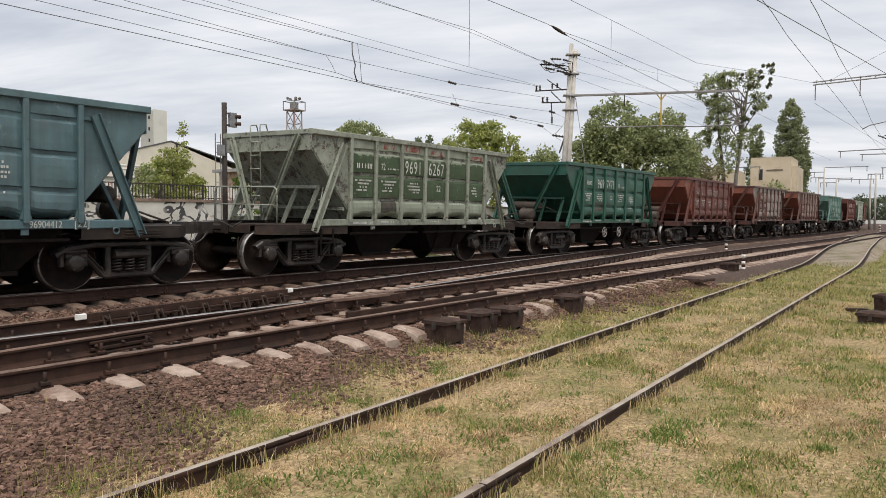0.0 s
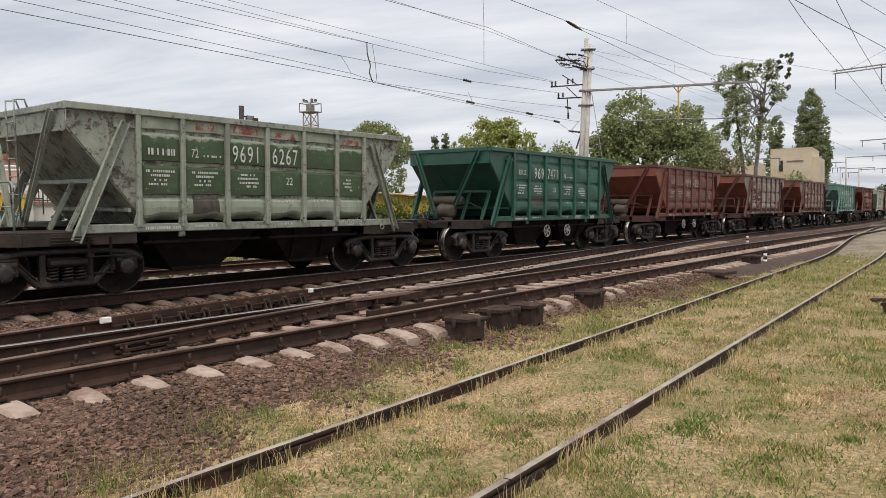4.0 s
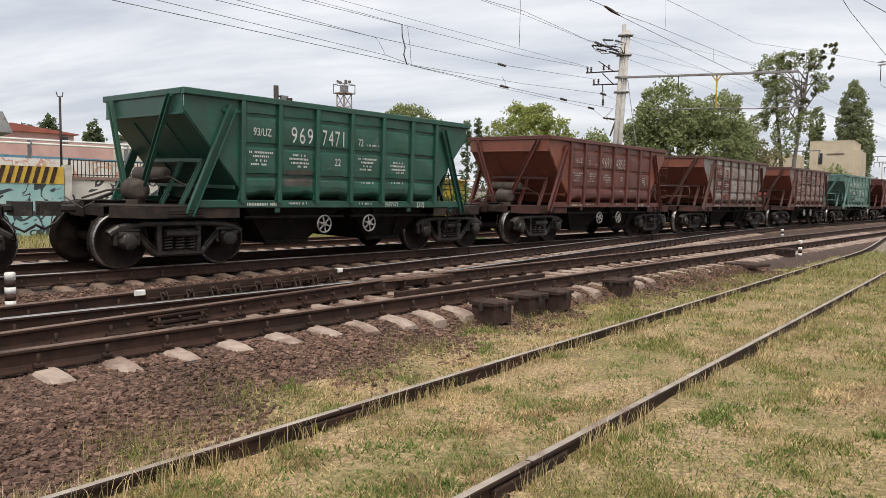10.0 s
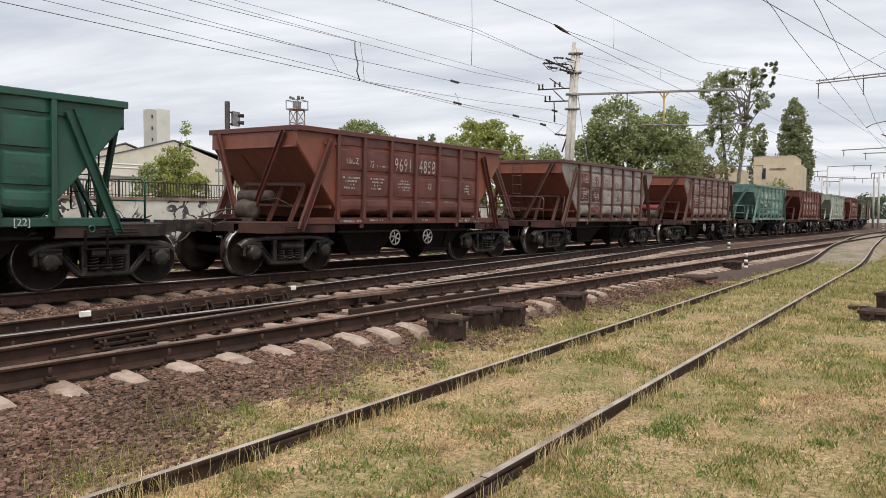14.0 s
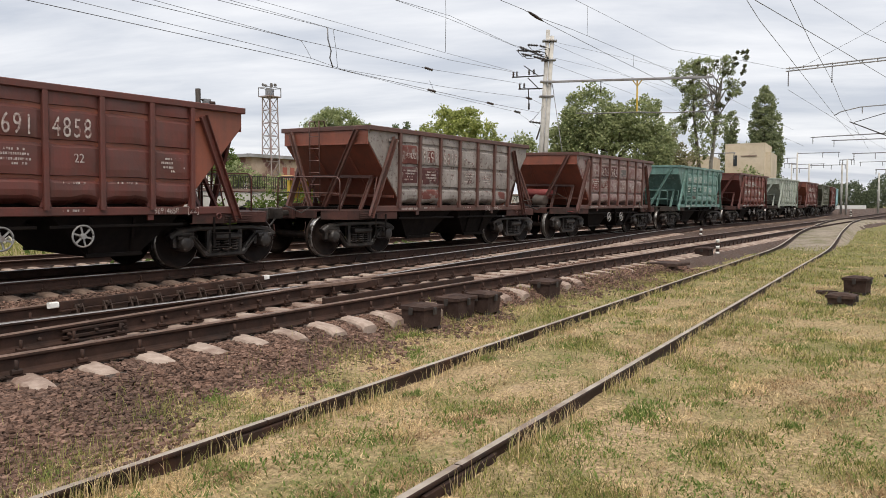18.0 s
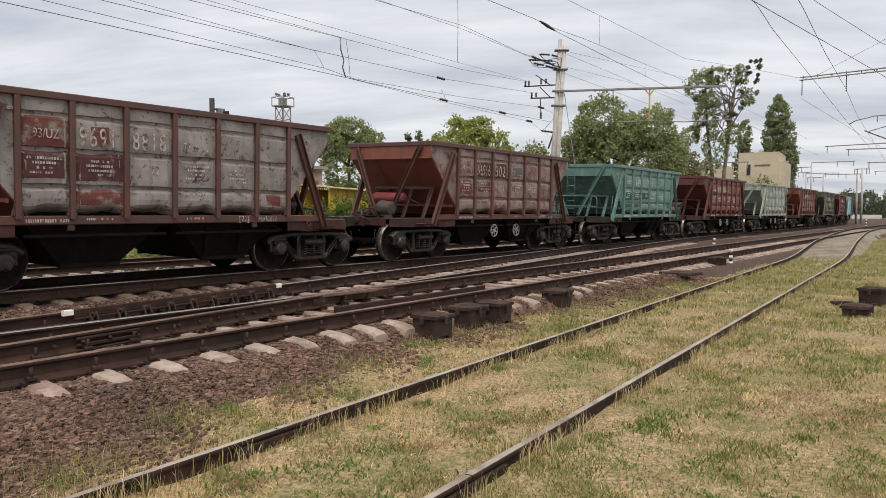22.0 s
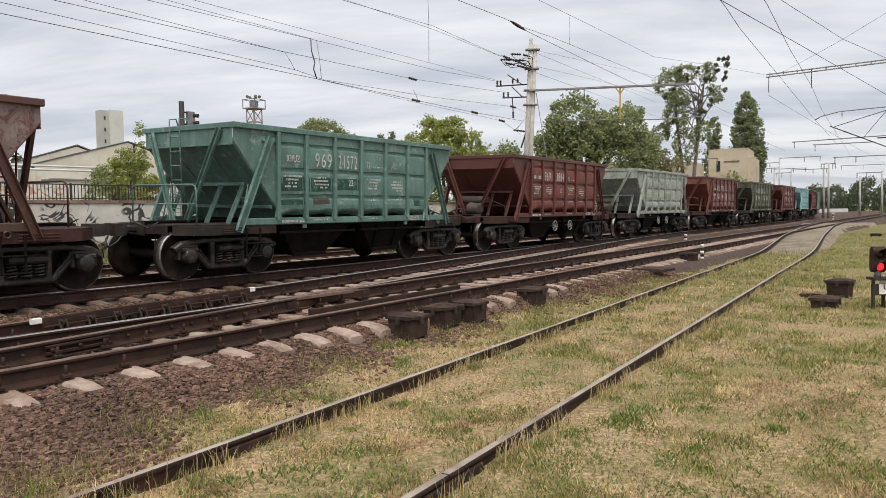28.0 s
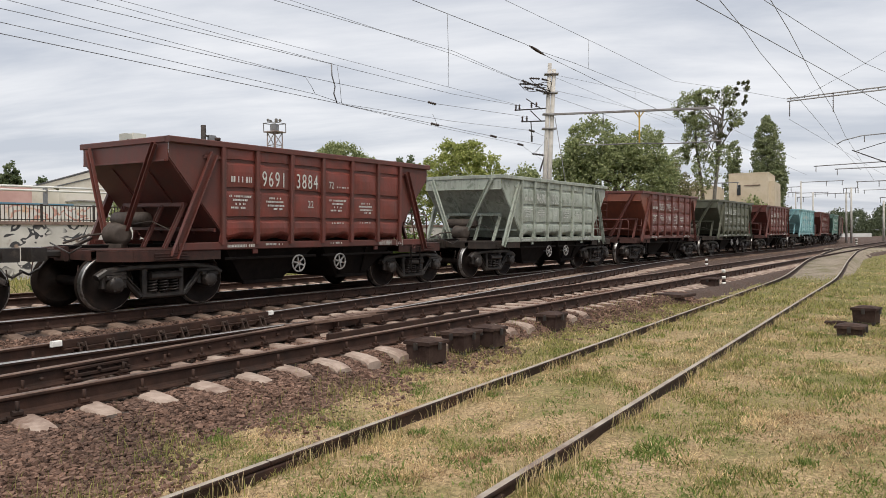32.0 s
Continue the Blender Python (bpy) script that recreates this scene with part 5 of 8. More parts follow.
# ---------- small things by the tracks ----------
def lid_box(name, label, x, y, lx, ly, h, ang, group=""):
    """A steel cable box: tapered body, overhanging lid with a flange, hasp and bolts, short legs."""
    t = thing(name, label, "cable box", pose(x, y, 0, 0, 0, ang), group=group)
    k = Kit(); a, b = lx / 2, ly / 2
    k.add([(-a * 0.94, -b * 0.94, 0.05), (a * 0.94, -b * 0.94, 0.05), (a * 0.94, b * 0.94, 0.05), (-a * 0.94, b * 0.94, 0.05), (-a, -b, h - 0.05), (a, -b, h - 0.05), (a, b, h - 0.05), (-a, b, h - 0.05)],
          [(0, 3, 2, 1), (4, 5, 6, 7), (0, 1, 5, 4), (1, 2, 6, 5), (2, 3, 7, 6), (3, 0, 4, 7)])
    part("body", k, M_BOX, t)
    k = Kit(); k.box((-a - 0.025, -b - 0.025, h - 0.06), (a + 0.025, b + 0.025, h - 0.015), c=0.008)
    k.add([(-a, -b, h - 0.016), (a, -b, h - 0.016), (a, b, h - 0.016), (-a, b, h - 0.016), (-a * 0.5, -b * 0.5, h + 0.012), (a * 0.5, -b * 0.5, h + 0.012), (a * 0.5, b * 0.5, h + 0.012), (-a * 0.5, b * 0.5, h + 0.012)], [(4, 5, 6, 7), (0, 1, 5, 4), (1, 2, 6, 5), (2, 3, 7, 6), (3, 0, 4, 7)])
    part("lid", k, M_BOX, t)
    k = Kit(); k.box((-0.025, -b - 0.05, h - 0.12), (0.025, -b - 0.02, h - 0.03)); part("hasp", k, M_DARKSTEEL, t)
    k = Kit(); k.box((-a - 0.05, -0.025, h - 0.12), (-a - 0.02, 0.025, h - 0.03)); part("hasp", k, M_DARKSTEEL, t)
    for sx in (-1, 1):
        for sy in (-1, 1):
            k = Kit(); k.box((sx * a * 0.8 - 0.03, sy * b * 0.8 - 0.03, -0.05), (sx * a * 0.8 + 0.03, sy * b * 0.8 + 0.03, 0.06)); part("foot", k, M_DARKSTEEL, t)
    return t


for x, y, lx, ly in ((8.04, 4.83, 0.36, 0.37), (9.03, 4.86, 0.42, 0.36), (9.60, 4.71, 0.34, 0.36), (11.66, 4.56, 0.42, 0.36)):
    lid_box("cable_box", "black steel cable box beside the main track", x, y, lx, ly, 0.34, -5 + rng.uniform(-3, 3), "cable boxes by the track")
lid_box("cable_box", "low black steel box lying in the grass", 13.08, 0.17, 0.36, 0.36, 0.20, -8)
lid_box("cable_box", "black steel box with a raised lid in the grass", 14.9, -0.04, 0.36, 0.36, 0.32, -14)
lid_box("cable_box", "low dark box beside a striped post", 21.5, 3.70, 0.38, 0.40, 0.40, -8)
lid_box("cable_box", "small dark box at the edge of the track", 45.0, -1.7, 0.5, 0.5, 0.18, 0)
t = thing("cover_plate", "dark concrete cover slab lying in grass", "cover slab", pose(17.7, 3.85, 0.165, 0, 1, -10), Kit().box((-0.45, -0.35, 0.0), (0.45, 0.35, 0.07), c=0.015), M_BOX)
t = thing("cover_plate", "flat dark slab beside the box in the grass", "cover slab", pose(14.55, 0.42, 0.02, 0, 4, 20), Kit().box((-0.16, -0.14, 0.0), (0.16, 0.14, 0.06), c=0.02), M_BOX)


def striped_post(x, y, z, h, r):
    t = thing("striped_post", "short round post with black and white bands", "marker post", pose(x, y, z), group="striped marker posts")
    n = 6
    for i in range(n):
        k = Kit(); a, b = h * i / n, h * (i + 1) / n
        k.ring([(a, r), (b - 0.001, r)] + ([(b + 0.012, r * 0.8)] if i == n - 1 else []), (0, 0, 0), (0, 0, 1), 16)
        part("band", k, M_WHITE if i % 2 else M_BOX, t, "white band" if i % 2 else "black band")


striped_post(22.5, 3.50, 0.05, 0.52, 0.052)
striped_post(30.6, 5.40, 0.13, 0.48, 0.055)
striped_post(4.46, 9.75, 0.12, 0.52, 0.065)
striped_post(90.0, 0.6, 0.1, 0.8, 0.10)

# dwarf signal
M_REDLAMP = bpy.data.materials.new("red_signal_glow"); M_REDLAMP.use_nodes = True
rb = M_REDLAMP.node_tree.nodes["Principled BSDF"]
rb.inputs["Base Color"].default_value = (0.5, 0.02, 0.02, 1); rb.inputs["Emission Color"].default_value = (1, 0.025, 0.04, 1); rb.inputs["Emission Strength"].default_value = 1.1
M_LENS = surf("dark_lens", (0.01, 0.01, 0.012), (0.02, 0.02, 0.022), 4, 0.12, bs=0)
sig = thing("dwarf_signal", "low black ground signal with a lit red lamp", "railway signal", pose(13.35, -0.70, 0, 0, 0, -68))
for x in (-0.22, 0.22):
    part("leg", Kit().beam((x, 0, -0.05), (x, 0, 0.50), 0.045, 0.045, (0, 1, 0), 0.008), M_DARKSTEEL, sig)
part("leg", Kit().beam((0, 0.16, -0.05), (0, 0.16, 0.50), 0.045, 0.045, (0, 1, 0), 0.008), M_DARKSTEEL, sig)
part("frame_panel", Kit().box((-0.24, -0.03, 0.22), (0.24, 0.03, 0.40)), M_DARKSTEEL, sig)
part("frame_top", Kit().box((-0.25, -0.10, 0.46), (0.25, 0.18, 0.50)), M_DARKSTEEL, sig)
part("frame_panel", Kit().box((-0.235, -0.02, 0.40), (-0.18, 0.02, 0.47)), M_WHITE, sig, "white-painted strip")
part("frame_panel", Kit().prism([(-0.13, 0.47), (0.13, 0.47), (0.10, 0.405), (-0.10, 0.405)], "y", -0.02, 0.02), M_WHITE, sig, "white-painted strip")
part("frame_panel", Kit().box((0.18, -0.02, 0.40), (0.235, 0.02, 0.47)), M_WHITE, sig, "white-painted strip")
plate = part("number_plate", Kit().box((-0.15, -0.046, 0.24), (0.15, -0.034, 0.395)), M_WHITE, sig, "white plate with black figures")
part("figures", letters("Ч3", 0.17, M_BOX), None, plate, "", pose(0.0, -0.05, 0.317))
for x, lit in ((-0.135, True), (0.145, False)):
    k = Kit(); k.box((x - 0.095, -0.02, 0.58), (x + 0.095, 0.12, 0.98), c=0.05)
    hd = part("signal_head", k, M_BOX, sig, "black lamp housing")
    for z, red in ((0.86, False), (0.67, lit)):
        k = Kit()
        n = 14
        pts = [(0.098 * math.cos(a), 0.098 * math.sin(a)) for a in [math.pi * (-0.12 + 1.24 * i / n) for i in range(n + 1)]]
        vs = [(x + px, -0.02, z + pz) for px, pz in pts] + [(x + px * 1.06, -0.20 + 0.05 * (1 - pz / 0.098) , z + pz * 1.06) for px, pz in pts] + [(x + px * 0.93, -0.02, z + pz * 0.93) for px, pz in pts] + [(x + px * 0.99, -0.20 + 0.05 * (1 - pz / 0.098), z + pz * 0.99) for px, pz in pts]
        m_ = n + 1
        fs = [(i, i + 1, m_ + i + 1, m_ + i) for i in range(n)] + [(2 * m_ + i + 1, 2 * m_ + i, 3 * m_ + i, 3 * m_ + i + 1) for i in range(n)] + [(m_ + i, m_ + i + 1, 3 * m_ + i + 1, 3 * m_ + i) for i in range(n)]
        part("hood", k.add(vs, fs, 0, True), M_BOX, hd)
        k = Kit(); k.ring([(0.0, 0.062), (0.02, 0.052), (0.03, 0.028)], (x, -0.021, z), (0, -1, 0), 18)
        part("lens", k, M_REDLAMP if red else M_LENS, hd, "glowing red lens" if red else "dark unlit lens")
    part("stem", Kit().cyl((x, 0.05, 0.49), (x, 0.05, 0.60), 0.05, 12), M_STEELGREY, sig)


# ---------- masts, beams, wires ----------
def insulator(k, p, q, r=0.05, n=5, mi=0):
    p, q = Vector(p), Vector(q); L = (q - p).length
    prof = []
    for i in range(n):
        a = L * (i + 0.2) / n
        prof += [(a, r * 0.45), (a + L * 0.25 / n, r), (a + L * 0.5 / n, r * 0.5)]
    k.ring([(0, r * 0.3)] + prof + [(L, r * 0.3)], p, q - p, 8, mi)


M_BEAM = surf("weathered_beam_steel", (0.24, 0.235, 0.235), (0.34, 0.33, 0.33), 2, 0.6, 0.2, (0.17, 0.14, 0.13), 1.2)
M_YELLOW = surf("yellow_paint", (0.50, 0.33, 0.05), (0.62, 0.42, 0.07), 4, 0.6, 0, (0.3, 0.2, 0.08), 2)
# anchor mast behind the train: two concrete poles leaning on each other
ms, ml_ = 38.85, 20.7
LEAN_S, LEAN_L = 0.577, -0.817          # the way it is pulled over
mast = thing("catenary_mast", "leaning pair of pale concrete poles carrying a long bracket", "catenary mast")


def pole_at(z, side=0.0):
    """A place on the leaning mast: height, and the distance from its middle."""
    q = 0.60 * z / 11.4 + side
    return sl(38.72 + LEAN_S * q, 20.88 + LEAN_L * q, z)


for o, h in ((-0.13, 11.75), (0.13, 11.4)):
    p0 = pole_at(0, o * 1.1); k = Kit(); k.ring([(0, 0.15), (h, 0.115)], p0, pole_at(h, o) - p0, 14); part("pole", k, M_MAST, mast)
for z in (3.0, 7.9, 8.75, 10.0, 11.1):
    part("clamp", Kit().beam(pole_at(z, -0.42), pole_at(z, 0.40), 0.42, 0.09, c=0.02), M_STEELGREY, mast)
k = Kit(); bp0, bp1 = sl(ms, 20.5, 8.72), sl(ms, 11.0, 8.05)
for o in (-0.09, 0.09):
    k.beam(bp0 + U * o, bp1 + U * o, 0.05, 0.10, c=0.01)
for i in range(13):
    q = bp0.lerp(bp1, (i + 0.5) / 13); k.beam(q - U * 0.09, q + U * 0.09, 0.05, 0.06, c=0.01)
beam1 = part("bracket_beam", k, M_BEAM, mast)
k = Kit(); k.beam(sl(ms, 15.0, 8.35), sl(ms, 15.0, 6.6), 0.075, 0.075); k.beam(sl(ms, 14.72, 8.30), sl(ms, 15.0, 7.95), 0.05, 0.05); k.beam(sl(ms, 15.28, 8.34), sl(ms, 15.0, 7.95), 0.05, 0.05)
part("hanger", k, M_YELLOW, beam1, "yellow-painted hanger")
k = Kit(); k.tube([sl(ms, 18.6, 6.78), sl(ms, 17.2, 6.67), sl(ms, 15.0, 6.58), sl(ms, 13.1, 6.40), sl(ms, 10.7, 6.35)], 0.032, 6); part("registration_tube", k, M_BEAM, beam1)
k = Kit(); k.beam(sl(ms, 17.1, 8.45), sl(ms, 17.1, 8.2), 0.04, 0.04); insulator(k, sl(ms, 17.1, 8.2), sl(ms, 17.1, 7.8), 0.05, 4); part("hanger", k, M_DARKSTEEL, beam1)
for z, a0, pins in ((9.10, 2.10, (2.02, 1.78, 0.95, 0.62)), (8.36, 1.65, (1.58, 1.28))):
    k = Kit(); k.beam(sl(ms, ml_ - 0.1, z), sl(ms, ml_ + a0, z + 0.12), 0.07, 0.07); k.beam(sl(ms, ml_ + 0.25, z - 0.02), sl(ms, ml_ + a0 * 0.62, z + 0.72), 0.05, 0.05)
    arm = part("cross_arm", k, M_DARKSTEEL, mast)
    for o in pins:
        k = Kit(); insulator(k, sl(ms, ml_ + o, z + 0.14), sl(ms, ml_ + o, z + 0.44), 0.085, 3); part("insulator", k, M_INSUL, arm)
k = Kit(); k.beam(sl(ms, ml_ + 1.0, 8.44), sl(ms, ml_ + 0.95, 7.6), 0.05, 0.05); insulator(k, sl(ms, ml_ + 0.95, 7.6), sl(ms, ml_ + 0.95, 7.2), 0.09, 3); part("hanger", k, M_DARKSTEEL, mast)
# strings of insulators that hold the feeders, with their jumper loops
for i, (l0, z0, l1, z1) in enumerate(((21.75, 10.74, 20.5, 10.12), (21.9, 10.55, 20.6, 10.40), (21.6, 10.32, 20.4, 9.95), (21.2, 10.78, 20.35, 10.62))):
    k = Kit(); insulator(k, sl(37.9, l0, z0), sl(38.1, l0 - 0.55, z0 + (z1 - z0) * 0.45), 0.085, 4); insulator(k, sl(38.15, l0 - 0.62, z0 + (z1 - z0) * 0.5), sl(38.4, l1, z1), 0.085, 4)
    k.tube([sl(38.4, l1, z1), sl(38.6, l1 - 0.15, z1 - 0.05), pole_at(10.0)], 0.025, 5)
    k.tube([sl(37.8, l0, z0), sl(37.9, l0 - 0.35, z0 - 0.32 - 0.1 * (i % 2)), sl(38.2, l0 - 0.8, z0 - 0.28), sl(38.5, l1 - 0.1, z1 - 0.15)], 0.02, 5)
    part("tension_arm", k, M_DARKSTEEL, mast)
k = Kit(); insulator(k, pole_at(6.35, -0.25), pole_at(6.45, -0.95), 0.09, 4); k.beam(pole_at(6.3, -0.2), pole_at(5.4, -0.45), 0.10, 0.09); part("tension_arm", k, M_DARKSTEEL, mast)
k = Kit(); k.tube([pole_at(8.6, 0.3), sl(39.9, 19.2, 0.1)], 0.022, 5); part("stay", k, M_STEELGREY, mast, "thin steel stay")

# single mast on the camera's side, with a bracket over the tracks
bs2 = 45.9
mast2 = thing("catenary_mast", "tall round grey concrete mast with a steel sleeve at its foot", "catenary mast")
k = Kit(); k.ring([(0, 0.22), (13.2, 0.145)], sl(bs2, 2.52, 0), (0.02, 0, 1), 18); part("pole", k, M_MAST, mast2)
k = Kit(); k.ring([(0, 0.27), (0.1, 0.25), (1.5, 0.25), (1.52, 0.235)], sl(bs2, 2.52, 0.05), (0, 0, 1), 14); part("foot_sleeve", k, M_STEELGREY, mast2, "dull grey steel sleeve")
k = Kit()
for z in (0.0, 0.15):
    k.beam(sl(bs2, 2.7, 9.21 + z), sl(bs2, 8.95, 9.12 + z), 0.09, 0.06, c=0.01)
for i in range(9):
    k.beam(sl(bs2, 3.0 + 0.72 * i, 9.20), sl(bs2, 3.0 + 0.72 * i, 9.36), 0.06, 0.03, (1, 0, 0), 0)
beam2 = part("bracket_beam", k, M_BEAM, mast2)
for la in (8.82, 6.6):
    k = Kit(); k.beam(sl(bs2, la, 9.15), sl(bs2, la, 8.95), 0.04, 0.04); insulator(k, sl(bs2, la, 8.95), sl(bs2, la, 8.25), 0.04, 6); part("insulator", k, M_INSUL, beam2)
for z in (9.3, 6.6, 5.2):
    k = Kit(); k.ring([(0, 0.24), (0.14, 0.24)], sl(bs2, 2.52, z), (0, 0, 1), 12); k.beam(sl(bs2, 2.1, z + 0.07), sl(bs2, 2.95, z + 0.07), 0.08, 0.08); part("clamp", k, M_STEELGREY, mast2)
k = Kit(); k.beam(sl(bs2, 1.4, 5.3), sl(bs2, 3.4, 5.25), 0.06, 0.06); part("cross_arm", k, M_DARKSTEEL, mast2)
k = Kit(); k.box((-0.16, -0.06, 0), (0.16, 0.06, 0.22)); part("sign_plate", k, M_WHITE, mast2, "small white plate", Matrix.Translation(sl(bs2, 2.78, 2.1)) @ pose(0, 0, 0, 0, 0, 80))

mast3 = thing("catenary_mast", "dark riveted steel catenary mast with bracket arms", "catenary mast")
b3 = Vector((79.5, -4.1, 0))
k = Kit(); k.beam(b3, b3 + Vector((0, 0, 10.6)), 0.5, 0.36, (0, 1, 0), 0.03); part("pole", k, M_DARKSTEEL, mast3)
for y0, z0, y1, z1 in ((-4.1, 8.1, 4.1, 7.95), (-2.6, 7.57, 2.3, 7.58), (-4.1, 10.72, 0.05, 10.58)):
    k = Kit(); k.beam((79.5, y0, z0), (79.5, y1, z1), 0.10, 0.09); insulator(k, (79.5, y1 - 0.2, z1), (79.5, y1 - 0.2, z1 - 0.6), 0.06, 5)
    part("bracket_beam", k, M_STEELGREY, mast3)
k = Kit(); k.beam((79.45, -4.1, 6.9), (79.45, 0.87, 9.27), 0.09, 0.09); part("stay", k, M_DARKSTEEL, mast3)
k = Kit(); k.beam((79.4, -4.1, 10.5), (79.4, 0.51, 9.17), 0.06, 0.06); k.beam((79.4, -3.7, 10.3), (79.4, -1.9, 8.0), 0.05, 0.05); part("stay", k, M_DARKSTEEL, mast3)
k = Kit(); k.tube([(79.5, 0.05, 10.58), (79.5, 0.9, 10.4), (79.5, 1.6, 10.25), (79.5, 2.15, 9.93)], 0.05, 6); part("registration_arm", k, M_STEELGREY, mast3)


def far_mast(x, y, h, arms):
    t = thing("catenary_mast", "distant pale concrete catenary mast", "catenary mast", group="distant catenary masts")
    k = Kit(); k.ring([(0, 0.15), (h, 0.10)], (x, y, 0), (0, 0, 1), 10); part("pole", k, M_MAST, t)
    for z, l in arms:
        k = Kit(); k.beam((x, y, z), (x, y + l, z), 0.12, 0.10)
        for f in (0.6, 0.97):
            insulator(k, (x, y + l * f, z), (x, y + l * f, z - 0.7), 0.08, 3)
        part("bracket_beam", k, M_STEELGREY, t)


far_mast(110.0, 1.3, 7.4, ((7.3, 0.9), (7.3, -0.8)))
far_mast(111.0, 1.9, 6.9, ())
far_mast(112.0, -2.36, 5.6, ())
far_mast(114.0, -4.95, 6.3, ((6.1, 3.0),))
far_mast(122.0, 8.0, 9.2, ((9.05, -5.6), (8.4, 2.2), (7.6, 1.8)))
far_mast(126.0, 6.6, 7.7, ((7.4, -5.0), (7.0, 2.2)))
far_mast(100.0, -5.2, 8.0, ((7.5, 5.9),))
far_mast(140.0, 10.0, 8.6, ((8.3, -5.0),))
far_mast(150.0, -9.0, 9.2, ((8.9, 9.0),))
far_mast(82.0, 15.2, 7.4, ((6.9, -4.0),))


def wire(name, pts, r=0.013, sag=0.0, parent=None):
    """A cable through given places, sagging between them."""
    out = []
    for a, b in zip(pts[:-1], pts[1:]):
        n = 10
        for i in range(n):
            u = i / n; p = Vector(a).lerp(Vector(b), u); p.z -= sag * 4 * u * (1 - u); out.append(p)
    out.append(Vector(pts[-1]))
    k = Kit(); k.tube(out, r * 0.7, 5)
    if parent:
        return part(name, k, M_WIRE, parent)
    return thing(name, "dark overhead wire strung along the tracks", "overhead wire", None, k, M_WIRE, group="overhead wires")


def dropper(s, lat, z0, z1, r=0.008, ds=0.0):
    k = Kit(); k.tube([sl(s, lat, z0), sl(s + ds * 0.5 + 0.03, lat, (z0 + z1) / 2), sl(s + ds, lat, z1)], r, 4)
    thing("dropper_wire", "thin dropper hanging between two overhead wires", "overhead wire", None, k, M_WIRE, group="dropper wires")


wire("contact_wire", [sl(-4, 18, 6.47), sl(8.37, 18, 6.36), sl(18.53, 18, 6.29), sl(24.2, 18, 6.22), sl(28.5, 18, 6.18), sl(33.35, 18, 6.22), pole_at(6.4, -0.9)], 0.014)
wire("contact_wire", [sl(-4, 18.05, 6.82), sl(9.43, 18.05, 6.61), sl(17.66, 18.05, 6.46), sl(19.0, 18.05, 6.32), sl(25.6, 18.05, 6.50), sl(32.4, 18.05, 6.85), sl(34.0, 18.05, 6.66), pole_at(6.4, -0.8)], 0.011)
wire("contact_wire", [sl(18.8, 18.1, 6.31), sl(24.2, 18.1, 6.16), sl(31.35, 18.1, 6.06), sl(37.0, 20.0, 5.9)], 0.010)
wire("messenger_wire", [sl(-4, 18, 6.92), sl(11.25, 18, 6.94), sl(17.1, 18, 6.96), sl(24.07, 18, 7.05), sl(31.6, 18, 7.44), sl(38.85, 22.2, 8.85)], 0.012)
wire("messenger_wire", [sl(-4, 18.1, 7.45), sl(11.93, 18.1, 7.11), sl(17.2, 18.1, 6.98)], 0.010)
wire("feeder_wire", [sl(-4, 19.3, 7.7), sl(14.6, 19.3, 7.96), sl(19.75, 19.3, 8.03), sl(27.4, 19.3, 8.07), sl(33.2, 19.3, 8.34), sl(38.85, 22.4, 9.5)], 0.012)
wire("feeder_wire", [sl(-2, 19.32, 8.32), sl(15.14, 19.32, 8.07), sl(19.75, 19.32, 8.05)], 0.010)
wire("feeder_wire", [sl(-4, 19.35, 8.30), sl(16.2, 19.35, 8.32), sl(27.06, 19.35, 8.35), sl(33.2, 19.35, 8.39), sl(38.85, 22.7, 9.5)], 0.010)
wire("feeder_wire", [sl(0, 20.4, 9.6), sl(24.6, 20.4, 10.35), sl(28.95, 20.4, 10.50), sl(34.8, 20.4, 10.15), sl(37.9, 21.75, 10.74)], 0.014)
wire("feeder_wire", [sl(0, 20.4, 10.34), sl(28.95, 20.4, 10.34), sl(35.8, 20.4, 10.09), sl(37.9, 21.6, 10.32)], 0.012)
wire("messenger_wire", [sl(0, 12.94, 8.15), sl(22.8, 12.94, 8.36), sl(23.66, 12.94, 8.30), sl(24.5, 12.94, 8.23), sl(30.1, 12.94, 8.00), sl(38.3, 12.94, 7.71), sl(47.2, 12.94, 7.45), sl(75, 12.94, 6.9)], 0.014)
wire("messenger_wire", [sl(23.75, 12.94, 8.31), sl(26.6, 12.94, 8.40), sl(38.3, 12.94, 8.46), sl(47.1, 12.94, 8.37), sl(70, 12.94, 8.0)], 0.012)
wire("feeder_wire", [sl(4, 12.94, 9.5), sl(28.7, 12.94, 9.59), sl(38.3, 12.94, 9.58), sl(42.5, 10.9, 9.5), sl(45.9, 8.95, 9.25)], 0.011)
wire("feeder_wire", [pole_at(11.1), sl(48, 20.2, 11.68), sl(59.8, 20.2, 12.52), sl(73, 20.2, 13.5)], 0.011)
wire("feeder_wire", [pole_at(11.0), sl(51.1, 20.2, 10.64), sl(60.4, 20.2, 10.42)], 0.012)
wire("feeder_wire", [pole_at(10.2), sl(48, 20.2, 10.54), sl(60.4, 20.2, 10.97)], 0.011)
wire("feeder_wire", [pole_at(9.85), sl(44.3, 20.2, 9.65), sl(51.8, 20.2, 9.50), sl(64, 20.2, 9.2)], 0.013)
wire("messenger_wire", [sl(12, 5.0, 7.7), sl(23.4, 5.72, 7.7), sl(26.5, 6.01, 7.7), sl(33.5, 6.46, 7.7), sl(56, 7.94, 7.7), sl(80, 9.2, 7.5)], 0.014)
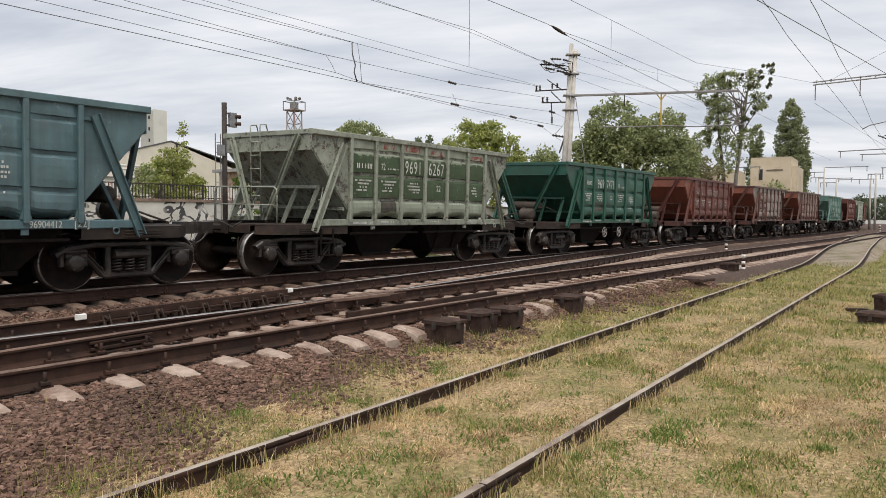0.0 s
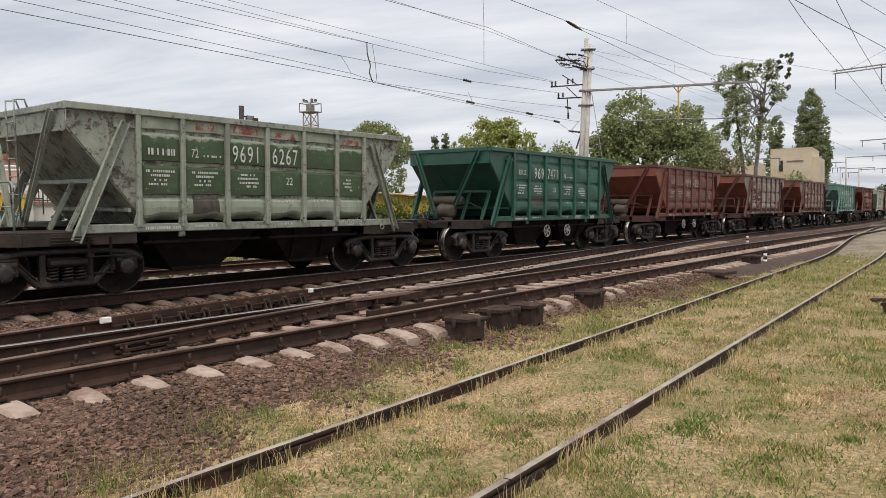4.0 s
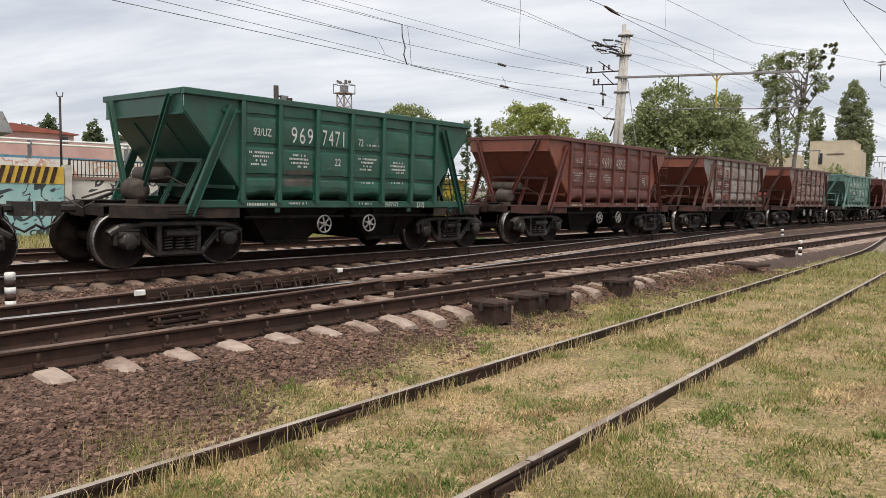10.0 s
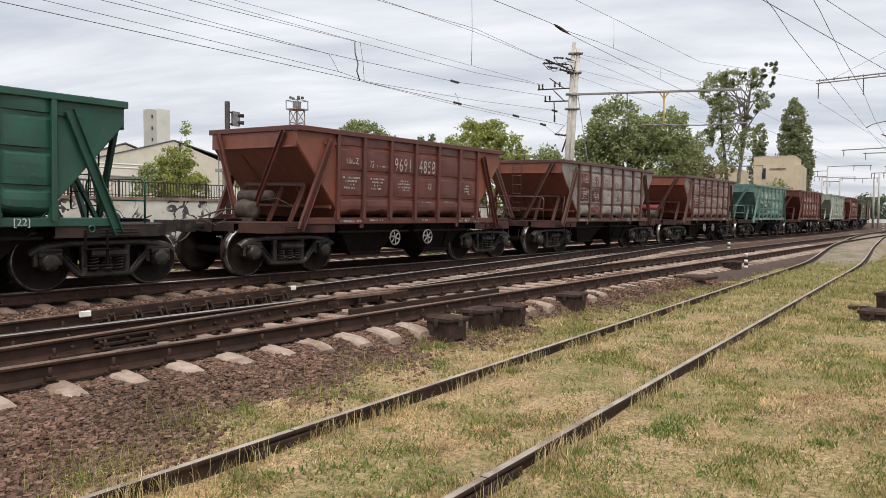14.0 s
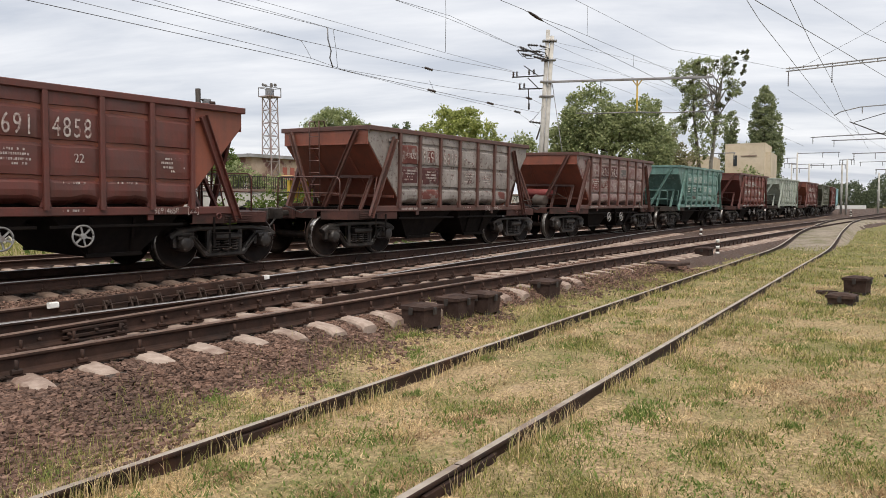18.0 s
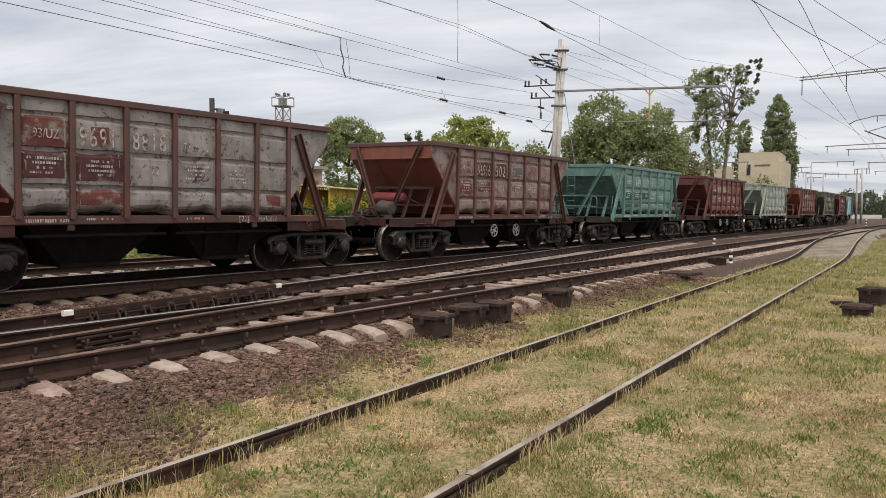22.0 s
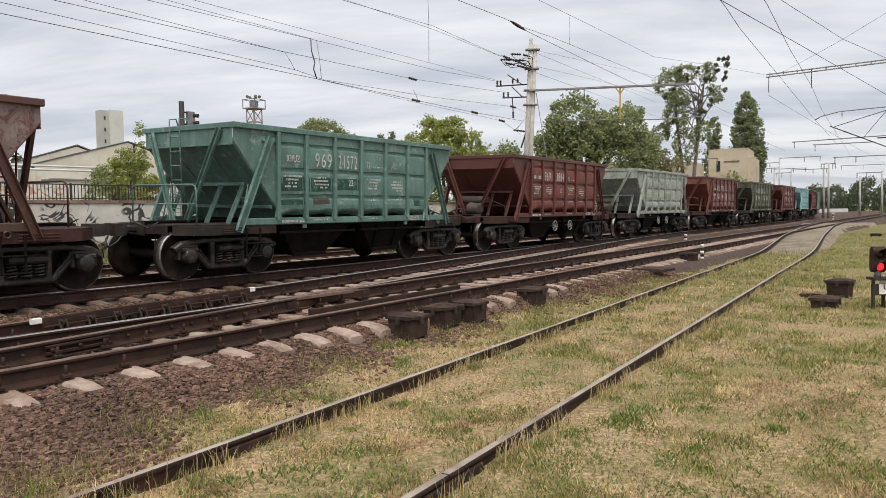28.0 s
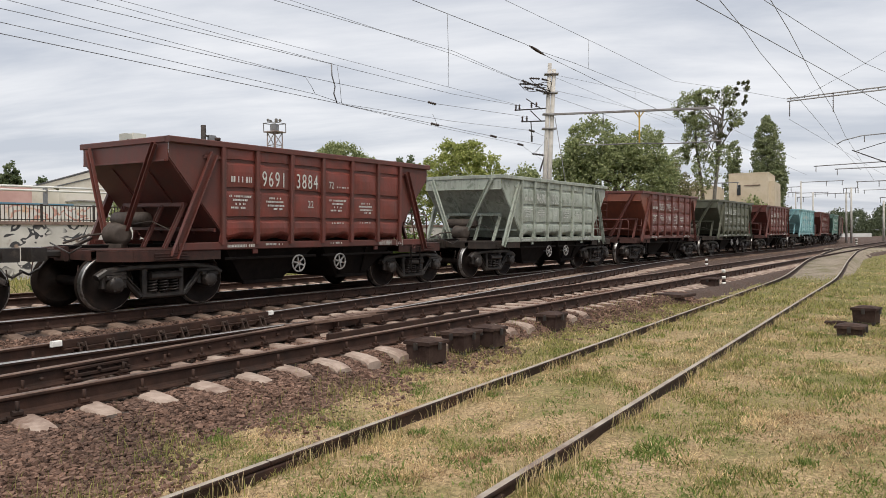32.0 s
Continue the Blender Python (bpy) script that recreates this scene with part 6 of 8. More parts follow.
wire("contact_wire", [sl(8, 2.9, 6.3), sl(18.6, 3.59, 6.3), sl(24.1, 4.04, 6.3), sl(31.7, 4.56, 6.3), sl(40.4, 5.32, 6.3), sl(79, 7.9, 6.2)], 0.011)
wire("contact_wire", [sl(14.8, 4.63, 6.30), sl(23.4, 3.72, 6.30), sl(43.1, 1.71, 6.30), sl(45.9, 2.45, 6.40)], 0.013)
wire("messenger_wire", [sl(16, 5.1, 7.70), sl(24.5, 4.14, 7.70), sl(30.7, 3.37, 7.70), sl(34.0, 2.70, 7.70), sl(44.0, 0.7, 7.70)], 0.012)
wire("feeder_wire", [sl(29.1, 0.95, 8.60), sl(35.2, 3.87, 8.60), sl(41.7, 7.33, 8.60), sl(45.9, 8.95, 9.1)], 0.010)
wire("messenger_wire", [sl(46, 8.85, 8.1), sl(80, 8.0, 7.4), sl(120, 8.0, 7.6)], 0.014)
for a in ((18.13, 12.94, 8.3, 6.14, 0.008, 0.0), (18.61, 18.0, 7.61, 6.32, 0.008, 0.2), (17.11, 18.0, 6.96, 6.45, 0.008, 0.45), (28, 12.94, 9.58, 8.42, 0.007, 0), (33, 12.94, 8.43, 7.9, 0.007, 0), (24.1, 18.0, 6.6, 6.22, 0.008, 0.3)):
    dropper(*a)
k = Kit(); k.tube([sl(18.34, 18, 7.58), sl(18.36, 18, 7.2), sl(18.5, 18, 6.85), sl(18.44, 18, 6.6), sl(18.58, 18, 6.30)], 0.022, 6)
thing("jumper_cable", "thick jumper cable between two overhead wires", "overhead wire", None, k, M_WIRE)
for s, la, z in ((24.07, 18.0, 7.05), (24.26, 18.0, 6.21), (28.73, 18.0, 6.18), (31.35, 18.1, 6.06), (32.3, 18.0, 6.82)):
    k = Kit(); insulator(k, sl(s - 0.28, la, z + 0.01), sl(s + 0.28, la, z - 0.01), 0.06, 4)
    thing("wire_insulator", "dark ribbed insulator strung in an overhead wire", "insulator", None, k, M_INSUL, group="wire insulators")
k = Kit(); k.ring([(0, 0.015), (0.2, 0.045), (0.6, 0.06), (1.0, 0.035), (1.2, 0.015)], sl(23.1, 12.94, 8.36), sl(24.3, 12.94, 8.24) - sl(23.1, 12.94, 8.36), 8)
thing("wire_insulator", "long dark section insulator strung in an overhead wire", "insulator", None, k, M_INSUL, group="wire insulators")


# ---------- buildings and walls behind the tracks ----------
def graffiti_wall(name, c1, c2, ink, stain):
    m, n, l, b = nodes_of(name)
    v = coords(n, l, False, world_space=True)
    base = mix(n, l, noise_fac(n, l, v, 0.9, 0.35, 0.7, 7), c1, c2)
    wv = n.new("ShaderNodeTexNoise"); wv.inputs["Scale"].default_value = 1.15; wv.inputs["Detail"].default_value = 2; wv.inputs["Distortion"].default_value = 0.9
    l.new(v, wv.inputs["Vector"])
    q = n.new("ShaderNodeMath"); q.operation = "SUBTRACT"; q.inputs[1].default_value = 0.5; l.new(wv.outputs[0], q.inputs[0])
    qa = n.new("ShaderNodeMath"); qa.operation = "ABSOLUTE"; l.new(q.outputs[0], qa.inputs[0])
    r = n.new("ShaderNodeMapRange"); r.inputs["From Min"].default_value, r.inputs["From Max"].default_value = 0.045, 0.030; l.new(qa.outputs[0], r.inputs["Value"])
    ms_ = noise_fac(n, l, v, 0.42, 0.44, 0.50, 2)
    mu = n.new("ShaderNodeMath"); mu.operation = "MULTIPLY"; l.new(r.outputs[0], mu.inputs[0]); l.new(ms_, mu.inputs[1])
    col = mix(n, l, mu.outputs[0], base, ink)
    col = mix(n, l, noise_fac(n, l, v, 1.1, 0.62, 0.70, 4), col, stain)
    l.new(col, b.inputs["Base Color"]); b.inputs["Roughness"].default_value = 0.9
    bump(n, l, b, v, 18, 0.4, 0.02)
    return m


M_WALL = graffiti_wall("whitewashed_wall_with_scrawls", (0.60, 0.58, 0.55), (0.42, 0.40, 0.37), (0.05, 0.05, 0.055), (0.30, 0.22, 0.17))
M_TURQ = graffiti_wall("turquoise_wall_with_scrawls", (0.22, 0.40, 0.42), (0.36, 0.50, 0.50), (0.04, 0.05, 0.06), (0.5, 0.5, 0.48))
M_REDSCRAWL = graffiti_wall("white_wall_with_red_scrawls", (0.66, 0.64, 0.62), (0.55, 0.53, 0.51), (0.50, 0.27, 0.23), (0.55, 0.36, 0.22))
M_COPING = surf("stained_coping", (0.17, 0.12, 0.10), (0.26, 0.19, 0.16), 2, 0.9, 0, (0.10, 0.07, 0.06), 0.8, vary=False, world_space=True)
M_PLASTER = surf("cream_plaster", (0.58, 0.54, 0.46), (0.66, 0.62, 0.54), 0.6, 0.9, 0, (0.48, 0.43, 0.36), 0.25, vary=False, world_space=True)
M_BEIGE = surf("beige_plaster", (0.50, 0.42, 0.31), (0.58, 0.50, 0.39), 0.8, 0.9, 0, (0.36, 0.29, 0.22), 0.4, vary=False, world_space=True)
M_ROOF = surf("grey_sheet_roof", (0.24, 0.24, 0.25), (0.33, 0.33, 0.34), 0.9, 0.7, 0, (0.18, 0.16, 0.15), 0.5, vary=False, world_space=True)
M_DARKROOF = surf("dark_sheet_roof", (0.10, 0.10, 0.105), (0.15, 0.15, 0.155), 0.9, 0.7, vary=False, world_space=True)
M_PINK = surf("pink_plaster", (0.50, 0.31, 0.285), (0.58, 0.38, 0.35), 0.8, 0.9, vary=False, world_space=True)
M_REDROOF = surf("red_roof", (0.28, 0.09, 0.07), (0.36, 0.12, 0.09), 1, 0.8, vary=False, world_space=True)
M_SILO = surf("white_panel_tower", (0.56, 0.56, 0.54), (0.64, 0.64, 0.62), 0.3, 0.85, 0, (0.48, 0.48, 0.46), 0.15, vary=False, world_space=True)
M_BLUE = surf("blue_sheet_panels", (0.10, 0.25, 0.38), (0.15, 0.33, 0.47), 1.2, 0.7, vary=False, world_space=True)
M_BRICKY = surf("weathered_brick_plaster", (0.30, 0.22, 0.17), (0.42, 0.33, 0.26), 1.6, 0.9, 0, (0.17, 0.09, 0.08), 0.9, 0.52, 0.6, vary=False, world_space=True)
M_YROOF = surf("pale_orange_roof", (0.62, 0.42, 0.20), (0.70, 0.50, 0.27), 1.2, 0.8, vary=False, world_space=True)
M_GLASS = surf("dark_window_glass", (0.03, 0.035, 0.04), (0.05, 0.055, 0.06), 2, 0.15, bs=0)


def sbox(k, s0, s1, l0, l1, z0, z1, mi=0):
    c = [(s0, l0), (s1, l0), (s1, l1), (s0, l1)]
    vs = [sl(a, b, z0) for a, b in c] + [sl(a, b, z1) for a, b in c]
    return k.add(vs, [(3, 2, 1, 0), (4, 5, 6, 7), (0, 1, 5, 4), (1, 2, 6, 5), (2, 3, 7, 6), (3, 0, 4, 7)], mi)


def gable(k, s0, s1, l0, l1, zb, ze, za, sa=None, mi=0, ds=0.0):
    """A house block whose gable faces the tracks; its ridge may run off at an angle."""
    sa = (s0 + s1) / 2 if sa is None else sa
    f = [(s0, zb), (s1, zb), (s1, ze), (sa, za), (s0, ze)]
    n = 5
    vs = [sl(a, l0, z) for a, z in f] + [sl(a + ds, l1, z) for a, z in f]
    return k.add(vs, [(0, 1, 2, 3, 4), (9, 8, 7, 6, 5)] + [(i, (i + 1) % n, n + (i + 1) % n, n + i) for i in range(n)], mi)


def roof_slab(a, za, b, zb, l0, l1, ds, th):
    c = [(a, l0, za), (b, l0, zb), (b + ds, l1, zb), (a + ds, l1, za)]
    return Kit().add([sl(x, y, z) for x, y, z in c] + [sl(x, y, z + th) for x, y, z in c], [(3, 2, 1, 0), (4, 5, 6, 7), (0, 1, 5, 4), (1, 2, 6, 5), (2, 3, 7, 6), (3, 0, 4, 7)])


wall = thing("wall_back", "whitewashed retaining wall covered in black scrawls", "wall", None, sbox(Kit(), 13.3, 75, 33.0, 33.35, -0.1, 2.36), M_WALL, kind="structure")
part("coping", sbox(Kit(), 13.2, 75.1, 32.94, 33.42, 2.36, 2.50), M_COPING, wall)
terrace = thing("terrace", "level ground behind the retaining wall", "ground", None, sbox(Kit(), -60, 160, 33.36, 300, -0.5, 2.30), M_GROUND, kind="structure")
fence = thing("iron_fence", "dark iron railing on top of the wall", "fence")
part("top_rail", sbox(Kit(), 13.4, 34, 33.15, 33.20, 3.19, 3.24), M_DARKSTEEL, fence)
part("bottom_rail", sbox(Kit(), 13.4, 34, 33.15, 33.20, 2.56, 2.60), M_DARKSTEEL, fence)
ME_BAR = Kit().box((-0.014, -0.014, 2.5), (0.014, 0.014, 3.22), c=0).mesh("bar", M_DARKSTEEL)
ME_POST = Kit().box((-0.04, -0.04, 2.45), (0.04, 0.04, 3.27), c=0.006).mesh("post", M_DARKSTEEL)
for i in range(123):
    s = 13.42 + i * 0.168
    ob = new("post" if i % 14 == 0 else "bar", ME_POST if i % 14 == 0 else ME_BAR); ob.parent = fence; ob.matrix_basis = Matrix.Translation(sl(s, 33.175, 0))

gate = thing("barrier_wall", "concrete block painted with yellow and black stripes", "barrier")
part("block", sbox(Kit(), 4.0, 12.95, 32.6, 33.0, -0.1, 2.15), M_TURQ, gate, "turquoise lower block with black scrawls")
part("band", sbox(Kit(), 4.0, 12.95, 32.58, 32.98, 2.15, 2.86), M_YELLOW, gate, "yellow band")
for i in range(26):
    s = 4.1 + i * 0.33
    k = Kit(); k.add([sl(a, b, z) for b in (32.575, 32.55) for a, z in ((s, 2.17), (s + 0.16, 2.17), (s + 0.36, 2.85), (s + 0.20, 2.85))], [(0, 1, 2, 3), (7, 6, 5, 4), (0, 4, 5, 1), (1, 5, 6, 2), (2, 6, 7, 3), (3, 7, 4, 0)])
    part("stripe", k, M_BOX, gate)
thing("gate_post", "square pale concrete gate post", "post", None, sbox(Kit(), 12.98, 13.24, 32.5, 32.9, -0.1, 2.96), M_MAST)
k = Kit(); k.cyl(sl(13.5, 34.2, 2.3), sl(13.5, 34.2, 6.0), 0.05, 8); k.tube([sl(13.36, 34.2, 6.2), sl(13.4, 34.2, 6.0), sl(13.6, 34.2, 6.0), sl(13.64, 34.2, 6.2)], 0.025, 5)
thing("lamp_pole", "thin dark pole with a forked top", "pole", None, k, M_DARKSTEEL)

ware = thing("warehouse", "cream plastered warehouse with a low grey gable roof", "warehouse")
part("wall", gable(Kit(), 30.9, 47.0, 62, 74.0, 0, 6.2, 8.55, 39.3, ds=7.8), M_PLASTER, ware)
for a, za, b, zb in ((30.3, 6.05, 39.3, 8.6), (39.3, 8.6, 47.6, 6.7)):
    part("roof", roof_slab(a, za, b, zb, 61.93, 74.2, 8.0, 0.09), M_DARKROOF, ware)
part("lean_to", sbox(Kit(), 31.6, 36.0, 60.2, 62, 0, 4.9), M_SILO, ware)
part("canopy", sbox(Kit(), 31.4, 36.2, 60.0, 62, 4.9, 5.0), M_ROOF, ware)
part("downpipe", sbox(Kit(), 39.8, 39.95, 61.85, 61.97, 2, 8.4), M_DARKSTEEL, ware)
shed2 = thing("warehouse", "grey-roofed shed behind the cream warehouse", "warehouse", None, gable(Kit(), 36.3, 52, 79.5, 90, 0, 7.1, 9.65, 44.3, ds=6.3), M_PLASTER)
for a, za, b, zb in ((35.8, 6.95, 44.3, 9.75), (44.3, 9.75, 52.4, 7.2)):
    part("roof", roof_slab(a, za, b, zb, 79.43, 90.2, 6.4, 0.14), M_DARKROOF, shed2)
M_SHAFT = surf("grey_panel_shaft", (0.40, 0.40, 0.39), (0.48, 0.48, 0.46), 0.3, 0.85, vary=False, world_space=True)
silo = thing("silo_tower", "tall pale rectangular silo tower with a darker edge", "silo")
part("wall", sbox(Kit(), 72.85, 75.4, 120, 122, 0, 20.5), M_SILO, silo)
part("stair_shaft", sbox(Kit(), 71.45, 72.85, 120.2, 122, 0, 20.3), M_SHAFT, silo, "greyer stair shaft")
for z in (9, 11, 13, 15, 17, 19):
    part("window", sbox(Kit(), 71.9, 72.15, 120.12, 120.21, z - 0.3, z + 0.3), M_GLASS, silo)
pink = thing("house", "pink plastered house with a red roof", "house")
part("wall", sbox(Kit(), 20.0, 35.2, 76, 84, 0, 7.1), M_PINK, pink)
part("upper_wall", sbox(Kit(), 20.0, 31.4, 76.3, 83, 7.1, 7.75), M_PINK, pink)
part("roof", gable(Kit(), 19.6, 31.8, 75.9, 83.4, 7.75, 7.83, 8.5), M_REDROOF, pink)
part("window", sbox(Kit(), 30.2, 30.7, 75.9, 76.02, 6.9, 7.5), M_GLASS, pink)
gb = thing("shed", "grey shed with a sloping dark roof", "shed")
part("wall", sbox(Kit(), 4, 17.6, 55, 62, 0, 5.9), M_SILO, gb)
k = Kit(); k.add([sl(3, 54.2, 7.3), sl(17.8, 54.2, 7.2), sl(18.2, 62, 5.8), sl(3, 62, 5.9), sl(3, 54.2, 6.0), sl(18.4, 54.2, 5.85), sl(18.6, 62, 5.5), sl(3, 62, 5.5)], [(0, 1, 2, 3), (4, 5, 1, 0), (5, 6, 2, 1), (6, 7, 3, 2), (7, 4, 0, 3), (7, 6, 5, 4)]); part("roof", k, M_ROOF, gb)
part("window_band", sbox(Kit(), 4, 17.3, 54.9, 54.996, 4.6, 5.4), M_GLASS, gb)
bp = thing("panel_fence", "light blue corrugated sheet fence", "fence")
for i in range(24):
    part("sheet", sbox(Kit(), 3.5 + i * 1.0, 4.47 + i * 1.0, 53.0 + 0.05 * (i % 2), 53.12, 2.2, 4.42 - 0.006 * i), M_BLUE, bp)
pw = thing("painted_wall", "white wall with red and orange painted scrawls", "wall", None, sbox(Kit(), 13.6, 36.0, 43.8, 44.05, 2.2, 3.72), M_REDSCRAWL)
pp = thing("pipe_rack", "pale insulated pipes on a thin steel rack", "pipes")
for z, la in ((5.0, 52.0), (5.28, 52.25)):
    k = Kit(); k.tube([sl(8, la, z), sl(30.5, la, z + 0.14), sl(30.85, la, z + 0.06), sl(31.0, la, z - 0.25), sl(31.0, la, 3.0)], 0.075, 8); part("pipe", k, M_SILO, pp)
for s in (12, 18.6, 25, 30.2):
    part("rack_post", sbox(Kit(), s, s + 0.07, 51.8, 52.4, 0, 5.3), M_STEELGREY, pp)
bb = thing("outbuilding", "low weathered building with dark scrawls", "outbuilding")
part("wall", sbox(Kit(), 37.4, 43.6, 45, 52, 0, 5.25), M_BRICKY, bb)
part("roof", sbox(Kit(), 37.0, 44.0, 44.7, 52.4, 5.25, 5.5), M_ROOF, bb)
for s in (40.6, 41.4, 42.1):
    part("scrawl", sbox(Kit(), s, s + 0.45, 44.97, 45.01, 3.2, 4.6), M_REDROOF, bb, "dark red painted scrawl")
ysh = thing("shed", "low yellow board shed with a pale sloping roof", "shed")
for i in range(20):
    part("board", sbox(Kit(), 28.1 + i * 0.325, 28.4 + i * 0.325, 28.45 + 0.01 * (i % 2), 28.55, -0.1, 2.95 - 0.0085 * i), M_YELLOW, ysh)
k = Kit(); k.add([sl(a_, b_, z) for a_, b_, z in ((27.9, 28.1, 2.96), (34.8, 28.1, 2.76), (34.8, 31.0, 3.00), (27.9, 31.0, 3.20), (27.9, 28.1, 3.02), (34.8, 28.1, 2.82), (34.8, 31.0, 3.06), (27.9, 31.0, 3.26))], [(3, 2, 1, 0), (4, 5, 6, 7), (0, 1, 5, 4), (1, 2, 6, 5), (2, 3, 7, 6), (3, 0, 4, 7)])
part("roof", k, M_YROOF, ysh)
part("back_wall", sbox(Kit(), 28.1, 34.5, 30.6, 30.8, -0.1, 2.95), M_YELLOW, ysh)
thing("chimney", "distant round factory chimney", "chimney", None, Kit().ring([(0, 0.6), (12.0, 0.35), (12.1, 0.45), (12.6, 0.45)], sl(70.3, 90, 0), (0, 0, 1), 14), M_PLASTER)
beige = thing("building", "beige plastered flat-roofed building by the tracks", "building")
def xbox(k, x0, x1, y0, y1, z0, z1):
    return k.add([(x0, y0, z0), (x1, y0, z0), (x1, y1, z0), (x0, y1, z0), (x0, y0, z1), (x1, y0, z1), (x1, y1, z1), (x0, y1, z1)], [(3, 2, 1, 0), (4, 5, 6, 7), (0, 1, 5, 4), (1, 2, 6, 5), (2, 3, 7, 6), (3, 0, 4, 7)])
part("wall", xbox(Kit(), 91.5, 99, 9.35, 13.6, 0, 8.4), M_BEIGE, beige)
part("parapet", xbox(Kit(), 91.48, 99.02, 9.33, 13.62, 8.4, 8.55), M_BEIGE, beige)
part("lower_wall", xbox(Kit(), 92.2, 99, 8.75, 9.35, 0, 7.5), M_BEIGE, beige)
part("window", xbox(Kit(), 91.44, 91.52, 12.3, 12.7, 6.0, 7.2), M_GLASS, beige)
part("ledge", xbox(Kit(), 91.42, 91.5, 10.2, 11.9, 7.05, 7.15), M_COPING, beige)
thing("building", "low beige building seen between the trees", "building", None, xbox(Kit(), 86, 92, 14.2, 24, 0, 6.9), M_BEIGE)

# lattice floodlight tower
tw = thing("floodlight_tower", "red and white lattice tower with floodlights on a platform", "lattice tower")
M_TOWER = surf("faded_red_white_steel", (0.22, 0.17, 0.16), (0.34, 0.31, 0.30), 0.6, 0.7, 0, (0.26, 0.11, 0.09), 0.5)
tb = Vector((44.3, 40.4, 0)); hb = 0.5
legs = [(-1, -1), (1, -1), (1, 1), (-1, 1)]
for a, b in legs:
    part("leg", Kit().beam(tb + Vector((a * hb, b * hb, 2)), tb + Vector((a * hb * 0.8, b * hb * 0.8, 10.0)), 0.09, 0.09, c=0), M_TOWER, tw)
for i in range(8):
    z0, z1 = 2 + i, 3 + i
    for j in range(4):
        (a, b), (c, d) = legs[j], legs[(j + 1) % 4]
        f0, f1 = hb * (1 - 0.2 * i / 8), hb * (1 - 0.2 * (i + 1) / 8)
        k = Kit(); k.beam(tb + Vector((a * f0, b * f0, z0)), tb + Vector((c * f1, d * f1, z1)), 0.045, 0.045, c=0); k.beam(tb + Vector((a * f1, b * f1, z1)), tb + Vector((c * f1, d * f1, z1)), 0.045, 0.045, c=0)
        part("bracing", k, M_TOWER, tw)
k = Kit(); k.box((-0.62, -0.62, 10.0), (0.62, 0.62, 10.08)); part("platform", k, M_TOWER, tw, at=Matrix.Translation(tb))
for a, b in legs:
    part("rail_post", Kit().beam(tb + Vector((a * 0.6, b * 0.6, 10)), tb + Vector((a * 0.6, b * 0.6, 10.75)), 0.05, 0.05, c=0), M_STEELGREY, tw)
for j in range(4):
    (a, b), (c, d) = legs[j], legs[(j + 1) % 4]
    part("rail_bar", Kit().beam(tb + Vector((a * 0.6, b * 0.6, 10.72)), tb + Vector((c * 0.6, d * 0.6, 10.72)), 0.05, 0.05, c=0), M_STEELGREY, tw)
part("cabinet", Kit().box((-0.25, -0.24, 10.1), (0.22, 0.24, 10.7)), M_STEELGREY, tw, at=Matrix.Translation(tb))
for a, b in ((-0.35, 0.25), (-0.15, -0.35), (0.2, -0.4), (0.38, 0.1), (0.1, 0.38)):
    k = Kit(); k.ring([(0, 0.04), (0.07, 0.10), (0.16, 0.13), (0.17, 0.10)], tb + Vector((a, b, 10.98)), (-0.8 + a * 0.5, b * 0.6 - 0.3, -0.25), 12); part("floodlight", k, M_STEELGREY, tw)

# colour-light signal behind the train
sg = thing("colour_light_signal", "tall dark post with a small grey two-lamp signal head", "railway signal")
part("post", Kit().cyl(sl(14.8, 20.3, -0.05), sl(14.8, 20.3, 5.32), 0.085, 12), M_DARKSTEEL, sg)
part("backplate", sbox(Kit(), 14.95, 15.22, 20.2, 20.3, 4.55, 5.02), M_STEELGREY, sg, "pale grey signal back")
for z in (4.90, 4.67):
    k = Kit(); k.ring([(0, 0.055), (0.17, 0.062), (0.18, 0.04)], sl(15.16, 20.2, z), U - N * 0.4, 12); part("lamp_hood", k, M_BOX, sg)
for z in (4.6, 4.98):
    part("bracket", Kit().beam(sl(14.8, 20.25, z), sl(15.1, 20.25, z), 0.05, 0.05), M_DARKSTEEL, sg)
k = Kit()
for o in (-0.30, -0.10):
    k.beam(sl(14.75 + o, 20.3, 0), sl(14.75 + o, 20.3, 4.3), 0.025, 0.025, c=0)
for i in range(12):
    k.beam(sl(14.45, 20.3, 0.5 + i * 0.32), sl(14.65, 20.3, 0.5 + i * 0.32), 0.02, 0.02, c=0)
part("ladder", k, M_STEELGREY, sg)
part("sign_box", sbox(Kit(), 14.5, 14.75, 20.2, 20.3, 3.6, 3.95), M_STEELGREY, sg)
thing("boundary_wall", "distant pale concrete boundary wall", "wall", None, xbox(Kit(), 222, 223, -2, 12, 0, 1.15), M_SILO)


# ---------- trees ----------
def leafy(name, c1, c2, rough=0.6):
    m, n, l, b = nodes_of(name)
    g = n.new("ShaderNodeNewGeometry")
    col = mix(n, l, g.outputs["Random Per Island"], c1, c2)
    l.new(col, b.inputs["Base Color"]); b.inputs["Roughness"].default_value = rough
    b.inputs["Specular IOR Level"].default_value = 0.25
    tr = n.new("ShaderNodeBsdfTranslucent"); l.new(col, tr.inputs["Color"])
    mx = n.new("ShaderNodeMixShader"); mx.inputs[0].default_value = 0.45
    out = [q for q in n if q.type == "OUTPUT_MATERIAL"][0]
    l.new(b.outputs[0], mx.inputs[1]); l.new(tr.outputs[0], mx.inputs[2]); l.new(mx.outputs[0], out.inputs[0])
    return m


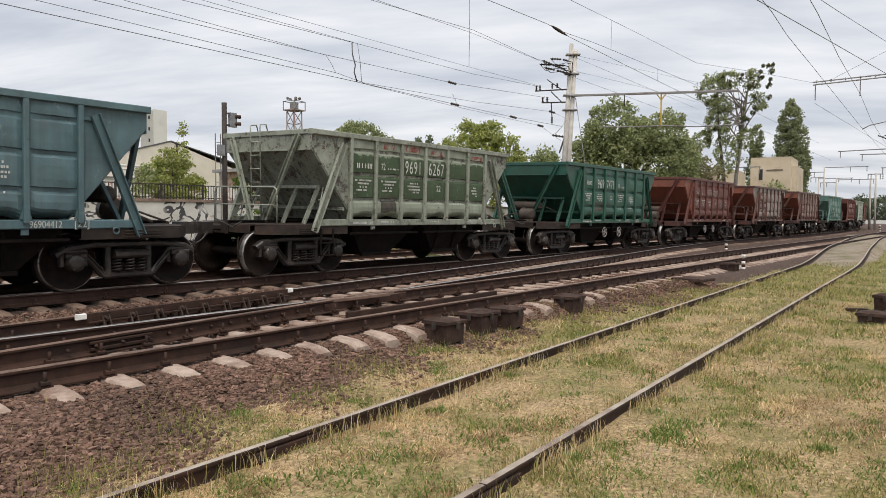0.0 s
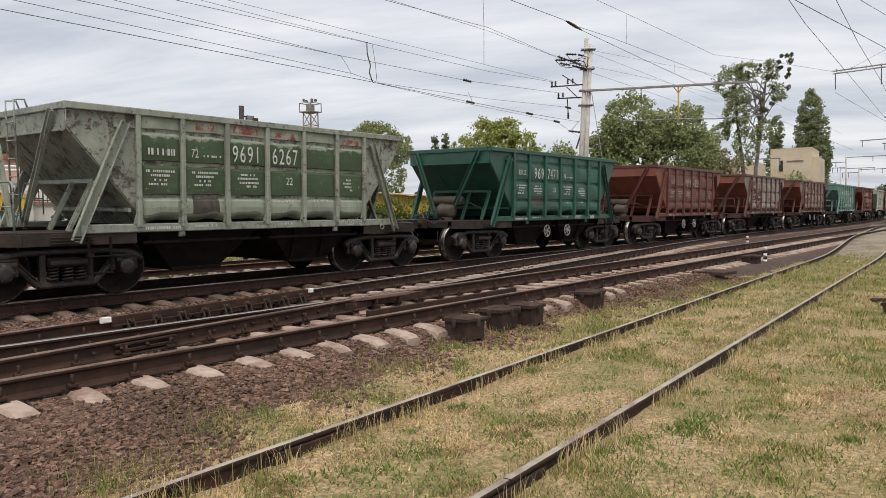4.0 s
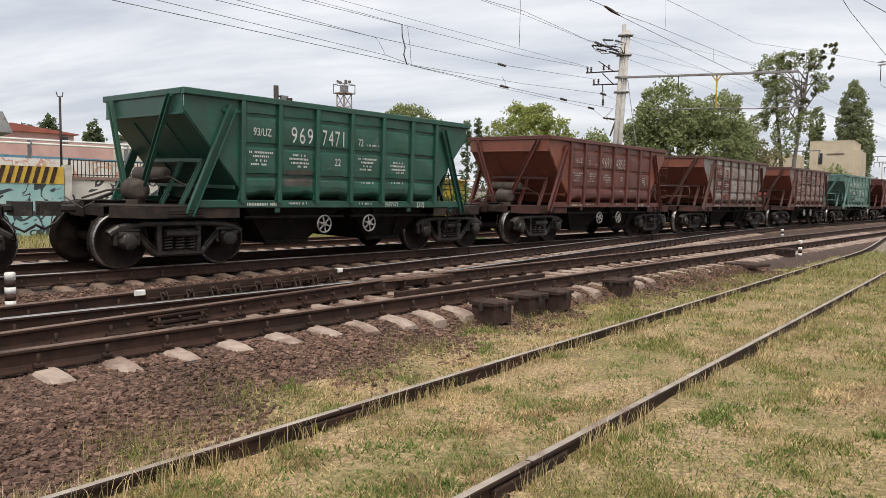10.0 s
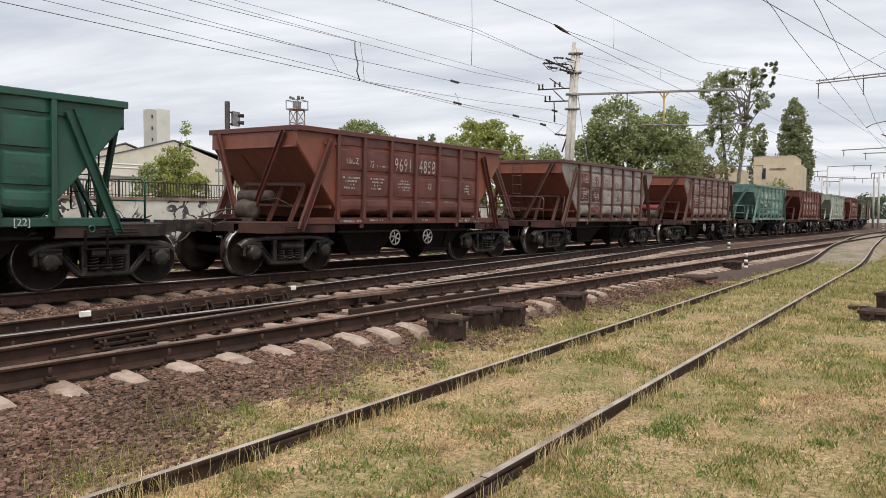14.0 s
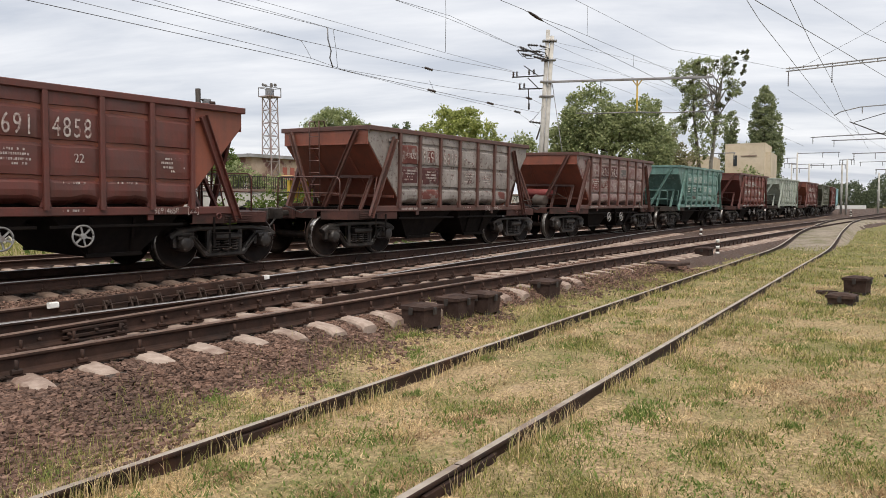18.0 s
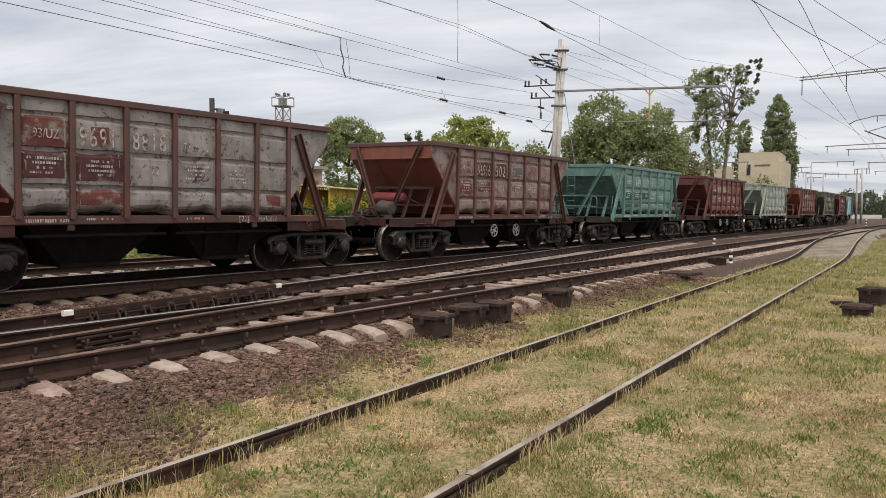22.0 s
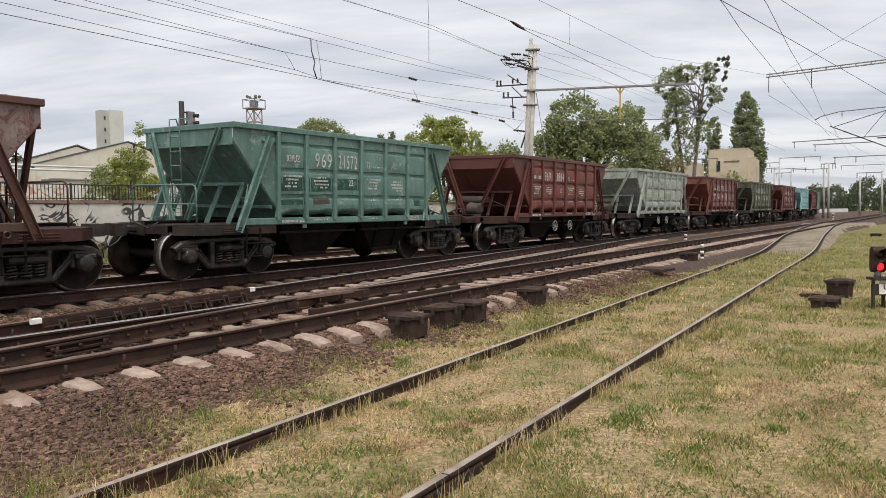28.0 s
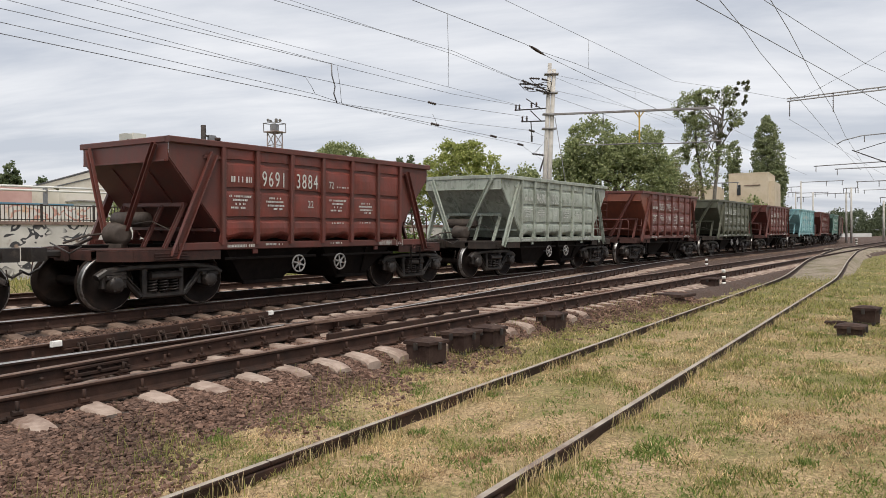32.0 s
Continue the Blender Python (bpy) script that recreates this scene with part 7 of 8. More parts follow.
L_GREEN = leafy("green_leaves", (0.145, 0.185, 0.078), (0.43, 0.46, 0.235))
L_DARK = leafy("dark_leaves", (0.075, 0.105, 0.055), (0.2, 0.235, 0.125))
L_WOOD = leafy("distant_wood_leaves", (0.05, 0.07, 0.04), (0.145, 0.165, 0.095))
L_YELLOW = leafy("yellow_green_leaves", (0.19, 0.235, 0.062), (0.46, 0.48, 0.17))
L_POPLAR = leafy("poplar_leaves", (0.14, 0.175, 0.09), (0.38, 0.41, 0.225))
L_MISTLE = leafy("mistletoe", (0.065, 0.07, 0.032), (0.17, 0.175, 0.085))
L_OLIVE = leafy("olive_brown_leaves", (0.14, 0.145, 0.066), (0.29, 0.265, 0.14))
L_WEED = leafy("weed_leaves", (0.075, 0.125, 0.025), (0.175, 0.215, 0.060))
M_BARK = surf("grey_brown_bark", (0.085, 0.070, 0.058), (0.15, 0.125, 0.105), 6, 0.95, 0, (0.05, 0.042, 0.036), 2, bs=0.8, bscale=18, bdist=0.03)
M_BARKPALE = surf("pale_grey_bark", (0.16, 0.145, 0.125), (0.27, 0.25, 0.22), 6, 0.95, 0, (0.09, 0.08, 0.07), 2, bs=0.8, bscale=18, bdist=0.03)


def leaf_mesh(name, centres, spread, per, size, mat, seed, squash=0.8, flat=0.0):
    """Leaves as small bent quads scattered in clumps round the given centres."""
    r = np.random.RandomState(seed)
    c = np.repeat(np.asarray(centres, float), per, 0); n = len(c)
    d = r.normal(size=(n, 3)); d /= np.linalg.norm(d, axis=1)[:, None]
    c = c + d * (np.asarray(spread) * r.uniform(0.15, 1.0, n) ** 0.6)[:, None] * np.array([1, 1, squash])
    u = r.normal(size=(n, 3)); u[:, 2] *= 1 - flat; u /= np.linalg.norm(u, axis=1)[:, None]
    w = np.cross(u, r.normal(size=(n, 3))); w /= np.linalg.norm(w, axis=1)[:, None]
    sz = (size * r.uniform(0.55, 1.25, n))[:, None]
    nrm = np.cross(u, w)
    V = np.stack([c - u * sz * 0.5, c + w * sz * 0.33 + nrm * sz * 0.08, c + u * sz * 0.5, c - w * sz * 0.33 + nrm * sz * 0.08], 1).reshape(-1, 3)
    F = np.arange(n * 4).reshape(n, 4)
    return bulk(name, V, F, mat)


def tree(label, x, y, blobs, trunk_h, trunk_r, mat, seed, clumps=90, per=28, size=0.26, spread=0.55, z0=0.0, limbs=9, lean=(0, 0), bark=None, name="tree", hollow=0.55):
    """A tapered trunk, limbs that reach into the crown's lobes, and a crown of leaf clumps with gaps. blobs: (dx, dy, z, rx, ry, rz)."""
    r = random.Random(seed)
    t = thing(name, label, "tree" if name == "tree" else "bush", pose(x, y, z0))
    k = Kit()
    top = Vector((lean[0], lean[1], trunk_h))
    pts = [Vector((0, 0, -0.2)), Vector((lean[0] * 0.3 + r.uniform(-.1, .1), lean[1] * 0.3 + r.uniform(-.1, .1), trunk_h * 0.4)), Vector((lean[0] * 0.7, lean[1] * 0.7, trunk_h * 0.75)), top]
    k.tube(pts, [trunk_r, trunk_r * 0.8, trunk_r * 0.55, trunk_r * 0.25], 8)
    for i in range(limbs):
        bl = blobs[i % len(blobs)]
        f = r.uniform(0.35, 0.95); a = pts[1].lerp(top, f)
        e = Vector((bl[0] + r.uniform(-.7, .7) * bl[3], bl[1] + r.uniform(-.7, .7) * bl[4], bl[2] + r.uniform(-.4, .75) * bl[5]))
        m_ = a.lerp(e, 0.5) + Vector((r.uniform(-.3, .3), r.uniform(-.3, .3), r.uniform(0, .5)))
        k.tube([a, m_, e], [trunk_r * 0.38, trunk_r * 0.2, trunk_r * 0.06], 5)
        for _ in range(3):
            g = m_.lerp(e, r.uniform(0.2, 0.9))
            k.tube([g, g + Vector((r.uniform(-1, 1), r.uniform(-1, 1), r.uniform(-.2, 1))) * 0.35 * bl[3]], [trunk_r * 0.09, trunk_r * 0.03], 4)
    part("trunk", k, bark or M_BARK, t)
    cs, sp = [], []
    for bl in blobs:
        n = max(6, int(clumps * (bl[3] * bl[4] * bl[5]) ** 0.5))
        for _ in range(n):
            while True:
                v = Vector((r.uniform(-1, 1), r.uniform(-1, 1), r.uniform(-1, 1)))
                if 0.02 < v.length <= 1: break
            v = v.normalized() * (hollow + (1 - hollow) * r.random() ** 0.8)
            cs.append((bl[0] + v.x * bl[3], bl[1] + v.y * bl[4], bl[2] + v.z * bl[5])); sp.append(spread * r.uniform(0.5, 1.3))
    sp = np.repeat(np.array(sp), per)
    part("crown", leaf_mesh("crown", cs, sp, per, size, mat, seed), None, t)
    return t


tree("broad green tree with a dense two-humped crown", 59.5, 17.6, [(0, 1.7, 8.7, 2.2, 2.5, 2.7), (0.3, -2.2, 8.1, 2.0, 2.0, 2.0), (0.2, 4.0, 6.8, 1.7, 1.5, 1.9), (0, 0, 5.6, 2.6, 4.5, 2.5), (0.3, -3.4, 6.0, 1.8, 1.6, 2.2), (-0.5, 2.9, 7.6, 1.6, 1.6, 1.9), (-0.4, -0.3, 7.6, 1.8, 1.6, 1.8)], 8, 0.28, L_GREEN, 11, 52, 30, 0.25, 0.52, hollow=0.66)
mt = tree("tall sparse tree hung with dark mistletoe balls", 74, 12.6, [(0, 2.0, 13.8, 1.4, 1.4, 1.6), (0, 0.5, 14.6, 1.0, 1.0, 0.9), (0, 1.4, 10.8, 1.3, 1.3, 1.4), (0, 2.8, 9.2, 1.0, 1.0, 1.1), (0, -1.6, 14.2, 0.7, 0.7, 1.4), (0, -2.3, 12.3, 0.7, 0.7, 0.8), (0, 0.5, 7.7, 1.3, 1.3, 1.9), (0, -1.1, 9.0, 0.8, 0.8, 1.0), (0, 1.2, 12.3, 1.2, 1.1, 0.9)], 13.5, 0.22, L_GREEN, 12, 61, 18, 0.20, 0.36, limbs=30, lean=(0, -1.2), bark=M_BARKPALE)
part("stem", Kit().tube([(0, 0.2, 0), (0, 0.9, 6.5), (0, 1.3, 10.0), (0, 1.5, 13.6)], [0.22, 0.17, 0.11, 0.04], 8), M_BARK, mt)
r_ = random.Random(77)
for i in range(38):
    right = r_.random() < 0.68
    p = (74 - r_.uniform(0, 1.0), 12.6 + (r_.uniform(-3.5, -0.7) if right else r_.uniform(-0.6, 3.2)), r_.uniform(10.6, 15.7) if right else r_.uniform(8.6, 15.2))
    rr = r_.uniform(0.16, 0.36)
    part("mistletoe_ball", leaf_mesh("mistletoe_ball", [(p[0] - 74, p[1] - 12.6, p[2])], np.full(80, rr), 80, 0.18, L_MISTLE, 200 + i, 1.0), None, mt)
tree("slender green poplar with a dense pointed crown", 109.4, 11.1, [(0, 0, 5.0, 1.9, 2.1, 3.6), (0, 0, 8.6, 2.1, 2.35, 3.6), (0, 0.1, 11.8, 1.8, 2.1, 3.0), (0, 0.2, 14.4, 1.3, 1.45, 2.4), (0, -0.9, 8.2, 1.1, 1.2, 3.2), (0, 1.0, 7.6, 1.1, 1.2, 3.2), (0, 0.2, 16.4, 0.45, 0.5, 1.1)], 15, 0.25, L_POPLAR, 13, 62, 30, 0.27, 0.45, limbs=10, hollow=0.75)
tree("smaller poplar beside a tall one", 112.0, 16.0, [(0, 0, 8.0, 1.2, 1.3, 4.0), (0, 0, 12.0, 0.8, 0.9, 2.8)], 13, 0.2, L_POPLAR, 14, 52, 22, 0.34, 0.45, limbs=10, hollow=0.7)
tree("yellow-green tree with upright ragged shoots", 52.8, 28.3, [(0, 0, 6.6, 2.2, 2.6, 2.3), (0, 2.5, 6.6, 1.6, 1.5, 1.7), (0, -2.4, 6.6, 1.6, 1.5, 1.7), (0, 0.8, 8.3, 1.3, 1.3, 1.2), (0, -1.0, 8.1, 1.2, 1.2, 1.2), (0, 3.4, 5.4, 1.0, 1.2, 1.4), (0, 0, 4.0, 2.0, 3.4, 1.8)], 7, 0.2, L_YELLOW, 15, 50, 28, 0.22, 0.42)
tree("round dark green tree behind the wall", 71.4, 54.7, [(0, 0, 10.5, 3.2, 3.0, 2.7), (-0.8, 2.5, 9.9, 2.0, 1.9, 1.9), (0.8, -2.4, 9.6, 2.1, 2.0, 2.0), (0, 0, 7.0, 3.2, 3.8, 2.8), (0, 1.0, 11.6, 1.6, 1.6, 1.5)], 9, 0.3, L_GREEN, 16, 44, 28, 0.28, 0.55, hollow=0.7)
for i, (x, y, h) in enumerate(((92.4, 59.8, 14.0), (93.2, 58.3, 14.4))):
    tree("small distant pointed tree", x, y, [(0, 0, h * 0.6, 0.8, 0.8, h * 0.28), (0, 0, h * 0.82, 0.5, 0.5, h * 0.17)], h * 0.9, 0.15, L_DARK, 20 + i, 30, 16, 0.4, 0.45, limbs=6)
tree("low green trees along the far side of the tracks", 73.5, 31.5, [(0, 2.5, 6.2, 2.0, 2.6, 2.3), (0, -0.5, 6.4, 1.8, 2.2, 2.2), (0, -3.2, 5.8, 1.6, 2.0, 2.2), (0, 0, 8.0, 1.0, 1.2, 1.1)], 6, 0.2, L_GREEN, 23, 30, 22, 0.32, 0.6)
tree("olive-brown willow with bare pale twigs", 68.4, 15.2, [(0, 0, 5.6, 1.8, 2.0, 2.6), (0, 1.3, 4.6, 1.4, 1.5, 2.0), (0, -1.5, 4.9, 1.4, 1.4, 2.0)], 6.5, 0.2, L_OLIVE, 24, 30, 20, 0.26, 0.55, limbs=20)
tree("leafy shrub hiding the foot of the beige building", 88.0, 10.6, [(0, 0, 3.6, 1.4, 2.2, 1.9), (0, 1.6, 3.0, 1.2, 1.4, 1.6)], 3, 0.12, L_GREEN, 25, 30, 20, 0.32, 0.5)
p = sl(24.1, 38, 2.3)
tree("young leafy tree with feathery foliage behind the fence", p.x, p.y, [(0, 0, 1.2, 1.6, 1.2, 1.3), (1.0, 0.2, 1.6, 1.0, 0.9, 1.0), (-1.2, 0, 1.4, 0.8, 0.8, 1.0), (-0.2, 0, 2.5, 0.7, 0.5, 0.7), (1.6, 0, 0.8, 0.8, 0.8, 1.0), (0.75, 0, 2.6, 0.45, 0.35, 0.8), (0.85, 0, 4.0, 0.14, 0.14, 0.7), (0.6, 0, 0.1, 1.4, 0.8, 0.7), (-0.9, 0, 2.3, 0.3, 0.3, 0.5)], 3.4, 0.035, L_YELLOW, 26, 75, 22, 0.16, 0.30, limbs=16, z0=2.3)
p = sl(29.6, 38, 2.3)
tree("bright green young tree behind the fence", p.x, p.y, [(0, 0, 1.2, 1.1, 1.0, 1.1), (0.2, 0, 2.1, 0.7, 0.7, 0.8), (-0.5, 0, 1.5, 0.7, 0.7, 0.8)], 2.4, 0.06, L_WEED, 29, 46, 22, 0.2, 0.32, limbs=10, z0=2.3)
p = sl(21.5, 37, 2.3)
tree("small ragged shrub behind the fence", p.x, p.y, [(0, 0, 0.9, 0.7, 0.7, 0.9), (0.5, 0, 1.5, 0.4, 0.4, 0.6)], 1.4, 0.04, L_GREEN, 27, 46, 20, 0.18, 0.3, limbs=6, name="bush", z0=2.3)
p = sl(28.0, 34.6, 2.3)
tree("mass of leafy creeper hanging over the fence", p.x, p.y, [(-1.0, 0, 0.9, 1.1, 0.8, 1.2), (0.6, 0, 0.8, 1.3, 0.8, 1.2), (2.0, 0.2, 0.6, 1.0, 0.7, 1.0), (-0.3, 0, 1.8, 0.9, 0.7, 0.7), (3.4, 0.4, 0.8, 1.2, 0.8, 1.1)], 1.2, 0.06, L_GREEN, 28, 40, 24, 0.18, 0.35, limbs=6, name="bush", z0=1.6)
for i, (s, la, h) in enumerate(((18, 31.6, 0.5), (22.5, 31.2, 0.8), (24.5, 31.4, 0.9), (23.5, 30.6, 1.7), (25, 30.3, 2.2), (26.6, 30.0, 2.3), (27.0, 28.4, 2.3), (27.6, 27.2, 2.4), (28.2, 27.5, 2.5), (29.4, 27.5, 2.6), (30.8, 27.4, 2.5), (32.4, 27.3, 2.5), (34.2, 27.2, 2.4), (35.5, 29.6, 1.4), (38, 29, 1.6), (41, 30, 1.5), (45, 29, 1.8), (50, 28, 1.6), (56, 27, 1.9), (14.5, 23.0, 0.35), (11.0, 21.5, 0.3), (9.6, 15.6, 0.16), (19.8, 15.6, 0.2))):
    p = sl(s, la, 0)
    tree("clump of wild green weeds below the wall", p.x, p.y, [(0, 0, h * 0.5, 1.2, 0.8, h * 0.6), (0.9, 0.2, h * 0.4, 0.9, 0.7, h * 0.5)], h * 0.7, 0.03, L_WEED, 40 + i, 46, 16, 0.17, 0.3, limbs=4, name="bush", hollow=0.2)
for i, (x, y, h) in enumerate(((68.8, 133.3, 16.8), (65.5, 135.0, 15.0), (75.1, 129.8, 15.7), (77.2, 128.8, 11.2), (79.6, 127.4, 13.2))):
    tree("distant dark green poplar behind the houses", x, y, [(0, 0, h * 0.62, 1.9, 1.9, h * 0.30), (0, 0, h * 0.8, 1.3, 1.3, h * 0.18)], h * 0.8, 0.3, L_DARK, 60 + i, 18, 18, 0.7, 0.8, limbs=5)
# woods at the end of the view
r_ = random.Random(9)
cs, sp = [], []
for i in range(1700):
    y = r_.uniform(-75, 30); x = 262 + r_.uniform(-14, 30)
    h = 7.0 + 1.5 * math.sin(y * 0.37) + 1.1 * math.sin(y * 0.91 + 1) + (3.0 if -9 < y < -3 or -22 < y < -14 else 0)
    cs.append((x, y, r_.uniform(0.5, max(h, 2)))); sp.append(1.5)
wood = new("distant_woods", leaf_mesh("distant_woods", cs, np.repeat(np.array(sp), 30), 30, 0.7, L_WOOD, 90)); tagged(wood, "distant dark green woods along the horizon", "woods", kind="stuff")
cs = []
for i in range(900):
    a = r_.uniform(0.5, 2.6)
    d = r_.uniform(150, 330)
    cs.append((d * math.cos(a), d * math.sin(a), r_.uniform(1, 8.5)))
wood = new("distant_woods", leaf_mesh("distant_woods", cs, np.full(900 * 18, 2.0), 18, 1.3, L_WOOD, 91)); tagged(wood, "distant trees behind the houses", "woods", kind="stuff")
cs = [(r_.uniform(118, 200), r_.uniform(-22, -8), r_.uniform(0.2, 2.0)) for i in range(160)]
wood = new("hedge", leaf_mesh("hedge", cs, np.full(160 * 20, 0.8), 20, 0.5, L_WEED, 92)); tagged(wood, "bright green hedge far along the tracks", "hedge", kind="stuff")


# ---------- crushed stones ----------
def stones():
    r = np.random.RandomState(4)
    iv = np.array([(x_, y_, z_) for x_ in (-1, 1) for y_ in (-1, 1) for z_ in (-1, 1)]) * 0.72
    fc = np.array([(0, 1, 3), (0, 3, 2), (4, 6, 7), (4, 7, 5), (0, 4, 5), (0, 5, 1), (2, 3, 7), (2, 7, 6), (0, 2, 6), (0, 6, 4), (1, 5, 7), (1, 7, 3)])
    n = 165000
    x = 1.2 + 17.5 * r.uniform(0, 1, n) ** 1.6
    e = bed_edge(x)
    d = np.where(r.uniform(0, 1, n) < 0.74, r.uniform(-0.75, 2.2, n), r.uniform(1.0, 7.6, n))
    y = e + d
    keep = (d > 0.02) | (r.uniform(0, 1, n) < 0.55 * np.exp(np.minimum(d, 0) / 0.28))
    # leave the sleeper tops and the rails free
    ya = 6.33 - 0.1 * x
    xk = x + (y - ya + 0.52) * math.tan(AH)
    ph_ = np.abs((xk + 2.0 + 0.2725) % 0.545 - 0.2725)
    on_sl = (y > ya - 0.56) & (y < 9.1 + 0.033 * x) & (ph_ < 0.135)
    rails = np.minimum.reduce([np.abs(y - ya), np.abs(y - (7.93 - 0.1 * x)), np.abs(y - (6.7 + 0.033 * x)), np.abs(y - (8.3 + 0.033 * x)), np.abs(y - (12.22 - 0.1127 * x)) - 0.5])
    keep &= ~on_sl & (rails > 0.11)
    x, y, d = x[keep], y[keep], d[keep]; n = len(x)
    s = r.uniform(0.013, 0.027, n) * np.interp(x, [4, 12], [1, 1.5])
    z = bed_z(x, y) - 0.004 + r.uniform(-0.008, 0.022, n)
    V = iv[None] * np.array([1.15, 0.85, 0.55]) * (s[:, None, None] * r.uniform(0.65, 1.4, (n, 1, 3))) * r.uniform(0.62, 1.25, (n, 8, 1))
    a = r.uniform(0, 6.28, n); b = r.normal(0, 0.55, n)
    ca, sa, cb, sb = np.cos(a), np.sin(a), np.cos(b), np.sin(b)
    X, Y, Z = V[..., 0], V[..., 1], V[..., 2]
    Y, Z = Y * cb[:, None] - Z * sb[:, None], Y * sb[:, None] + Z * cb[:, None]
    X, Y = X * ca[:, None] - Y * sa[:, None], X * sa[:, None] + Y * ca[:, None]
    V = np.stack([X + x[:, None], Y + y[:, None], Z + z[:, None]], -1).reshape(-1, 3)
    F = (fc[None] + (np.arange(n) * 8)[:, None, None]).reshape(-1, 3)
    ob = new("crushed_stones", bulk("crushed_stones", V, F, M_STONE)); tagged(ob, "loose brown crushed stones of the ballast", "ballast stones", kind="stuff")


stones()


# ---------- grass ----------
def lattice(x, y, size, seed):
    """Smooth random field, 0 to 1, with spots of the given size."""
    g = np.random.RandomState(seed).uniform(0, 1, (256, 256))
    u, v = x / size + 1000, y / size + 1000
    i, j = np.floor(u).astype(int), np.floor(v).astype(int)
    a, b = smooth01(u - i), smooth01(v - j)
    i0, j0, i1, j1 = i % 256, j % 256, (i + 1) % 256, (j + 1) % 256
    return (g[i0, j0] * (1 - a) + g[i1, j0] * a) * (1 - b) + (g[i0, j1] * (1 - a) + g[i1, j1] * a) * b


def patch(x, y):
    """Where the turf is green (1) or dry (0)."""
    v = 0.9 * lattice(x, y, 1.7, 1) + 0.9 * lattice(x, y, 0.55, 2) + 0.7 * lattice(x, y, 0.2, 3) - 1.25
    mid = y - (2.94 - 0.05 * x)
    near_rail = np.exp(-((mid - 0.75) / 0.25) ** 2) * 0.10 + np.exp(-((mid + 1.15) / 0.35) ** 2) * 0.24
    strip = np.exp(-((y - (4.3 - 0.07 * x)) / 0.35) ** 2) * 0.18
    return 1 / (1 + np.exp(-14 * (v - 0.25 + near_rail + strip + np.clip((x - 5) / 34, 0, 0.42) - 0.07 * np.clip((7.5 - x) / 4, 0, 1))))


def blades(name, label, mat, x, y, h, w, lean, seed, z=None):
    r = np.random.RandomState(seed); n = len(x)
    a = r.uniform(0, 6.283, n); t = r.uniform(0, 6.283, n)
    z = (lumps(x, y) - 0.003 if z is None else z)
    B = np.stack([x, y, z], -1)
    side = np.stack([np.cos(a), np.sin(a), np.zeros(n)], -1) * (w / 2)[:, None]
    ln = np.stack([np.cos(t), np.sin(t), np.zeros(n)], -1) * (h * lean)[:, None]
    up = np.array([0, 0, 1.0]) * (h * np.sqrt(np.clip(1 - lean ** 2, 0.02, 1)))[:, None]
    mid = B + ln * 0.38 + up * 0.62
    tip = B + ln + up * np.where(lean > 0.6, 0.78, 1.0)[:, None]
    V = np.stack([B - side, B + side, mid - side * 0.75, mid + side * 0.75, tip], 1).reshape(-1, 3)
    o = (np.arange(n) * 5)[:, None]
    F = np.concatenate([o + [0, 1, 3], o + [0, 3, 2], o + [2, 3, 4]])
    ob = new(name, bulk(name, V, F, mat)); tagged(ob, label, "grass", kind="stuff")


G_DRY = leafy("dry_straw_blades", (0.42, 0.30, 0.15), (0.95, 0.76, 0.47), 0.8)
G_TAN = leafy("withered_blades", (0.12, 0.075, 0.04), (0.56, 0.39, 0.22), 0.8)
G_GREEN = leafy("green_blades", (0.085, 0.098, 0.026), (0.46, 0.44, 0.155), 0.7)
G_LUSH = leafy("lush_green_blades", (0.09, 0.145, 0.030), (0.25, 0.315, 0.09), 0.7)


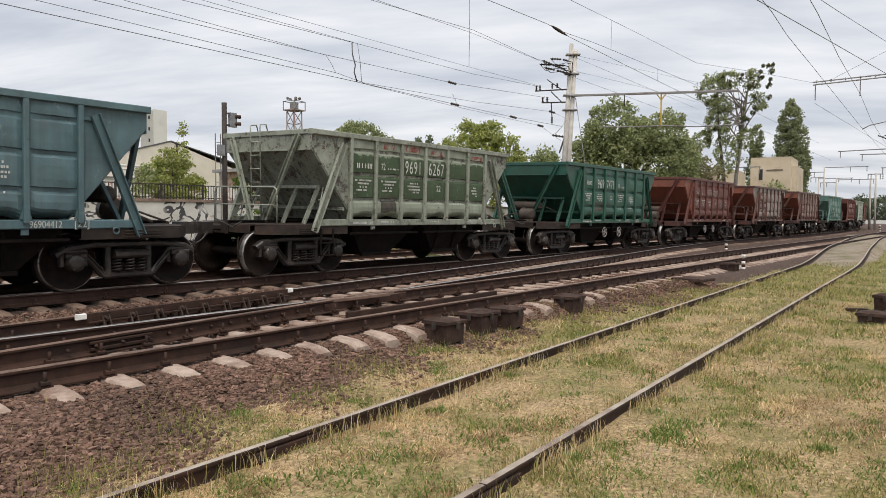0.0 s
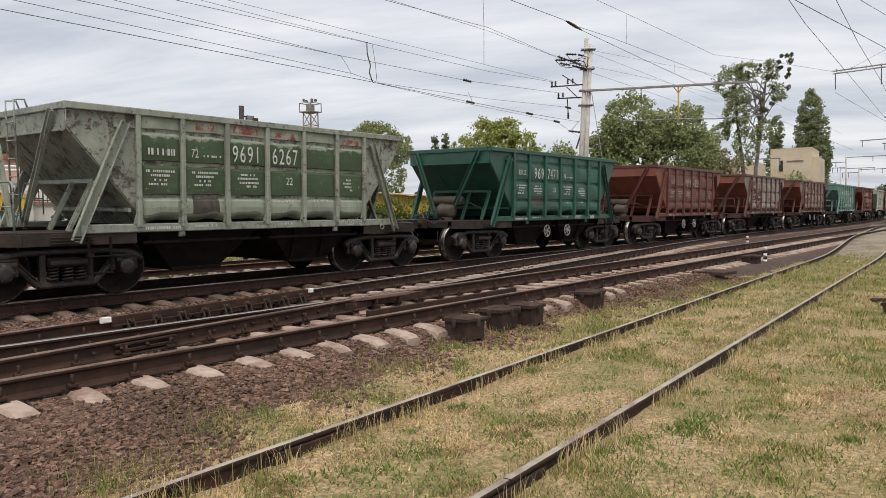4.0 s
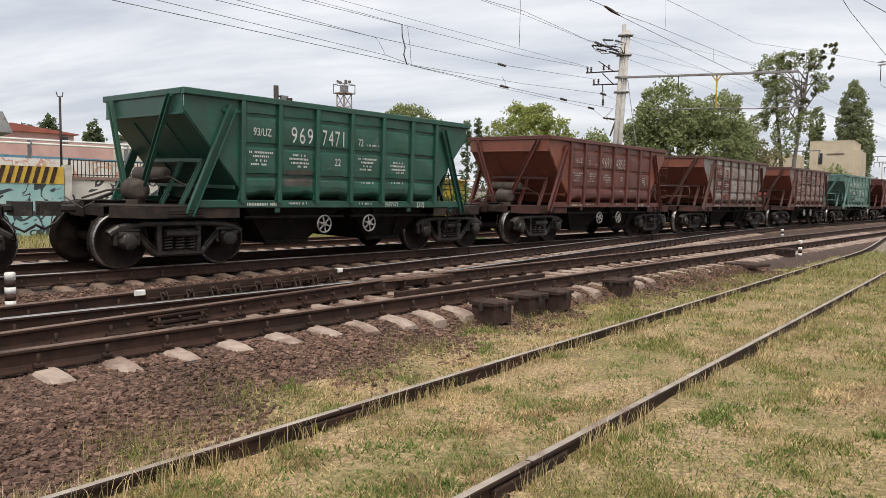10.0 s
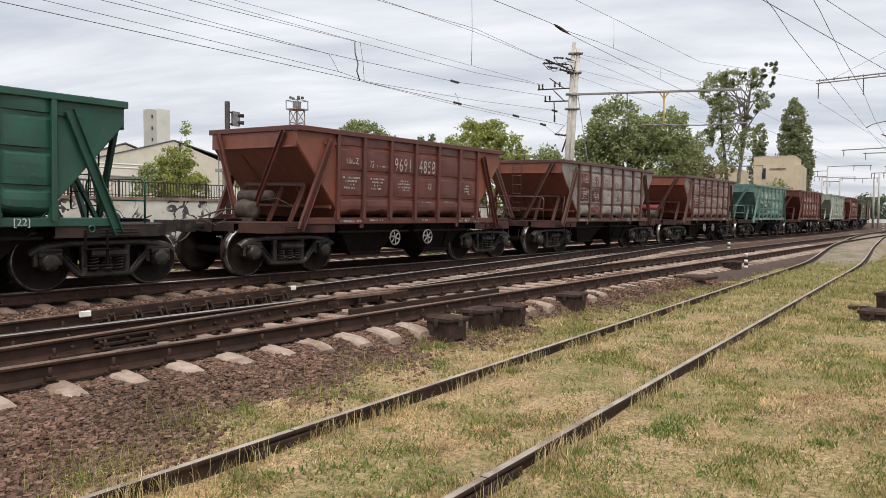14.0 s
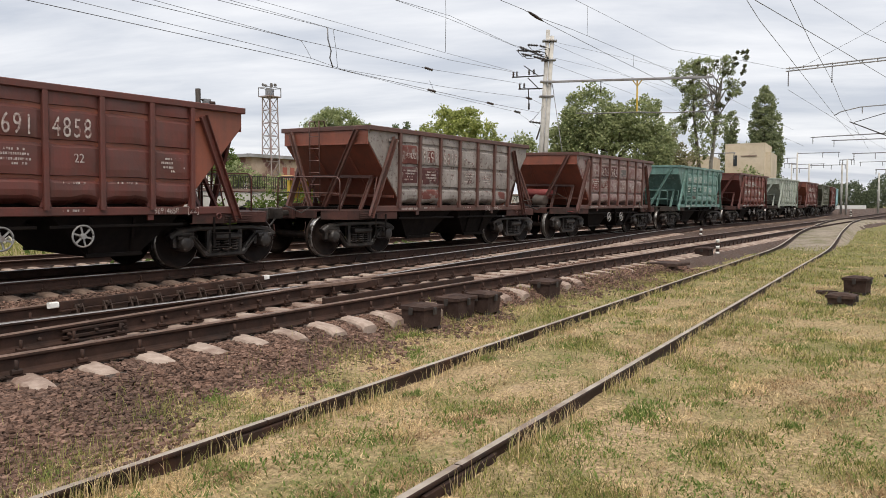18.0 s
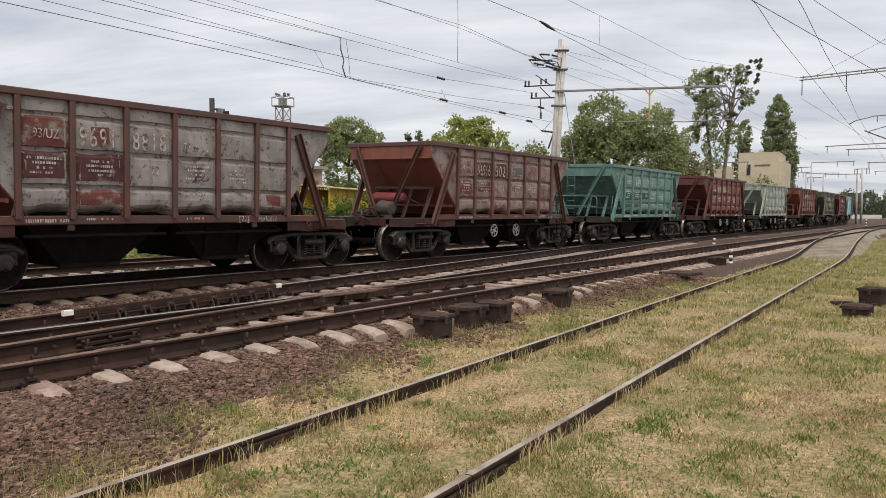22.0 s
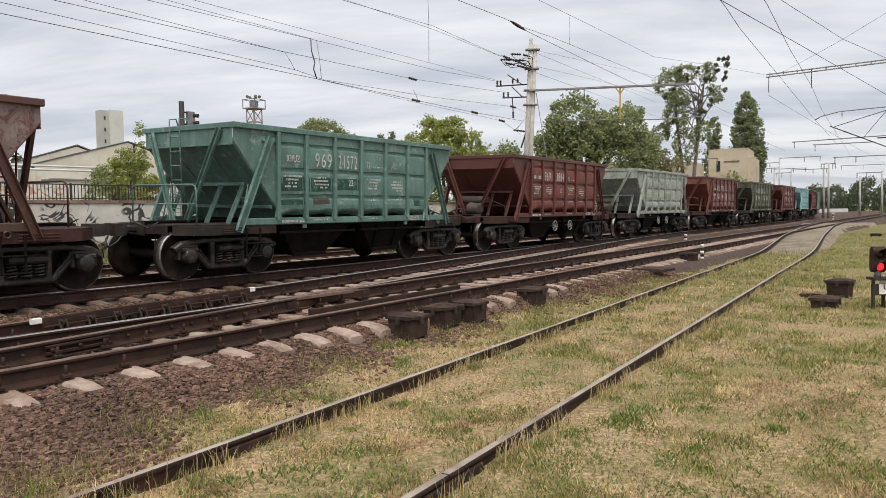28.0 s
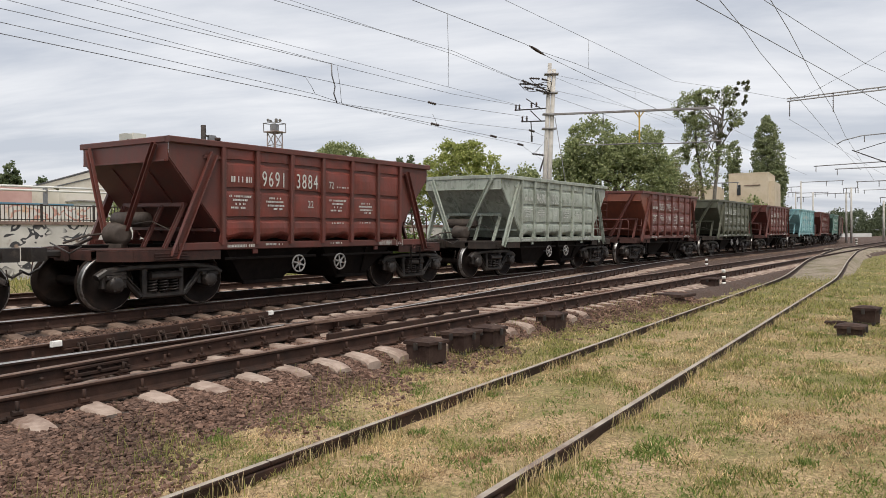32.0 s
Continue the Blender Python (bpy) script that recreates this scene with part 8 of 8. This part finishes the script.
def grass():
    r = np.random.RandomState(8)
    n = 700000
    rad = 2.2 * (60 / 2.2) ** (r.uniform(0, 1, n) ** 1.12)
    az = np.radians(r.uniform(-9, 66, n))
    x, y = rad * np.cos(az), rad * np.sin(az)
    e = bed_edge(x)
    sid = 2.94 - 0.05 * x
    ok = (y < e + 0.12) & (np.abs(np.abs(y - sid) - 0.7975) > 0.05) & (x < 52)
    # bare soil and stones between turf and bed
    ok &= (r.uniform(0, 1, n) < np.clip((e - y + 0.15) / 0.5, 0.12, 1))
    x, y, rad = x[ok], y[ok], rad[ok]
    g = patch(x, y)
    u = r.uniform(0, 1, len(x))
    grn = u < g * 0.85
    # thin turf over the bare spots
    bare = lattice(x, y, 0.9, 5) * 0.6 + lattice(x, y, 0.28, 6) * 0.6
    keep = r.uniform(0, 1, len(x)) < np.clip(1.75 - 1.9 * bare, 0.10, 1)
    x, y, rad, grn, u = x[keep], y[keep], rad[keep], grn[keep], u[keep]
    tan = ~grn & (lattice(x, y, 0.4, 7) + lattice(x, y, 0.13, 8) + r.uniform(-0.35, 0.35, len(x)) > 1.05)
    dry = ~grn & ~tan
    sc = np.clip(rad / 6, 1, 3.2) ** 0.8
    for nm, lab, mt_, m_, h0, h1, l0, l1, sd in (("dry_grass", "dry straw-coloured mown grass", G_DRY, dry, 0.028, 0.080, 0.60, 1.0, 1), ("brown_grass", "brown withered grass lying flat", G_TAN, tan, 0.028, 0.08, 0.60, 1.0, 9), ("green_grass", "short green grass growing in patches", G_GREEN, grn, 0.03, 0.085, 0.35, 0.95, 2)):
        xx, yy, ss = x[m_], y[m_], sc[m_]
        h = r.uniform(h0, h1, len(xx)) * ss ** 0.6; w = r.uniform(0.0035, 0.0075, len(xx)) * ss
        blades(nm, lab, mt_, xx, yy, h, w, r.uniform(l0, l1, len(xx)), sd)
    # taller tufts against the siding's rails and along the edge of the bed
    n = 15000
    xx = 1.3 + 22 * r.uniform(0, 1, n) ** 1.5
    side = r.choice([-1, 1], n); off = r.choice([-1, 1], n) * (0.05 + np.abs(r.normal(0, 0.06, n)))
    yy = 2.94 - 0.05 * xx + side * 0.7975 + off
    ok = (np.sin(xx * 3.1) + np.sin(xx * 7.7 + side) + r.uniform(-1.2, 1.2, n) > -0.2)
    xx, yy = xx[ok], yy[ok]
    blades("rail_grass", "tall dry grass standing along the rails", G_DRY, xx[::2], yy[::2], r.uniform(0.08, 0.21, len(xx[::2])), r.uniform(0.003, 0.006, len(xx[::2])), r.uniform(0.05, 0.6, len(xx[::2])), 3)
    blades("rail_grass", "green grass standing along the rails", G_GREEN, xx[1::2], yy[1::2], r.uniform(0.06, 0.17, len(xx[1::2])), r.uniform(0.003, 0.006, len(xx[1::2])), r.uniform(0.05, 0.6, len(xx[1::2])), 4)
    n = 9000
    xx = 1.2 + 16 * r.uniform(0, 1, n) ** 1.2
    yy = bed_edge(xx) - 0.10 + r.normal(0, 0.28, n)
    ok = np.sin(xx * 2.3) + np.sin(xx * 5.1 + 1) + r.uniform(-1, 1, n) > -0.3
    xx, yy = xx[ok], yy[ok]
    blades("edge_grass", "tall yellowing grass at the edge of the ballast", G_GREEN, xx, yy, r.uniform(0.06, 0.19, len(xx)), r.uniform(0.003, 0.006, len(xx)), r.uniform(0.1, 0.7, len(xx)), 5, lumps(xx, yy) + bed_z(xx, yy) - 0.02)
    # rosettes of broad green weeds
    xs_, ys_, hs_, ws_ = [], [], [], []
    for i in range(900):
        rr = 2.6 * 8 ** r.uniform(0, 1); a = math.radians(r.uniform(-6, 60))
        cx, cy = rr * math.cos(a), rr * math.sin(a)
        if cy > bed_edge(np.array([cx]))[0] + 0.5 or abs(abs(cy - 2.94 + 0.05 * cx) - 0.8) < 0.1:
            continue
        m_ = r.randint(30, 110); s = r.uniform(0.04, 0.12)
        xs_.append(cx + r.normal(0, s, m_)); ys_.append(cy + r.normal(0, s, m_)); hs_.append(r.uniform(0.03, 0.07, m_)); ws_.append(r.uniform(0.006, 0.016, m_))
    xx, yy = np.concatenate(xs_), np.concatenate(ys_)
    blades("weeds", "small tufts of lush green weeds", G_LUSH, xx, yy, np.concatenate(hs_), np.concatenate(ws_), r.uniform(0.45, 0.95, len(xx)), 6)
    # rough grass beyond the tracks
    n = 26000
    s = r.uniform(2, 60, n); la = r.uniform(20.6, 32.8, n)
    xx, yy = U.x * s + N.x * la, U.y * s + N.y * la
    blades("rough_grass", "rough green grass below the wall", G_GREEN, xx, yy, r.uniform(0.12, 0.4, n), r.uniform(0.012, 0.03, n), r.uniform(0.1, 0.6, n), 7, np.zeros(n) - 0.05)


grass()


# ---------- what moves ----------
def motions():
    for i, w in enumerate(wagons):
        walk(w, [(t, wagon_pose(i, t)) for t in range(33)])
    start = run_at(0)
    turn_rows = [(0.2 * k_, (run_at(min(0.2 * k_, 32.0)) - start) / 0.4785) for k_ in range(161)]
    for w, ws, ax in wheel_jobs:
        if wagons.index(w) > 11:
            continue
        walk(ws, [(t, Matrix.Translation((ax, 0, 0.4785)) @ Matrix.Rotation(a, 4, "Y")) for t, a in turn_rows])


motions()
